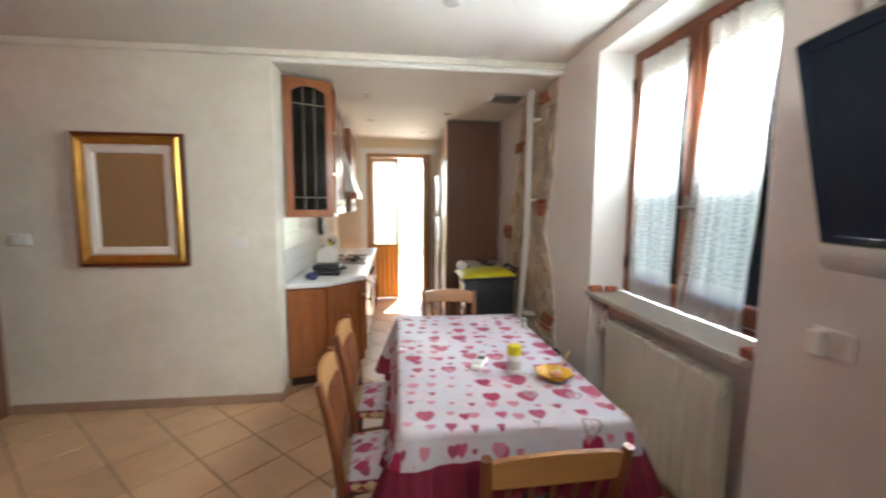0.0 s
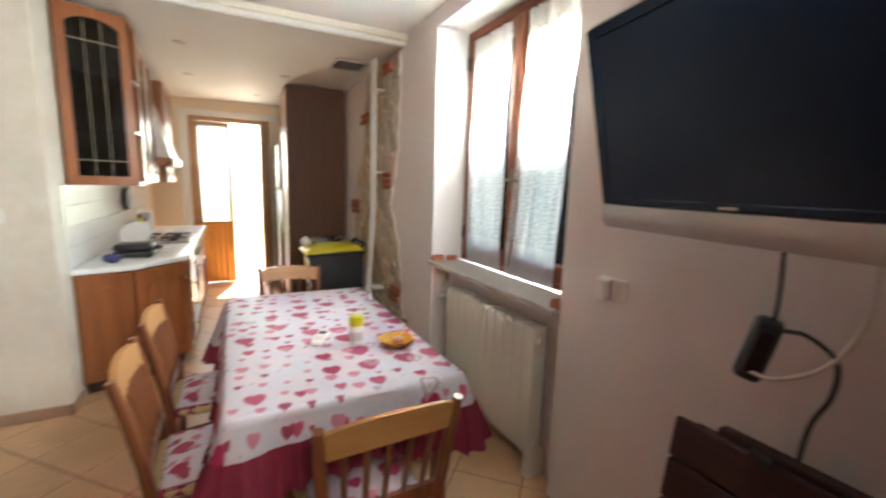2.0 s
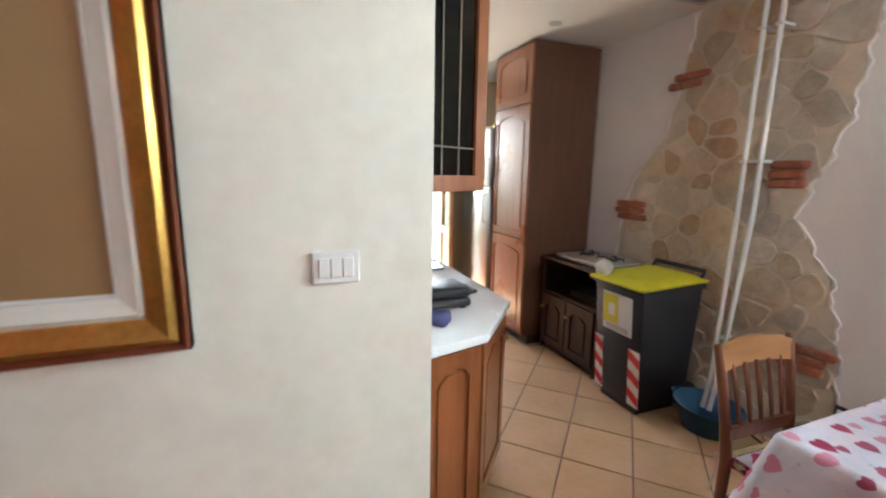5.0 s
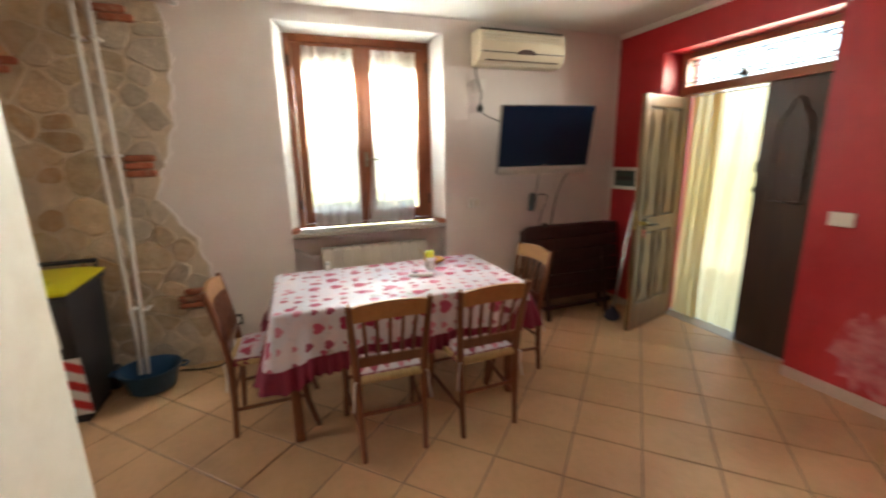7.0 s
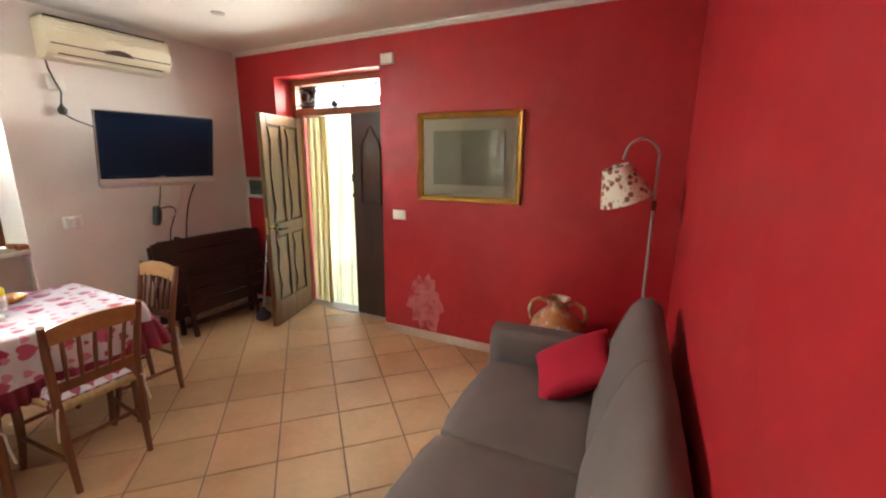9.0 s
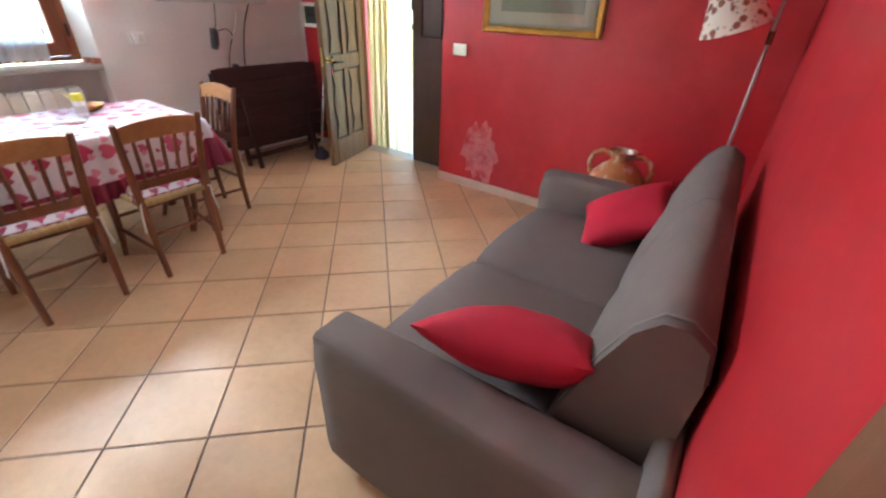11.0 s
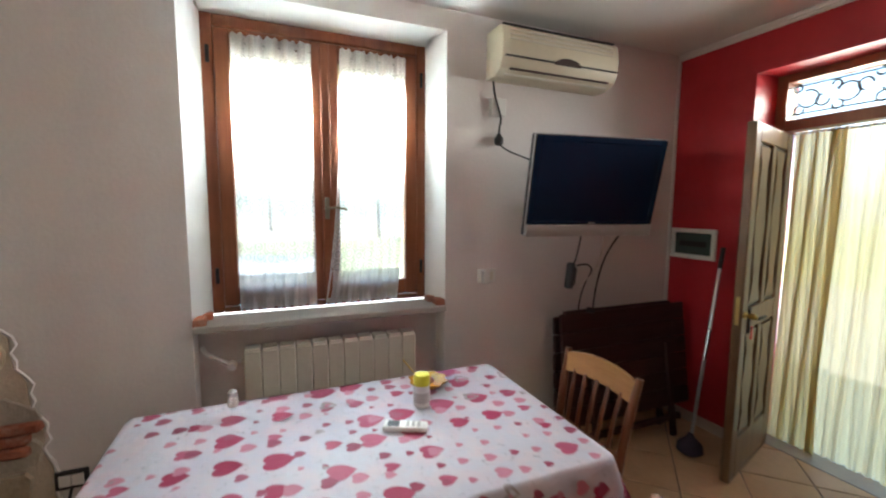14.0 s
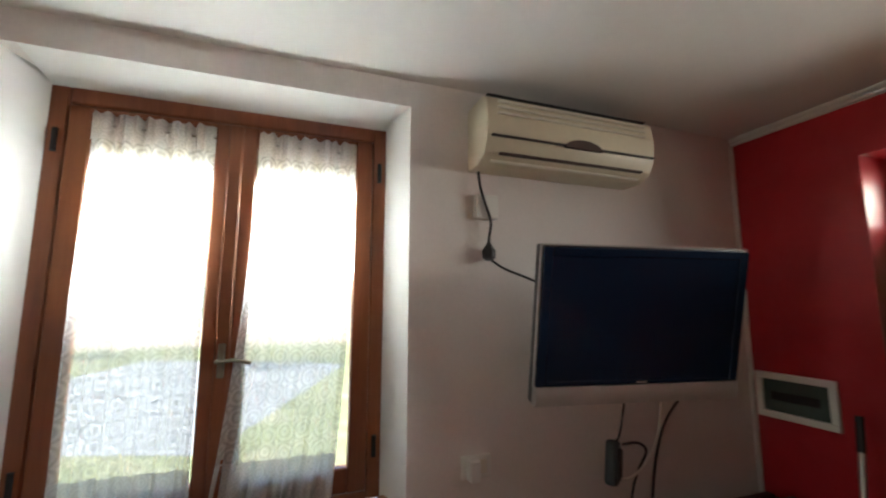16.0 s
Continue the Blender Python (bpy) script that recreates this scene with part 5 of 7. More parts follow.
sofa.rotation_euler = (0, 0, radians(2))
part("base", one(-0.38, 0.42, -SY + 0.16, SY - 0.16, 0.07, 0.26, 0.02, 2), SOFA, sofa, "", 40)
for s in (-1, 1):
    y0, y1 = sorted((s * SY, s * (SY - 0.165)))
    bm = fat(-0.45, 0.46, y0, y1, 0.05, 0.6, 0.035)
    part("arm", wrinkle(bm, 0.004, 7), SOFA, sofa, "", 60)
    ya, yb = sorted((s * 0.004, s * (SY - 0.168)))
    bm = fat(-0.28, 0.45, ya, yb, 0.262, 0.42, 0.045, puff=0.022)
    part("seat_cushion", wrinkle(bm, 0.006, 6), SOFA, sofa, "", 60)
    ya, yb = sorted((s * 0.003, s * (SY - 0.19)))
    bm = B()
    prof = [(-0.42, 0.42), (-0.2, 0.425), (-0.17, 0.5), (-0.205, 0.63), (-0.25, 0.77), (-0.295, 0.87), (-0.34, 0.92), (-0.385, 0.925), (-0.43, 0.89), (-0.445, 0.8), (-0.44, 0.6)]
    nseg = 16
    rows = []
    for k in range(nseg + 1):
        f = k / nseg
        y = ya + (yb - ya) * f
        e = min(f, 1 - f) * nseg
        sc = 0.93 + 0.07 * min(1, e / 1.6) ** 0.5
        cxx, czz = -0.32, 0.64
        rows.append([bm.verts.new((cxx + (x - cxx) * sc, y, czz + (z - czz) * (0.97 + 0.03 * sc) * (sc * 0.35 + 0.65))) for x, z in prof])
    m_ = len(prof)
    for a, b in zip(rows, rows[1:]):
        for i in range(m_):
            bm.faces.new((a[i], a[(i + 1) % m_], b[(i + 1) % m_], b[i]))
    bm.faces.new(rows[0])
    bm.faces.new(rows[-1][::-1])
    bc = part("back_cushion", wrinkle(bm, 0.008, 6), SOFA, sofa, "", 60)
    bm = B()
    e = yb if s > 0 else ya
    pts = [(-0.32 + (x + 0.32) * 0.965, e - s * 0.028, 0.64 + (z - 0.64) * 0.985) for x, z in prof[1:10]]
    tube(bm, pts, 0.005, 6)
    part("piping", bm, SEAM, bc, "pale stitched seam", 60)
part("back_frame", one(-0.455, -0.4, -SY + 0.02, SY - 0.02, 0.07, 0.66, 0.03, 3), SOFA, sofa, "", 40)
for x in (-0.36, 0.38):
    for y in (-0.8, 0.8):
        part("foot", turned([(0.02, 0), (0.025, 0.05), (0.025, 0.07)], 10, (x, y, 0)), BLACK, sofa, "", 40)


def cushion(name, m, w, h, t, label):
    """A square scatter cushion, thick in the middle, pointed at its corners."""
    bm = B()
    N = 18
    for s in (-1, 1):
        def at(u, v):
            a, b = 2 * u - 1, 2 * v - 1
            k = max(0, (1 - a * a) * (1 - b * b)) ** 0.45
            pull = 1 - 0.09 * (1 - a * a) * abs(b)
            pull2 = 1 - 0.09 * (1 - b * b) * abs(a)
            z = s * t * k * (1 + 0.09 * noise.noise(Vector((a * 2.2, b * 2.2, s * 3.0 + w))))
            return (w * a * pull2, h * b * pull, z)
        sheet(bm, N, N, at)
    bmesh.ops.remove_doubles(bm, verts=bm.verts, dist=0.0005)
    o = lone(name, bm, PILLOW, label, "cushion", 70, "red scatter cushions")
    o.matrix_world = m
    return o


cushion("scatter_cushion", pose(-3.61, 2.15, 0.6, 36, 9, 8), 0.225, 0.22, 0.095, "bright red scatter cushion leaning on the sofa arm")
cushion("scatter_cushion", pose(-3.585, 0.98, 0.55, -12, 30, 10), 0.215, 0.2, 0.085, "bright red scatter cushion slumped on the far seat")

# ---- jug and lamp in the corner ----
jug = thing("amphora", "glazed terracotta amphora with two handles", "jug", (-3.36, 0.3, 0))
part("body", turned([(0.1, 0), (0.115, 0.02), (0.15, 0.12), (0.185, 0.28), (0.19, 0.4), (0.165, 0.5), (0.11, 0.565), (0.07, 0.59), (0.062, 0.62), (0.078, 0.655), (0.085, 0.665), (0.07, 0.66), (0.055, 0.62)], 28), JUG, jug, "", 50)
for s in (-1, 1):
    part("handle", rod([(s * 0.065, 0, 0.63), (s * 0.12, 0, 0.645), (s * 0.17, 0, 0.62), (s * 0.19, 0, 0.56), (s * 0.172, 0, 0.49)], [0.014, 0.015, 0.015, 0.015, 0.016], 8), JUG, jug, "", 60)
lamp = thing("floor_lamp", "arched floor lamp with a floral cloth shade", "floor lamp", (-3.87, 0.22, 0))
part("foot", turned([(0.11, 0), (0.115, 0.012), (0.04, 0.022), (0.016, 0.035)], 20), SILVER, lamp, "", 40)
part("pole", rod([(0, 0, 0.03), (0, 0, 1.3)], 0.009), SILVER, lamp, "", 40)
part("joint", rod([(0, 0, 1.28), (0, 0, 1.34)], 0.015), GOLDDARK, lamp, "", 40)
part("gooseneck", cord([(0, 0, 1.34), (0, 0, 1.52), (0.0, 0.01, 1.62), (0.04, 0.03, 1.68), (0.1, 0.07, 1.7), (0.16, 0.1, 1.66), (0.185, 0.115, 1.58)], 0.008), SILVER, lamp, "", 60)
bm = B()
n = 28
ax = pose(0.185, 0.115, 1.44, -8, 20, 0)
prof = [(0.078, 0.105), (0.15, -0.105), (0.147, -0.105), (0.076, 0.103)]
rings = [[bm.verts.new((r * math.cos(2 * math.pi * k / n), r * math.sin(2 * math.pi * k / n), z)) for k in range(n)] for r, z in prof]
for a, b in zip(rings, rings[1:] + rings[:1]):
    for k in range(n):
        bm.faces.new((a[k], a[(k + 1) % n], b[(k + 1) % n], b[k]))
bm.transform(ax)
part("shade", bm, FLORAL, lamp, "cream cloth shade printed with flowers", 60)
bm = B()
lathe(bm, [(0.016, -0.02), (0.028, -0.06), (0.024, -0.085), (0.005, -0.095)], 12)
lathe(bm, [(0.015, 0.12), (0.018, 0.02), (0.016, -0.02)], 12)
bm.transform(ax)
part("bulb_socket", bm, CERAMIC, lamp, "", 40)

# ---- kitchen units along the side wall ----
def arched(bm, p, ux, w, z0, z1, out, rise, inset=0.0):
    """Outline of a panel with an arched head on a vertical face."""
    pts = [(0, z0), (w, z0), (w, z1 - rise)]
    for k in range(1, 12):
        f = k / 12
        pts.append((w * (1 - f), z1 - rise + rise * math.sin(math.pi * f) ** 0.8))
    pts.append((0, z1 - rise))
    return [Vector(p) + Vector(ux) * x + Vector((0, 0, z)) for x, z in pts]


def unit_door(parent, p, ux, out, w, z0, z1, knob=True, glazed=False, mat=WALNUT):
    """A cabinet door: frame, raised arched panel or leaded glass, knob. p: lower corner on the front, ux along it, out away from it."""
    ux, out = Vector(ux).normalized(), Vector(out).normalized()
    g = 0.003
    bm = B()
    f = 0.06 if w > 0.25 else 0.045
    base = Vector(p)

    def blk(a, b, c, d, t0, t1):
        slab(bm, [base + ux * x + out * t0 + Vector((0, 0, z)) for x, z in ((a, c), (b, c), (b, d), (a, d))], out * (t1 - t0))
    blk(g, f, z0 + g, z1 - g, 0, 0.02)
    blk(w - f, w - g, z0 + g, z1 - g, 0, 0.02)
    blk(f, w - f, z0 + g, z0 + f, 0, 0.02)
    head = [(f, z1 - g), (f, z1 - f - 0.05)] + [(f + (w - 2 * f) * k / 10, z1 - f - 0.05 + 0.05 * math.sin(math.pi * k / 10) ** 0.7) for k in range(1, 10)] + [(w - f, z1 - f - 0.05), (w - f, z1 - g)]
    slab(bm, [base + ux * x + Vector((0, 0, z)) for x, z in head], out * 0.02)
    d = part("door", bm, mat, parent)
    bm = B()
    pane = [base + out * 0.004 + v - base for v in arched(bm, base + ux * (f - 0.004), ux, w - 2 * f + 0.008, z0 + f - 0.004, z1 - f + 0.006, out, 0.05)]
    slab(bm, pane, out * 0.004)
    part("glass" if glazed else "panel", bm, LEADGLASS if glazed else mat, d)
    if glazed:
        for k in (1, 2):
            bm = B()
            x = f + (w - 2 * f) * k / 3
            tube(bm, [base + ux * x + out * 0.011 + Vector((0, 0, z0 + f)), base + ux * x + out * 0.011 + Vector((0, 0, z1 - f - 0.01))], 0.0028, 6)
            part("lead_bar", bm, LEAD, d)
        for zz in (z0 + f + 0.1, z1 - f - 0.14):
            bm = B()
            tube(bm, [base + ux * f + out * 0.011 + Vector((0, 0, zz)), base + ux * (w - f) + out * 0.011 + Vector((0, 0, zz))], 0.003, 6)
            part("lead_bar", bm, LEAD, d)
    else:
        bm = B()
        i = 0.028
        slab(bm, [v + out * 0.008 for v in arched(bm, base + ux * (f + i), ux, w - 2 * f - 2 * i, z0 + f + i, z1 - f - i, out, 0.045)], out * 0.008)
        part("raised_panel", bm, mat, d)
    if knob:
        bm = B()
        c = base + ux * (w - 0.03) + Vector((0, 0, z1 - 0.12 if z0 < 1 else z0 + 0.1))
        tube(bm, [c + out * 0.018, c + out * 0.03, c + out * 0.034, c + out * 0.045], [0.006, 0.006, 0.014, 0.012], 10)
        part("knob", bm, BRASS, d, "brass knob", 50)
    return d


XF = -1.585    # fronts of the base units


def carcass(name, label, at, outline, z0, z1, group="walnut kitchen units", mat=WALNUT):
    t = thing(name, label, "cabinet", at, group)
    bm = B()
    slab(bm, [(x, y, z0) for x, y in outline], (0, 0, z1 - z0))
    part("body", bm, mat, t)
    return t


def settle(t):
    inv = Matrix.Translation(-t.location)
    for c in t.children:
        c.matrix_parent_inverse = inv


A, Bp, C = (-2.145, 3.845), (-1.865, 3.915), (-1.585, 4.235)
end = carcass("base_cabinet", "walnut end cabinet with slanted doors under the worktop", (-1.9, 4.0, 0), [(XK + 0.003, 3.845), A, Bp, C, (XF, 4.42), (XK + 0.003, 4.42)], 0.09, 0.835)
for a, b in ((A, Bp), (Bp, C)):
    d = Vector((b[0] - a[0], b[1] - a[1], 0))
    unit_door(end, (*a, 0), d, (d.y, -d.x, 0), d.length, 0.1, 0.825, knob=b is C)
bm = B()
slab(bm, [(XK + 0.01, 3.9, 0.0), (-1.9, 3.97, 0), (-1.64, 4.26, 0), (-1.64, 4.42, 0), (XK + 0.01, 4.42, 0)], (0, 0, 0.09))
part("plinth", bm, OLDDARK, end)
settle(end)


def base_unit(y0, y1, drawers, label):
    t = carcass("base_cabinet", label, (-1.9, (y0 + y1) / 2, 0), [(XK + 0.003, y0), (XF, y0), (XF, y1), (XK + 0.003, y1)], 0.09, 0.835)
    if drawers:
        hs = (0.1, 0.28, 0.46, 0.64, 0.825)
        for a, b in zip(hs, hs[1:]):
            dr = part("drawer", one(XF, XF + 0.02, y0 + 0.004, y1 - 0.004, a + 0.003, b - 0.003, 0.005), WALNUT, t)
            part("knob", rod([(XF + 0.02, (y0 + y1) / 2, (a + b) / 2), (XF + 0.034, (y0 + y1) / 2, (a + b) / 2), (XF + 0.045, (y0 + y1) / 2, (a + b) / 2)], [0.006, 0.014, 0.01], 10), BRASS, dr, "", 50)
    else:
        unit_door(t, (XF, y1, 0), (0, -1, 0), (1, 0, 0), y1 - y0, 0.1, 0.825)
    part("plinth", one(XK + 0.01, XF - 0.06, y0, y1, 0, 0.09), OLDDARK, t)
    settle(t)


base_unit(4.425, 4.9, True, "walnut drawer cabinet under the worktop")
base_unit(5.55, 6.1, False, "walnut door cabinet under the worktop")
base_unit(6.105, 6.6, False, "walnut door cabinet at the end of the worktop")

ov = thing("oven", "built-in oven with a dark glass door", "oven", (-1.9, 5.225, 0))
part("body", one(XK + 0.003, XF, 4.905, 5.545, 0.09, 0.835), STEEL, ov)
part("door", one(XF, XF + 0.025, 4.91, 5.54, 0.2, 0.68, 0.006), CERAMIC, ov, "white oven door")
part("window", one(XF + 0.025, XF + 0.028, 4.98, 5.47, 0.28, 0.58), SCREEN, ov, "dark oven glass")
part("handle", rod([(XF + 0.02, 4.96, 0.65), (XF + 0.06, 4.97, 0.65), (XF + 0.06, 5.48, 0.65), (XF + 0.02, 5.49, 0.65)], 0.009), STEEL, ov, "", 50)
part("panel", one(XF, XF + 0.02, 4.91, 5.54, 0.69, 0.825, 0.004), CERAMIC, ov)
for k in range(5):
    part("knob", rod([(XF + 0.02, 5.0 + k * 0.11, 0.76), (XF + 0.045, 5.0 + k * 0.11, 0.76)], 0.018, 12), BLACK, ov, "", 50)
part("plinth", one(XK + 0.01, XF - 0.06, 4.905, 5.545, 0, 0.09), OLDDARK, ov)
settle(ov)
tw = B()
sheet(tw, 10, 10, lambda u, v: (XF + 0.068 + 0.008 * math.sin(u * 14), 5.1 + 0.2 * u + 0.02 * math.sin(v * 5), 0.34 + 0.325 * v))
lone("tea_towel", tw, DARKCLOTH, "dark tea towel hanging on the oven handle", "towel", 60)

bm = B()
slab(bm, [(XK + 0.002, 3.805, 0.836), (-2.135, 3.805, 0.836), (-1.845, 3.88, 0.836), (-1.553, 4.218, 0.836), (-1.553, 6.62, 0.836), (XK + 0.002, 6.62, 0.836)], (0, 0, 0.036))
bmesh.ops.bevel(bm, geom=list(bm.edges), offset=0.004, segments=2, profile=0.5, affect="EDGES")
lone("worktop", bm, WORKTOP, "white laminate kitchen worktop with a cut corner", "worktop", 40)

sb = thing("splashback", "white glazed tile splashback above the worktop", "wall tiles", (XK, 5.2, 0.875), kind="structure")
bm = B()
bx(bm, 0.0, 0.007, -0.064, 0.064, -0.064, 0.064, 0.002)
tile_me = mesh_of("tile", bm, WALLTILE, 40)
for i in range(21):
    for k in range(4):
        o = new("tile", tile_me)
        o.parent = sb
        o.location = (0.0, 3.885 + i * 0.131 - 5.2, 0.066 + k * 0.131)

# upper units
A, Bp = (-2.155, 3.905), (-1.805, 4.07)
up = carcass("wall_cabinet", "walnut corner wall cabinet with arched leaded glass", (-2.0, 4.1, 1.4), [(XK + 0.009, 3.905), A, Bp, (-1.805, 4.3), (XK + 0.009, 4.3)], 1.4, 2.49, mat=WALNUT)
bpy.data.objects.remove(up.children[0])
for z0, z1 in ((1.4, 1.425), (1.76, 1.775), (2.1, 2.115), (2.47, 2.495)):
    bm = B()
    slab(bm, [(x, y, z0) for x, y in ((XK + 0.009, 3.905), A, Bp, (-1.805, 4.3), (XK + 0.009, 4.3))], (0, 0, z1 - z0))
    part("shelf", bm, WALNUT, up)
part("side_panel", one(XK + 0.009, -1.805, 4.28, 4.3, 1.425, 2.47), WALNUT, up)
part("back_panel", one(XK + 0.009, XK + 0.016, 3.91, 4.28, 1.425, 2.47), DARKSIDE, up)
d = Vector((Bp[0] - A[0], Bp[1] - A[1], 0))
unit_door(up, (*A, 0), d, (d.y, -d.x, 0), d.length, 1.4, 2.495, False, True)
settle(up)


def wall_unit(y0, y1, glazed, label):
    t = carcass("wall_cabinet", label, (-2.0, (y0 + y1) / 2, 1.42), [(XK + 0.009, y0), (-1.825, y0), (-1.825, y1), (XK + 0.009, y1)], 1.42, 2.4)
    n = 2 if y1 - y0 > 0.55 else 1
    w = (y1 - y0) / n
    for i in range(n):
        unit_door(t, (-1.825, y1 - i * w, 0), (0, -1, 0), (1, 0, 0), w, 1.42, 2.4, True, glazed)
    settle(t)


wall_unit(4.302, 4.9, True, "walnut wall cabinet with leaded glass doors")
wall_unit(5.55, 6.2, False, "walnut wall cabinet with arched doors")
hood = thing("cooker_hood", "walnut-trimmed cooker hood over the hob", "cooker hood", (-2.0, 5.225, 1.6))
bm = B()
lo = [(XK + 0.009, 4.905, 1.64), (-1.7, 4.905, 1.64), (-1.7, 5.545, 1.64), (XK + 0.009, 5.545, 1.64)]
hi = [(XK + 0.009, 5.08, 2.5), (-1.98, 5.08, 2.5), (-1.98, 5.37, 2.5), (XK + 0.009, 5.37, 2.5)]
a, b = [bm.verts.new(p) for p in lo], [bm.verts.new(p) for p in hi]
bm.faces.new(a[::-1])
bm.faces.new(b)
for i in range(4):
    bm.faces.new((a[i], a[(i + 1) % 4], b[(i + 1) % 4], b[i]))
part("canopy", bm, CERAMIC, hood, "pale tapered canopy")
bm = B()
bx(bm, -1.74, -1.68, 4.905, 5.545, 1.57, 1.64, 0.01, 2)
part("front_rail", bm, WALNUT, hood, "walnut front rail", 40)
for y in (4.905, 5.515):
    part("side_rail", one(XK + 0.009, -1.74, y, y + 0.03, 1.57, 1.64, 0.005), WALNUT, hood)
settle(hood)

# on the worktop
hob = thing("gas_hob", "steel gas hob with black pan rests", "hob", (-1.86, 5.225, 0.872))
part("plate", one(-0.25, 0.25, -0.29, 0.29, 0, 0.012, 0.004), STEEL, hob)
for x in (-0.12, 0.12):
    for y in (-0.15, 0.15):
        part("burner", turned([(0.04, 0.012), (0.04, 0.025), (0.028, 0.03)], 14, (x, y, 0)), BLACK, hob, "", 40)
    for y in (-0.15, 0.15):
        bm = B()
        for dy in (-0.05, 0.05):
            tube(bm, [(x - 0.1, y + dy, 0.01), (x - 0.1, y + dy, 0.04), (x + 0.1, y + dy, 0.04), (x + 0.1, y + dy, 0.01)], 0.005, 6)
        tube(bm, [(x, y - 0.05, 0.04), (x, y + 0.05, 0.04)], 0.005, 6)
        part("pan_rest", bm, IRON, hob)
pan = thing("sandwich_grill", "black closed grill standing on the worktop", "grill", (-1.9, 4.27, 0.872))
part("base", one(-0.12, 0.12, -0.1, 0.1, 0.01, 0.05, 0.015, 3), BLACK, pan, "", 40)
part("lid", one(-0.12, 0.12, -0.1, 0.1, 0.053, 0.1, 0.02, 3), BLACK, pan, "", 40)
part("handle", rod([(0.1, -0.06, 0.06), (0.16, -0.05, 0.065), (0.16, 0.05, 0.065), (0.1, 0.06, 0.06)], 0.01), BLACK, pan, "", 50)
for x in (-0.09, 0.09):
    part("foot", one(x - 0.01, x + 0.01, -0.08, 0.08, 0, 0.01), BLACK, pan)
bd = B()
lathe(bd, [(0.035, 0), (0.05, 0.02), (0.045, 0.05), (0.02, 0.06)], 14, (-1.99, 4.03, 0.872))
for v in bd.verts:
    v.co += Vector((1, 1, 0.3)) * 0.012 * noise.noise(v.co * 30)
lone("sponge_cloth", bd, surface("blue_cloth", (0.06, 0.06, 0.16), 0.9), "crumpled dark blue cloth on the worktop", "cloth", 60)
fp = thing("frying_pan", "dark frying pan hanging flat against the kitchen wall", "pan", (XK + 0.012, 5.43, 1.25))
bm = B()
lathe(bm, [(0.02, 0.03), (0.085, 0.028), (0.105, 0.002), (0.11, 0.0), (0.09, 0.034), (0.02, 0.036)], 24)
bm.transform(pose(0, 0, 0, 0, 90, 0))
part("dish", bm, BINBLACK, fp, "", 40)
part("handle", rod([(0.03, 0, 0.09), (0.035, 0, 0.15), (0.015, 0, 0.25)], 0.009), BLACK, fp, "", 40)
cb = thing("food_carton", "pale grey-green carton standing on the worktop", "carton", (-2.06, 5.82, 0.872))
part("body", one(-0.05, 0.05, -0.07, 0.07, 0, 0.21, 0.004), surface("pale_carton", (0.5, 0.54, 0.48), 0.6, vary=0.12, coarse=12), cb)
part("flap", one(-0.052, 0.052, -0.072, 0.072, 0.205, 0.226, 0.004), CERAMIC, cb, "white folded top")
rk = thing("dish_rack", "steel dish rack with white plates", "dish rack", (-1.98, 4.8, 0.872))
bm = B()
for x in (-0.1, 0.1):
    tube(bm, [(x, -0.1, 0.01), (x, 0.1, 0.01)], 0.004, 6)
    tube(bm, [(x, -0.1, 0.09), (x, 0.1, 0.09)], 0.004, 6)
for k in range(6):
    tube(bm, [(-0.1, -0.1 + k * 0.04, 0.005), (-0.1, -0.1 + k * 0.04, 0.1), (-0.1, -0.1 + k * 0.04, 0.01), (0.1, -0.1 + k * 0.04, 0.01), (0.1, -0.1 + k * 0.04, 0.1)], 0.003, 6)
part("frame", bm, STEEL, rk)
for k in range(3):
    bm = B()
    lathe(bm, [(0.05, 0), (0.09, 0.008), (0.1, 0.014), (0.05, 0.006)], 24)
    bm.transform(pose(0.0, -0.06 + k * 0.05, 0.11, 80, 0, 0))
    part("plate", bm, CERAMIC, rk, "", 40)
for (x, y, h, r, m_) in ((-2.05, 4.98, 0.19, 0.035, CERAMIC), (-2.08, 5.62, 0.22, 0.03, YELLOW), (-2.06, 5.72, 0.17, 0.04, STEEL)):
    t = thing("jar", "small kitchen jar standing at the back of the worktop", "jar", (x, y, 0.872))
    part("body", turned([(r * 0.9, 0), (r, 0.01), (r, h * 0.7), (r * 0.6, h * 0.82)], 14), m_, t, "", 40)
    part("lid", turned([(r * 0.6, h * 0.82), (r * 0.65, h * 0.84), (r * 0.6, h), (r * 0.2, h * 1.02)], 14), WALNUT, t, "", 40)

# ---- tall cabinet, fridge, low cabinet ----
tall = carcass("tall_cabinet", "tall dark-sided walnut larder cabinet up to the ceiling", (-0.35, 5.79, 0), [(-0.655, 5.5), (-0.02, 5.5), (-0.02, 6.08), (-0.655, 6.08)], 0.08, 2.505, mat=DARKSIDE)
for z0, z1 in ((0.1, 0.93), (0.94, 2.03), (2.04, 2.49)):
    unit_door(tall, (-0.655, 5.5, 0), (0, 1, 0), (-1, 0, 0), 0.58, z0, z1)
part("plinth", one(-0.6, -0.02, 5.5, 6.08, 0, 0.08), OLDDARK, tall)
settle(tall)
fr = thing("fridge", "dark steel two-door fridge freezer", "fridge", (-0.37, 6.4, 0))
part("body", one(-0.28, 0.3, -0.3, 0.3, 0.03, 1.93, 0.01, 2), BLACK, fr, "", 40)
part("door", one(-0.34, -0.284, -0.3, 0.3, 1.36, 1.92, 0.015, 3), STEEL, fr, "freezer door", 40)
part("door", one(-0.34, -0.284, -0.3, 0.3, 0.06, 1.35, 0.015, 3), STEEL, fr, "fridge door", 40)
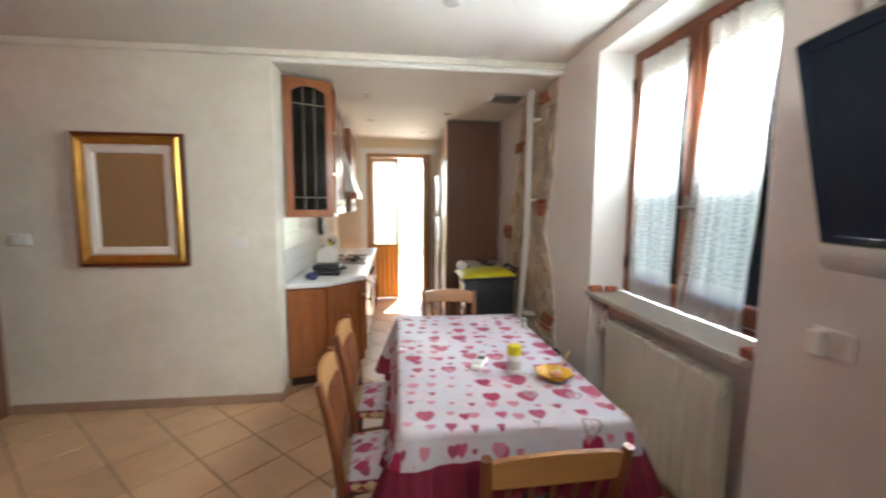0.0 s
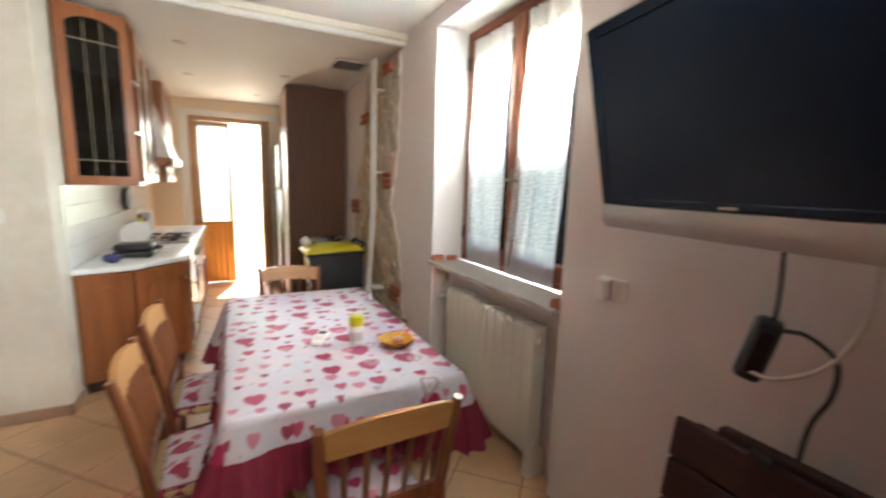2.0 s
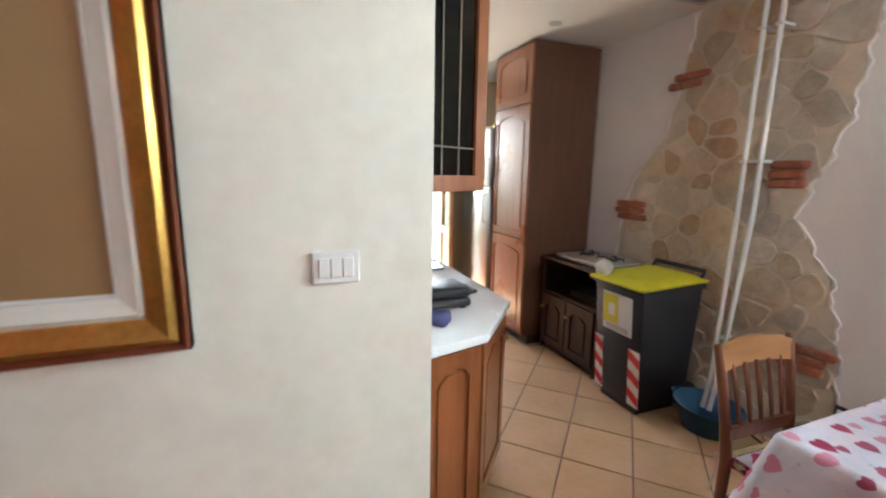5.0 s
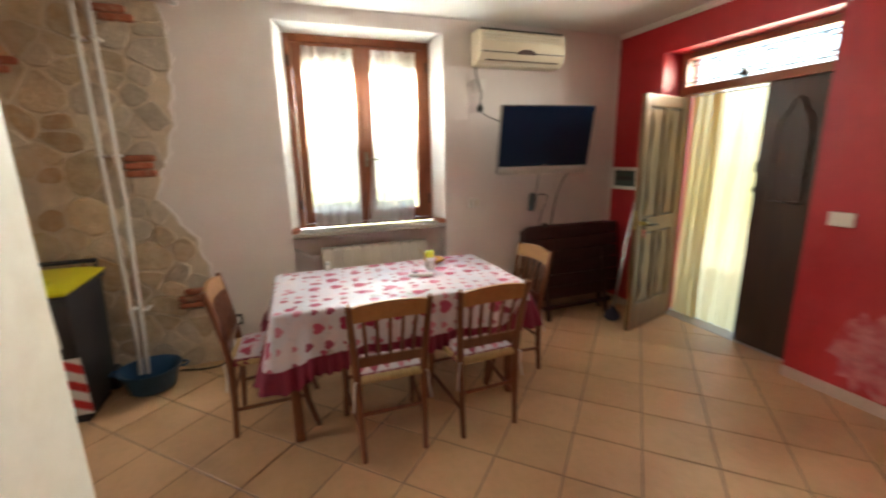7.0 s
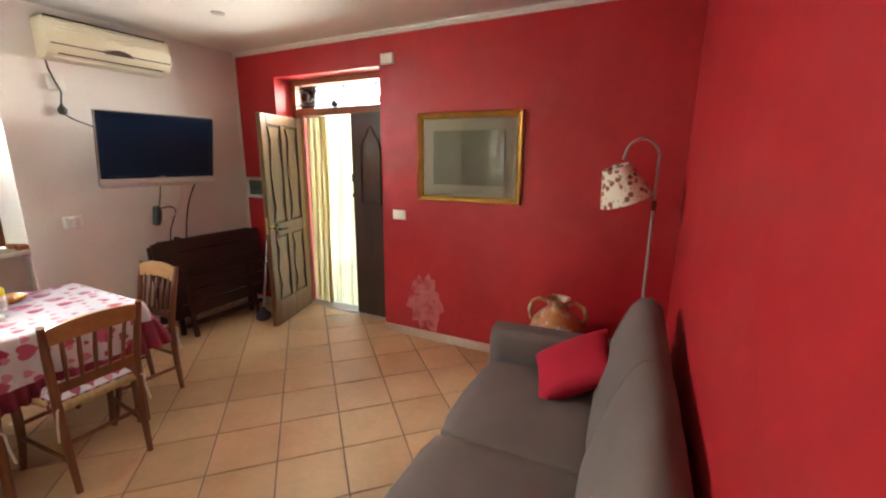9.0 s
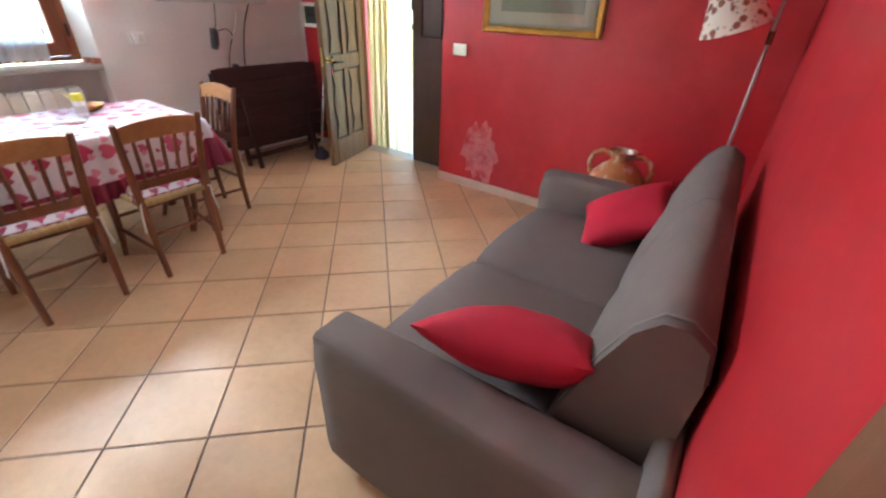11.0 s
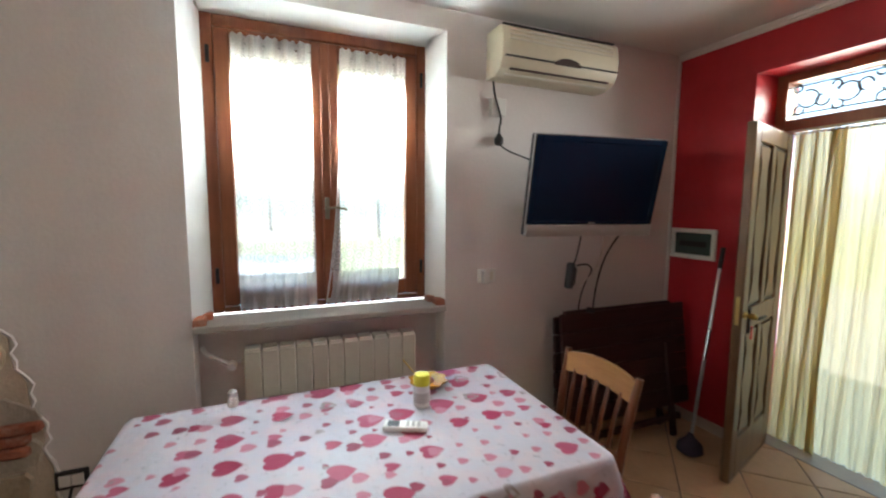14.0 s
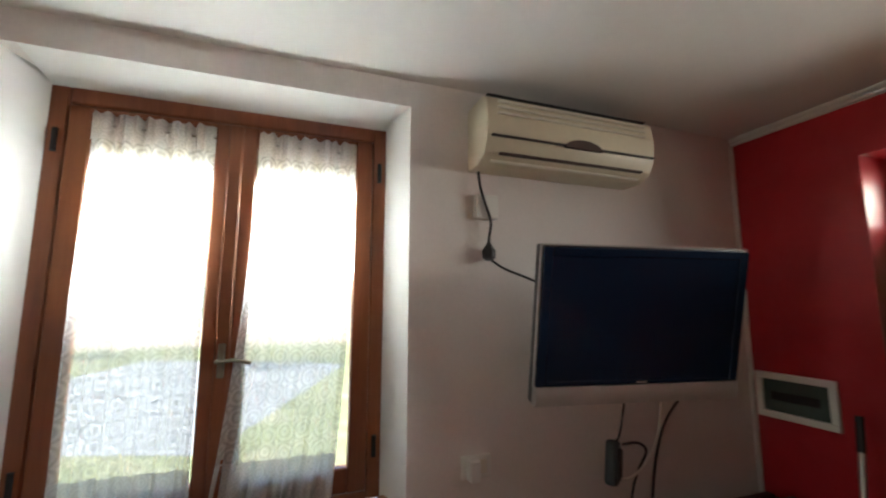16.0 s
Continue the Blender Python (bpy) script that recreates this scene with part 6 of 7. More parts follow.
for z0, z1 in ((1.42, 1.62), (1.0, 1.29)):
    part("handle", rod([(-0.335, -0.25, z0), (-0.37, -0.25, z0 + 0.02), (-0.37, -0.25, z1 - 0.02), (-0.335, -0.25, z1)], 0.01), SILVER, fr, "", 50)
part("foot", one(-0.26, 0.28, -0.28, 0.28, 0, 0.03), BLACK, fr)
low = thing("low_cabinet", "low dark wood cabinet with an open shelf and two doors", "cabinet", (-0.25, 5.11, 0))
LO = (-0.25, 5.11)
for b in ((-0.495, -0.005, 4.78, 4.8, 0.0, 0.78), (-0.495, -0.005, 5.43, 5.45, 0.0, 0.78)):
    part("side_panel", one(*b, 0.003), OLDDARK, low)
part("top", one(-0.51, -0.005, 4.77, 5.46, 0.78, 0.81, 0.006), OLDDARK, low)
part("shelf", one(-0.49, -0.005, 4.8, 5.43, 0.5, 0.52), OLDDARK, low)
part("bottom", one(-0.49, -0.005, 4.8, 5.43, 0.05, 0.07), OLDDARK, low)
part("back_panel", one(-0.02, -0.005, 4.8, 5.43, 0.07, 0.78), OLDDARK, low)
for y in (4.8, 5.115):
    unit_door(low, (-0.49, y, 0), (0, 1, 0), (-1, 0, 0), 0.312, 0.07, 0.5, mat=OLDDARK)
part("plinth", one(-0.46, -0.01, 4.8, 5.43, 0, 0.05), OLDDARK, low)
settle(low)
bm = B()
bx(bm, -0.4, -0.1, 4.86, 5.2, 0.522, 0.56, 0.006)
lone("shelf_box", bm, BLACK, "flat dark box lying on the cabinet shelf", "box")
ck = thing("portable_hob", "flat portable gas hob on the low cabinet", "hob", (-0.26, 5.08, 0.81))
part("body", one(-0.2, 0.2, -0.27, 0.27, 0.005, 0.035, 0.008, 2), SILVER, ck, "", 40)
for y in (-0.13, 0.13):
    part("burner", turned([(0.06, 0.035), (0.06, 0.042), (0.04, 0.045)], 16, (0, y, 0)), BLACK, ck, "", 40)
    bm = B()
    for k in range(4):
        a_ = k * math.pi / 2 + 0.4
        tube(bm, [(0.03 * math.cos(a_), y + 0.03 * math.sin(a_), 0.055), (0.1 * math.cos(a_), y + 0.1 * math.sin(a_), 0.055), (0.1 * math.cos(a_), y + 0.1 * math.sin(a_), 0.034)], 0.005, 6)
    part("pan_rest", bm, IRON, ck)
part("foot", one(-0.18, 0.18, -0.25, 0.25, 0, 0.005), BLACK, ck)

# ---- wheeled bin ----
wb = thing("wheelie_bin", "black wheeled bin with a yellow lid and striped corners", "bin", (-0.36, 4.47, 0))
bm = B()
lo = [(-0.22, -0.17), (0.2, -0.17), (0.2, 0.17), (-0.22, 0.17)]
hi = [(-0.28, -0.2), (0.21, -0.2), (0.21, 0.2), (-0.28, 0.2)]
a, b = [bm.verts.new((x, y, 0.04)) for x, y in lo], [bm.verts.new((x, y, 0.815)) for x, y in hi]
bm.faces.new(a[::-1])
bm.faces.new(b)
for i in range(4):
    bm.faces.new((a[i], a[(i + 1) % 4], b[(i + 1) % 4], b[i]))
bmesh.ops.bevel(bm, geom=list(bm.edges), offset=0.02, segments=2, profile=0.5, affect="EDGES")
part("body", bm, BINBLACK, wb, "", 40)
part("rim", one(-0.3, 0.22, -0.212, 0.212, 0.795, 0.83, 0.01, 2), BINBLACK, wb, "", 40)
bm = B()
def lid(u, v):
    x, y = -0.315 + 0.53 * u, -0.218 + 0.436 * v
    e = (1 - (2 * u - 1) ** 6) * (1 - (2 * v - 1) ** 6)
    return (x, y, 0.832 + 0.022 * u + 0.035 * e - (0.012 if 0.25 < v < 0.75 and 0.15 < u < 0.3 else 0))
sheet(bm, 20, 16, lid)
g = bmesh.ops.extrude_face_region(bm, geom=list(bm.faces))
for v in g["geom"]:
    if isinstance(v, bmesh.types.BMVert):
        v.co.z -= 0.014
part("lid", bm, YELLOW, wb, "yellow plastic lid", 50)
part("handle_bar", rod([(0.18, -0.18, 0.83), (0.225, -0.18, 0.9), (0.225, 0.18, 0.9), (0.18, 0.18, 0.83)], 0.015), BINBLACK, wb, "", 50)
for y in (-0.16, 0.16):
    bm = B()
    tube(bm, [(0.19, y - 0.025, 0.085), (0.19, y + 0.025, 0.085)], 0.085, 20)
    part("wheel", bm, BLACK, wb, "", 40)
part("foot", one(-0.2, 0.12, -0.15, 0.15, 0.0, 0.042), BINBLACK, wb)


def on_front(y0, y1, z0, z1, t, mat, name, parent, label=""):
    """A thin plate on the bin's sloping front."""
    bm = B()
    def px(z):
        return -0.22 - 0.06 * (z - 0.04) / 0.775 - 0.0015
    slab(bm, [(px(z), y, z) for y, z in ((y0, z0), (y1, z0), (y1, z1), (y0, z1))], (-t, 0, 0))
    return part(name, bm, mat, parent, label)


on_front(-0.12, 0.12, 0.5, 0.75, 0.001, STRIPEWHITE, "sticker", wb, "white and yellow printed sticker")
st = on_front(-0.01, 0.115, 0.55, 0.735, 0.002, YELLOW, "sticker_print", wb)
on_front(0.02, 0.07, 0.6, 0.68, 0.003, STRIPEWHITE, "sticker_print", wb)
for k in range(3):
    on_front(-0.09, 0.09, 0.51 + k * 0.012, 0.52 + k * 0.012, 0.002, SILVER, "print_bar", wb)
for y0, y1 in ((-0.188, -0.1), (0.115, 0.188)):
    on_front(y0, y1, 0.06, 0.43, 0.001, STRIPEWHITE, "reflector", wb, "red and white striped reflector")
    for k in range(3):
        bm = B()
        def px(z):
            return -0.22 - 0.06 * (z - 0.04) / 0.775 - 0.0035
        z0 = 0.07 + k * 0.125
        q = [(y0, z0), (y1, z0 + 0.05), (y1, z0 + 0.11), (y0, z0 + 0.06)]
        slab(bm, [(px(z), y, z) for y, z in q], (-0.001, 0, 0))
        part("stripe", bm, STRIPERED, wb)
bag = B()
lathe(bag, [(0.02, 0), (0.05, 0.02), (0.06, 0.06), (0.035, 0.09), (0.01, 0.1)], 14, (-0.62, 4.62, 0.835))
for v in bag.verts:
    v.co += Vector((1, 1, 0.6)) * 0.025 * noise.noise(v.co * 22)
lone("plastic_bag", bag, CLOTHWHITE, "crumpled white plastic bag tucked at the bin's lid", "bag", 60)

# ---- basin and pipes ----
bs = thing("basin", "blue plastic basin on the floor under the pipes", "basin", (-0.27, 4.07, 0))
bm = B()
n = 32
prof = [(0.112, 0.0), (0.12, 0.005), (0.158, 0.145), (0.177, 0.155), (0.175, 0.162), (0.154, 0.152), (0.116, 0.014), (0.04, 0.012)]
rings = [[bm.verts.new((r * math.cos(2 * math.pi * k / n), r * math.sin(2 * math.pi * k / n) * 1.08, z)) for k in range(n)] for r, z in prof]
for a, b in zip(rings, rings[1:]):
    for k in range(n):
        bm.faces.new((a[k], a[(k + 1) % n], b[(k + 1) % n], b[k]))
bm.faces.new(rings[0][::-1])
bm.faces.new(rings[-1])
part("bowl", bm, BLUE, bs, "", 50)
for s in (-1, 1):
    part("grip", rod(arc((0, s * 0.188, 0.147), 0.04, 0, 180, 8, (0, 1)) if s > 0 else arc((0, s * 0.188, 0.147), 0.04, 180, 360, 8, (0, 1)), 0.008), BLUE, bs, "", 50)
for y0, y1 in ((4.17, 4.15), (4.085, 4.11)):
    p = thing("drain_pipe", "white plastic pipe running down the stone wall into the basin", "pipe", (-0.1, y0, 0.06), "two white wall pipes")
    part("tube", rod([(0.0, 0.0, 2.455), (0.0, 0.0, 1.2), (-0.06, y1 - y0, 0.2), (-0.1, y1 - y0, 0.02)], 0.0145, 10), CERAMIC, p, "", 50)
    for z in (1.5, 2.2, 0.45):
        part("clip", one(-0.02, 0.09, -0.02, 0.02, z - 0.008, z + 0.008, 0.003), CERAMIC, p)
lone("floor_cable", cord([(-0.02, 3.56, 0.28), (-0.05, 3.6, 0.1), (-0.1, 3.66, 0.01), (-0.12, 3.8, 0.008), (-0.08, 3.95, 0.01)], 0.006), CORDBLACK, "black cable lying along the wall's foot", "cable", 60)

# ---- ceiling fittings ----
def spot(x, y, z):
    t = thing("ceiling_spot", "small recessed ceiling spotlight, switched off", "ceiling light", (x, y, z), "recessed spotlights")
    part("ring", turned([(0.044, -0.006), (0.047, 0.0), (0.03, 0.0), (0.03, -0.004)], 18), SILVER, t, "", 40)
    part("lens", turned([(0.03, -0.003), (0.02, -0.002)], 14), CERAMIC, t, "", 40)


for x, y in ((-0.96, 0.85), (-2.02, 0.79), (-0.98, 1.76), (-0.99, 2.8), (-2.1, 1.9), (-3.2, 0.9), (-3.1, 2.4)):
    spot(x, y, ZC)
for x, y in ((-1.55, 4.53), (-1.58, 5.66), (-0.7, 5.2), (-0.9, 6.4)):
    spot(x, y, ZK)
vt = thing("ceiling_vent", "grey slatted vent grille in the kitchen ceiling", "vent", (-0.24, 4.42, ZK))
bm = B()
for b in ((-0.15, 0.15, -0.15, -0.125), (-0.15, 0.15, 0.125, 0.15), (-0.15, -0.125, -0.125, 0.125), (0.125, 0.15, -0.125, 0.125)):
    bx(bm, b[0], b[1], b[2], b[3], -0.014, 0, 0.003)
part("frame", bm, SILVER, vt)
part("backing", one(-0.125, 0.125, -0.125, 0.125, -0.003, 0), BLACK, vt)
for k in range(7):
    bm = B()
    bx(bm, -0.124, 0.124, -0.014, 0.014, -0.001, 0.001)
    bm.transform(pose(0, -0.1 + k * 0.034, -0.009, 32, 0, 0))
    part("slat", bm, SILVER, vt)

# ---- balcony door of the kitchen ----
kd = thing("door_3", "wooden balcony door, one leaf shut and one open", "door", (-1.22, YK, 0), kind="structure")
bm = B()
bx(bm, -1.72, -1.66, YK + 0.02, YK + 0.1, 0, 2.3, 0.005)
bx(bm, -0.78, -0.72, YK + 0.02, YK + 0.1, 0, 2.3, 0.005)
bx(bm, -1.66, -0.78, YK + 0.02, YK + 0.1, 2.24, 2.3, 0.005)
# pale wood puts the washing-out daylight glare into the frame's colour
part("door_frame", bm, CREST, kd)
def balcony_leaf(m, label):
    bm = B()
    w = 0.44
    for b in ((0, 0.055, 0.01, 2.235), (w - 0.055, w, 0.01, 2.235), (0.055, w - 0.055, 2.16, 2.235), (0.055, w - 0.055, 0.01, 0.14), (0.055, w - 0.055, 0.8, 0.88)):
        bx(bm, b[0], b[1], -0.025, 0.025, b[2], b[3], 0.005)
    bm.transform(m)
    # leaf and panel take the same glare-paled wood
    lf = part("leaf", bm, CREST, kd, label)
    bm = B()
    bx(bm, 0.055, w - 0.055, -0.008, 0.008, 0.14, 0.8)
    bm.transform(m)
    part("lower_panel", bm, CREST, lf)
    bm = B()
    bx(bm, 0.055, w - 0.055, -0.003, 0.003, 0.88, 2.16)
    bm.transform(m)
    part("pane", bm, DIMPANE, lf)
balcony_leaf(pose(-1.66, YK + 0.06, 0, 0, 0, 0), "shut glazed leaf")
balcony_leaf(pose(-0.79, YK + 0.03, 0, 0, 0, 262), "glazed leaf open into the kitchen")
settle(kd)
bm = B()
sheet(bm, 40, 12, lambda u, v: (-1.62 + 0.37 * u, YK - 0.01 + 0.01 * math.sin(u * 40), 0.9 + 1.28 * v), lambda u, v: (u, v * 2))
kc = lone("balcony_curtain", bm, LACE, "white sheer curtain on the balcony door glass", "curtain", 60)
# added sheet whose orange imitates sunlight glowing on the lower door panel
bm = B()
sheet(bm, 40, 12, lambda u, v: (-1.66 + 0.44 * u, YK - 0.03 + 0.014 * math.sin(u * 38 + v), 0.03 + 0.83 * v))
lone("draught_curtain", bm, ORANGEGLOW, "added orange sheet for the warm glow on the balcony door's lower half", "curtain", 60)
lone("door_arch_trim", one(-1.82, -0.62, YK - 0.012, YK, 2.3, 2.38, 0.004), WHITE, "white trim above the balcony door", "trim", kind="structure")
lone("door_side_trim", one(-1.82, -1.72, YK - 0.012, YK, 0.0, 2.3, 0.004), WHITE, "white trim beside the balcony door", "trim", kind="structure")

# ---- stone facing on the window wall ----
LEFT = ((0.0, 5.2), (0.9, 5.14), (1.2, 5.12), (1.41, 5.05), (1.73, 4.8), (2.17, 4.68), (2.52, 4.64))
RIGHT = ((0.0, 3.58), (0.62, 3.66), (0.97, 3.74), (1.15, 3.86), (1.28, 3.94), (1.5, 3.86), (1.74, 3.78), (2.2, 3.735), (2.52, 3.75))


def edge_at(tab, z):
    for (z0, y0), (z1, y1) in zip(tab, tab[1:]):
        if z <= z1:
            return y0 + (y1 - y0) * (z - z0) / (z1 - z0)
    return tab[-1][1]


facing = thing("stone_facing", "irregular tan stones set in pale mortar on the wall", "stone wall", (0, 4.35, 0), kind="structure")
bm = B()
outl = [(0.0, edge_at(RIGHT, z) + 0.012 * math.sin(z * 31), z) for z in np.linspace(0.001, 2.515, 40)] + [(0.0, edge_at(LEFT, z) + 0.012 * math.sin(z * 27), z) for z in np.linspace(2.515, 0.001, 40)]
slab(bm, outl, (-0.006, 0, 0))
part("mortar", bm, MORTAR, facing).matrix_parent_inverse = Matrix.Translation((0, -4.35, 0))
bm = B()
for tab, sg in ((RIGHT, -1), (LEFT, 1)):
    tube(bm, [(-0.004, edge_at(tab, z) + sg * 0.012 + 0.014 * math.sin(z * 31) + 0.01 * math.sin(z * 71), z) for z in np.linspace(0.05, 2.5, 70)], 0.0065, 6)
o = part("plaster_lip", bm, PLASTER, facing, "ragged pale plaster edge", 60)
o.matrix_parent_inverse = Matrix.Translation((0, -4.35, 0))
rs = random.Random(11)
seeds = []
tries = 0
while len(seeds) < 190 and tries < 26000:
    tries += 1
    y, z = rs.uniform(3.4, 5.4), rs.uniform(-0.1, 2.62)
    r = rs.choice((0.09, 0.12, 0.15, 0.2, 0.24))
    if all(math.hypot(y - a, (z - b) * 1.35) > (r + c) * 0.5 for a, b, c in seeds):
        seeds.append((y, z, r))


def clip_poly(poly, a, b, c):
    """Keeps the side a*y + b*z <= c of a polygon."""
    out = []
    for i in range(len(poly)):
        p, q = poly[i], poly[(i + 1) % len(poly)]
        dp, dq = a * p[0] + b * p[1] - c, a * q[0] + b * q[1] - c
        if dp <= 0:
            out.append(p)
        if (dp < 0) != (dq < 0) and abs(dp - dq) > 1e-9:
            f = dp / (dp - dq)
            out.append((p[0] + (q[0] - p[0]) * f, p[1] + (q[1] - p[1]) * f))
    return out


for y, z, r in seeds:
    if not (edge_at(RIGHT, z) + 0.03 < y < edge_at(LEFT, z) - 0.03 and 0.0 < z < 2.5):
        continue
    poly = [(y - 0.25, z - 0.25), (y + 0.25, z - 0.25), (y + 0.25, z + 0.25), (y - 0.25, z + 0.25)]
    for a, b, c in seeds:
        dy, dz = a - y, b - z
        L = math.hypot(dy, dz)
        if 0 < L < 0.6:
            k = 0.5 * L * (1 + 0.2 * (r - c) / 0.1) - 0.0062
            poly = clip_poly(poly, dy / L, dz / L, k + (dy * y + dz * z) / L)
            if not poly:
                break
    poly = clip_poly(clip_poly(poly, 0, 1, 2.512), 0, -1, -0.004) if poly else poly
    if len(poly) < 3:
        continue
    # worn corners
    cut = []
    for i in range(len(poly)):
        p0, p1, p2 = poly[i - 1], poly[i], poly[(i + 1) % len(poly)]
        for q0, far in ((p0, 0.26), (p2, 0.22)):
            f = min(far, 0.03 / max(1e-6, math.hypot(q0[0] - p1[0], q0[1] - p1[1])))
            cut.append((p1[0] + (q0[0] - p1[0]) * f, p1[1] + (q0[1] - p1[1]) * f))
    poly = cut
    pr = []
    for p in poly:
        pr.append((min(max(p[0], edge_at(RIGHT, p[1]) - 0.015), edge_at(LEFT, p[1]) + 0.015) + rs.uniform(-0.005, 0.005), p[1] + rs.uniform(-0.004, 0.004)))
    bm = B()
    h = rs.uniform(0.007, 0.014)
    slab(bm, [(0, p[0] - y, p[1] - z) for p in pr], (-h, 0, 0))
    topf = [v for v in bm.verts if v.co.x < -h * 0.5]
    for v in topf:
        v.co.y *= 0.94
        v.co.z *= 0.94
        v.co.x += rs.uniform(-0.0025, 0.0025)
    o = part("stone", bm, STONES[rs.choice((0, 0, 1, 3) if y > 4.2 else (0, 2, 2, 3))], facing, "", 35)
    o.location = (-0.0045, y - 4.35, z)

for label, ys, z0, rows_ in (("thin red bricks showing high in the stone facing", (4.5, 4.8), 2.05, 2), ("thin red bricks showing beside the low cabinet", (4.88, 5.18), 1.14, 3), ("thin red bricks showing in the middle of the stone facing", (3.87, 4.06), 1.42, 3), ("thin red bricks showing low in the stone facing", (3.66, 3.88), 0.46, 3), ("thin red bricks showing at the ceiling", (3.9, 4.1), 2.38, 2)):
    t = thing("brick_inset", label, "bricks", (-0.01, ys[0], z0), "bricks left showing in the plaster", "structure")
    for k in range(rows_):
        o = new("brick", brick_me)
        o.parent = t
        L = (ys[1] - ys[0]) * rs.uniform(0.75, 1.0)
        o.matrix_local = pose(0.0, (ys[1] - ys[0]) / 2 + rs.uniform(-0.03, 0.03), k * 0.05, 0, 0, 90 + rs.uniform(-2, 2)) @ Matrix.Diagonal((L / 0.12, 1, 1, 1))

# ---- outside ----
lone("patio", one(-6, 3, -8, -0.43, -0.3, -0.04), PAVING, "pale paved patio outside the front door", "pavement", kind="structure")
lone("balcony_floor", one(-6, 0.45, YK + 0.4, 10.5, -0.3, -0.02), PAVING, "pale paved balcony floor", "pavement", kind="structure")
# pale grey patch laid just above the meadow
bm = B()
slab(bm, [(5, 3.2, -0.318), (13, 0.5, -0.318), (16, 7, -0.318), (7, 9, -0.318)], (0, 0, 0.004))
lone("gravel_yard", bm, surface("pale_grey_ground", (0.3, 0.31, 0.34), 0.9, vary=0.3, coarse=1, fine=20), "pale grey patch of ground beside the lawn", "yard", kind="structure")
# field colour is lifted to stand in for bright hazy daylight
bm = B()
slab(bm, [(22, -30, -0.318), (60, -40, -0.318), (60, 40, -0.318), (20, 30, -0.318)], (0, 0, 0.003))
lone("stubble_field", bm, surface("paled_field_ground", (0.42, 0.35, 0.27), 0.95, vary=0.3, coarse=0.3, fine=4), "field beyond the garden, its colour paled for brightness", "field", kind="structure")
bm = B()
N = 90
rows = []
for r_, h_ in ((70, 0), (95, 5), (140, 10)):
    rows.append([bm.verts.new((r_ * math.cos(2 * math.pi * i / N), r_ * math.sin(2 * math.pi * i / N), -0.5 + h_ * (0.6 + 0.5 * noise.noise(Vector((math.cos(2 * math.pi * i / N) * 3, math.sin(2 * math.pi * i / N) * 3, r_)))))) for i in range(N)])
for a, b in zip(rows, rows[1:]):
    for i in range(N):
        bm.faces.new((a[i], a[(i + 1) % N], b[(i + 1) % N], b[i]))
lone("backdrop_hills", bm, HILL, "low wooded hills in the distance", "hills", 60, kind="structure")


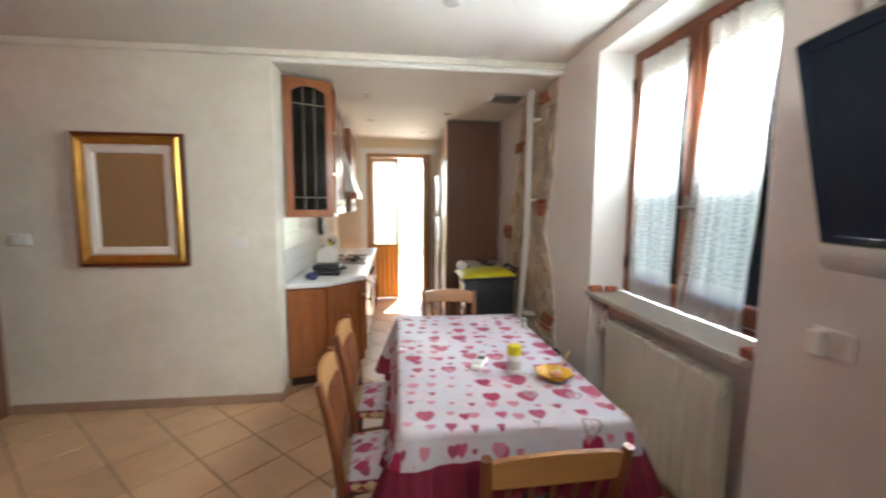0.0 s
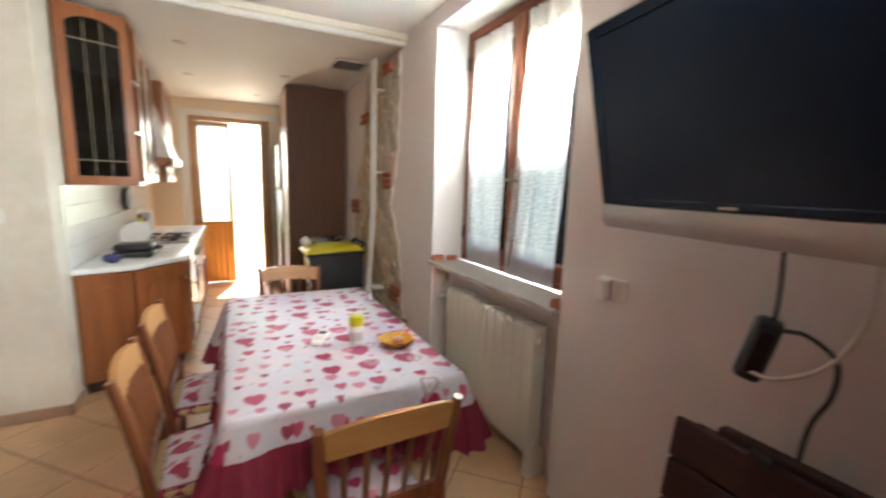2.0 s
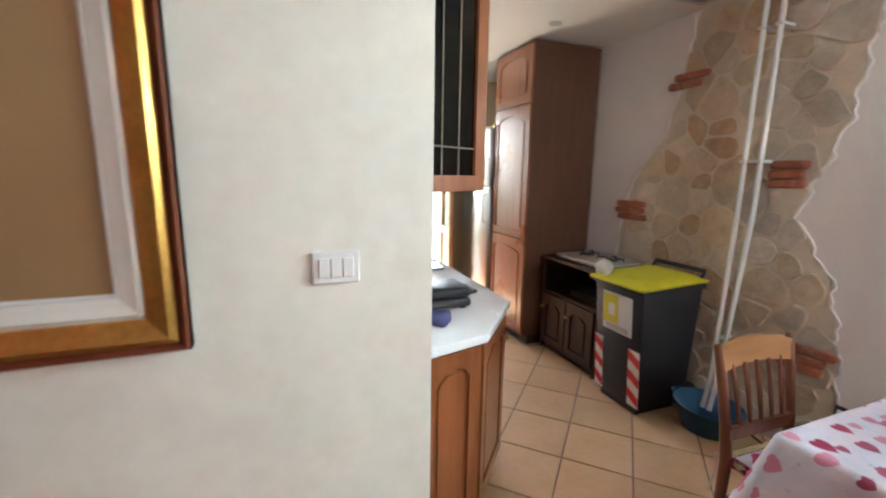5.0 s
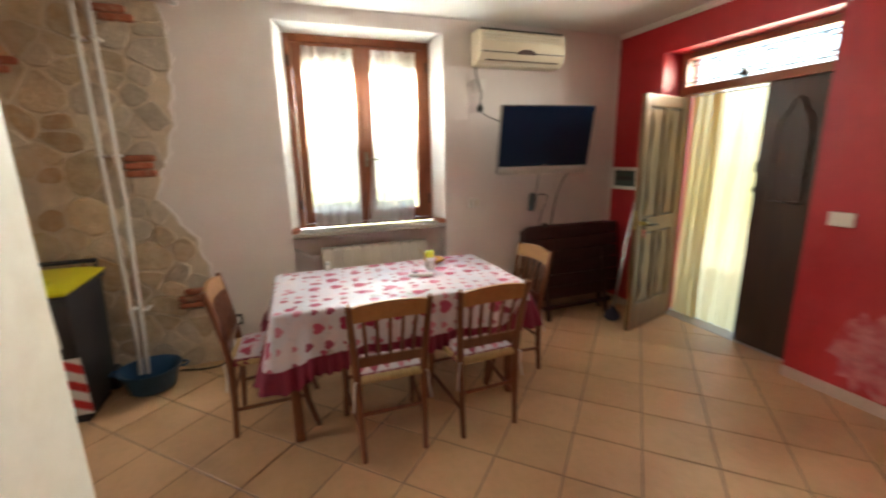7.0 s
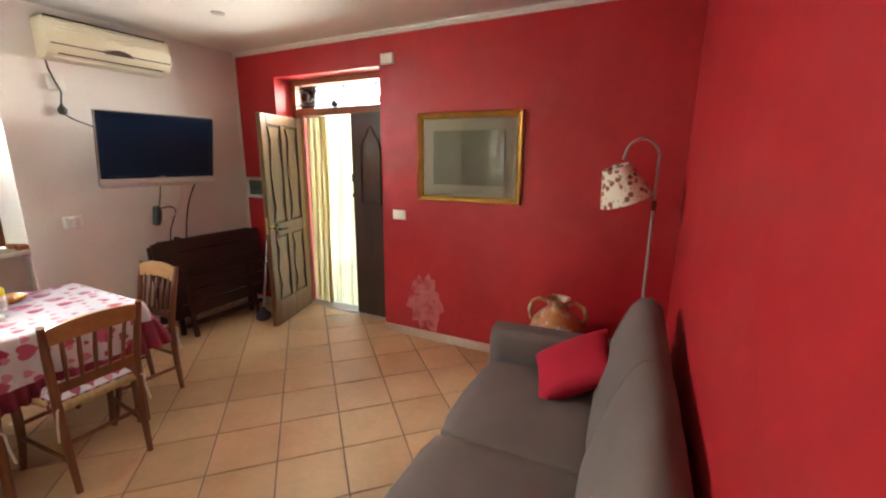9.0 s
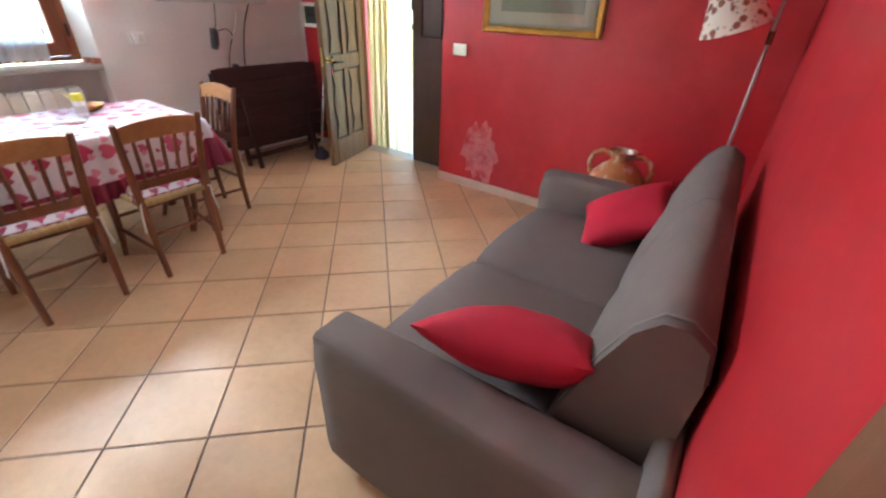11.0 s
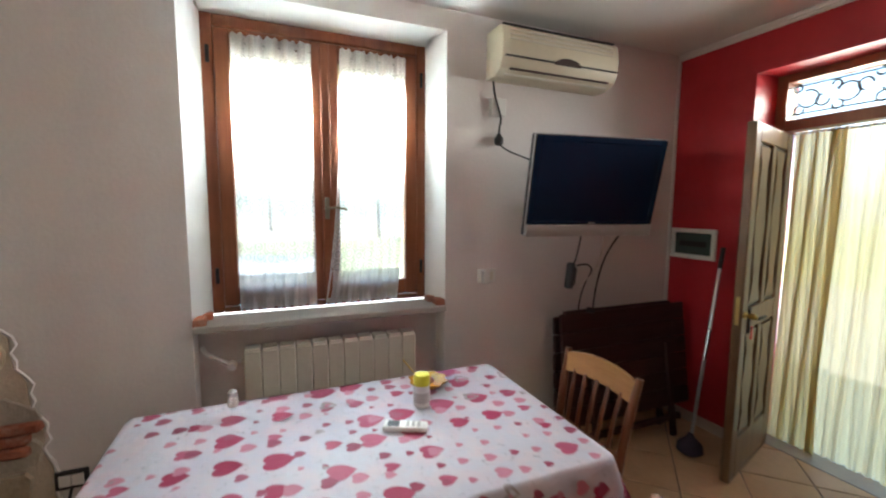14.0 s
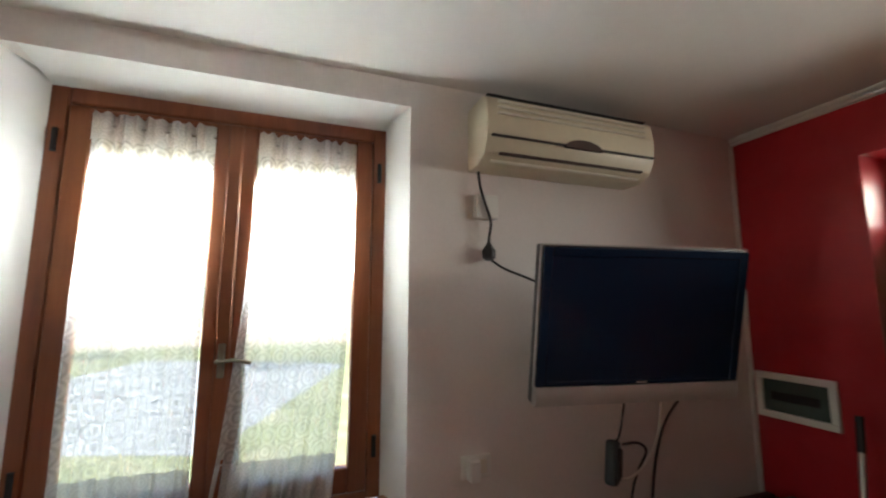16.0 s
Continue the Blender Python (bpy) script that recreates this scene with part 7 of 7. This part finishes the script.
def tree(x, y, h, seed, label):
    rr = random.Random(seed)
    t = thing("tree", label, "tree", (x, y, -0.32), "garden trees")
    bm = B()
    tube(bm, [(0, 0, 0), (0.05, 0.02, h * 0.35), (0.0, 0.06, h * 0.7)], [0.12, 0.09, 0.05], 8)
    for k in range(6):
        a = k * 1.05 + rr.random()
        tube(bm, [(0, 0.03, h * (0.3 + 0.05 * k)), (math.cos(a) * h * 0.18, math.sin(a) * h * 0.18, h * (0.45 + 0.06 * k))], [0.045, 0.015], 6)
    part("trunk", bm, BARK, t, "", 60)
    vs, fs = [], []
    for c in range(60):
        a, rad_, zz = rr.uniform(0, 6.28), h * 0.34 * rr.random() ** 0.5, h * rr.uniform(0.4, 1.0)
        cx, cy = rad_ * math.cos(a), rad_ * math.sin(a)
        for k in range(26):
            p = Vector((cx, cy, zz)) + Vector((rr.gauss(0, 1), rr.gauss(0, 1), rr.gauss(0, 1))) * h * 0.06
            u = Vector((rr.uniform(-1, 1), rr.uniform(-1, 1), rr.uniform(-1, 1))).normalized() * 0.09
            w = u.orthogonal().normalized() * 0.04
            i = len(vs)
            vs += [p - u, p + w, p + u, p - w]
            fs.append((i, i + 1, i + 2, i + 3))
    me = bpy.data.meshes.new("crown")
    me.from_pydata(vs, [], fs)
    me.materials.append(LEAF)
    o = new("crown", me)
    o.parent = t


for k, (x, y, h) in enumerate(((14, 4, 4.5), (22, -3, 6), (18, 12, 5), (30, 3, 7), (-2.5, -9, 4), (0.5, -11, 5), (-5, -12, 5), (-4, 16, 5), (1, 19, 6))):
    tree(x, y, h, k + 3, "leafy green garden tree standing in the meadow")

# ---- floor tiles, laid on the diagonal ----
PITCH = 0.345
bm = B()
h = PITCH / 2 - 0.0035
bx(bm, -h, h, -h, h, -0.012, 0.0, 0.002)
ft_me = mesh_of("tile", bm, TILE)
fl = bpy.data.objects["floor"]
q = math.sqrt(0.5)
rt = random.Random(2)
FLOORED = ((XW - 0.14, 0.14, -0.3, YC + 0.06), (XK - 0.06, 0.14, YC + 0.06, YK + 0.3))
for i in range(-20, 24):
    for j in range(-26, 14):
        u, v = -0.012 + (i + 0.5) * PITCH, -3.81 + (j + 0.5) * PITCH
        x, y = (u + v) * q, (u - v) * q
        lie = pose(x, y, rt.uniform(-0.0006, 0.0), 0, 0, 45)
        corners = [lie @ Vector(c) for c in ((-h, -h, 0), (h, -h, 0), (h, h, 0), (-h, h, 0))]
        if all(any(x0 < c.x < x1 and y0 < c.y < y1 for x0, x1, y0, y1 in FLOORED) for c in corners):
            o = new("tile", ft_me)
            o.parent = fl
            o.matrix_local = lie
            continue
        # tiles cut along the walls
        for x0, x1, y0, y1 in FLOORED:
            cut = [(c.x - x, c.y - y) for c in corners]
            for a, b, c in ((1, 0, x1 - x), (-1, 0, x - x0), (0, 1, y1 - y), (0, -1, y - y0)):
                cut = clip_poly(cut, a, b, c) if len(cut) > 2 else []
            if len(cut) > 2:
                bm = B()
                slab(bm, [(p[0], p[1], -0.012) for p in cut], (0, 0, 0.012))
                o = part("tile", bm, TILE, fl)
                o.location = (x, y, 0)
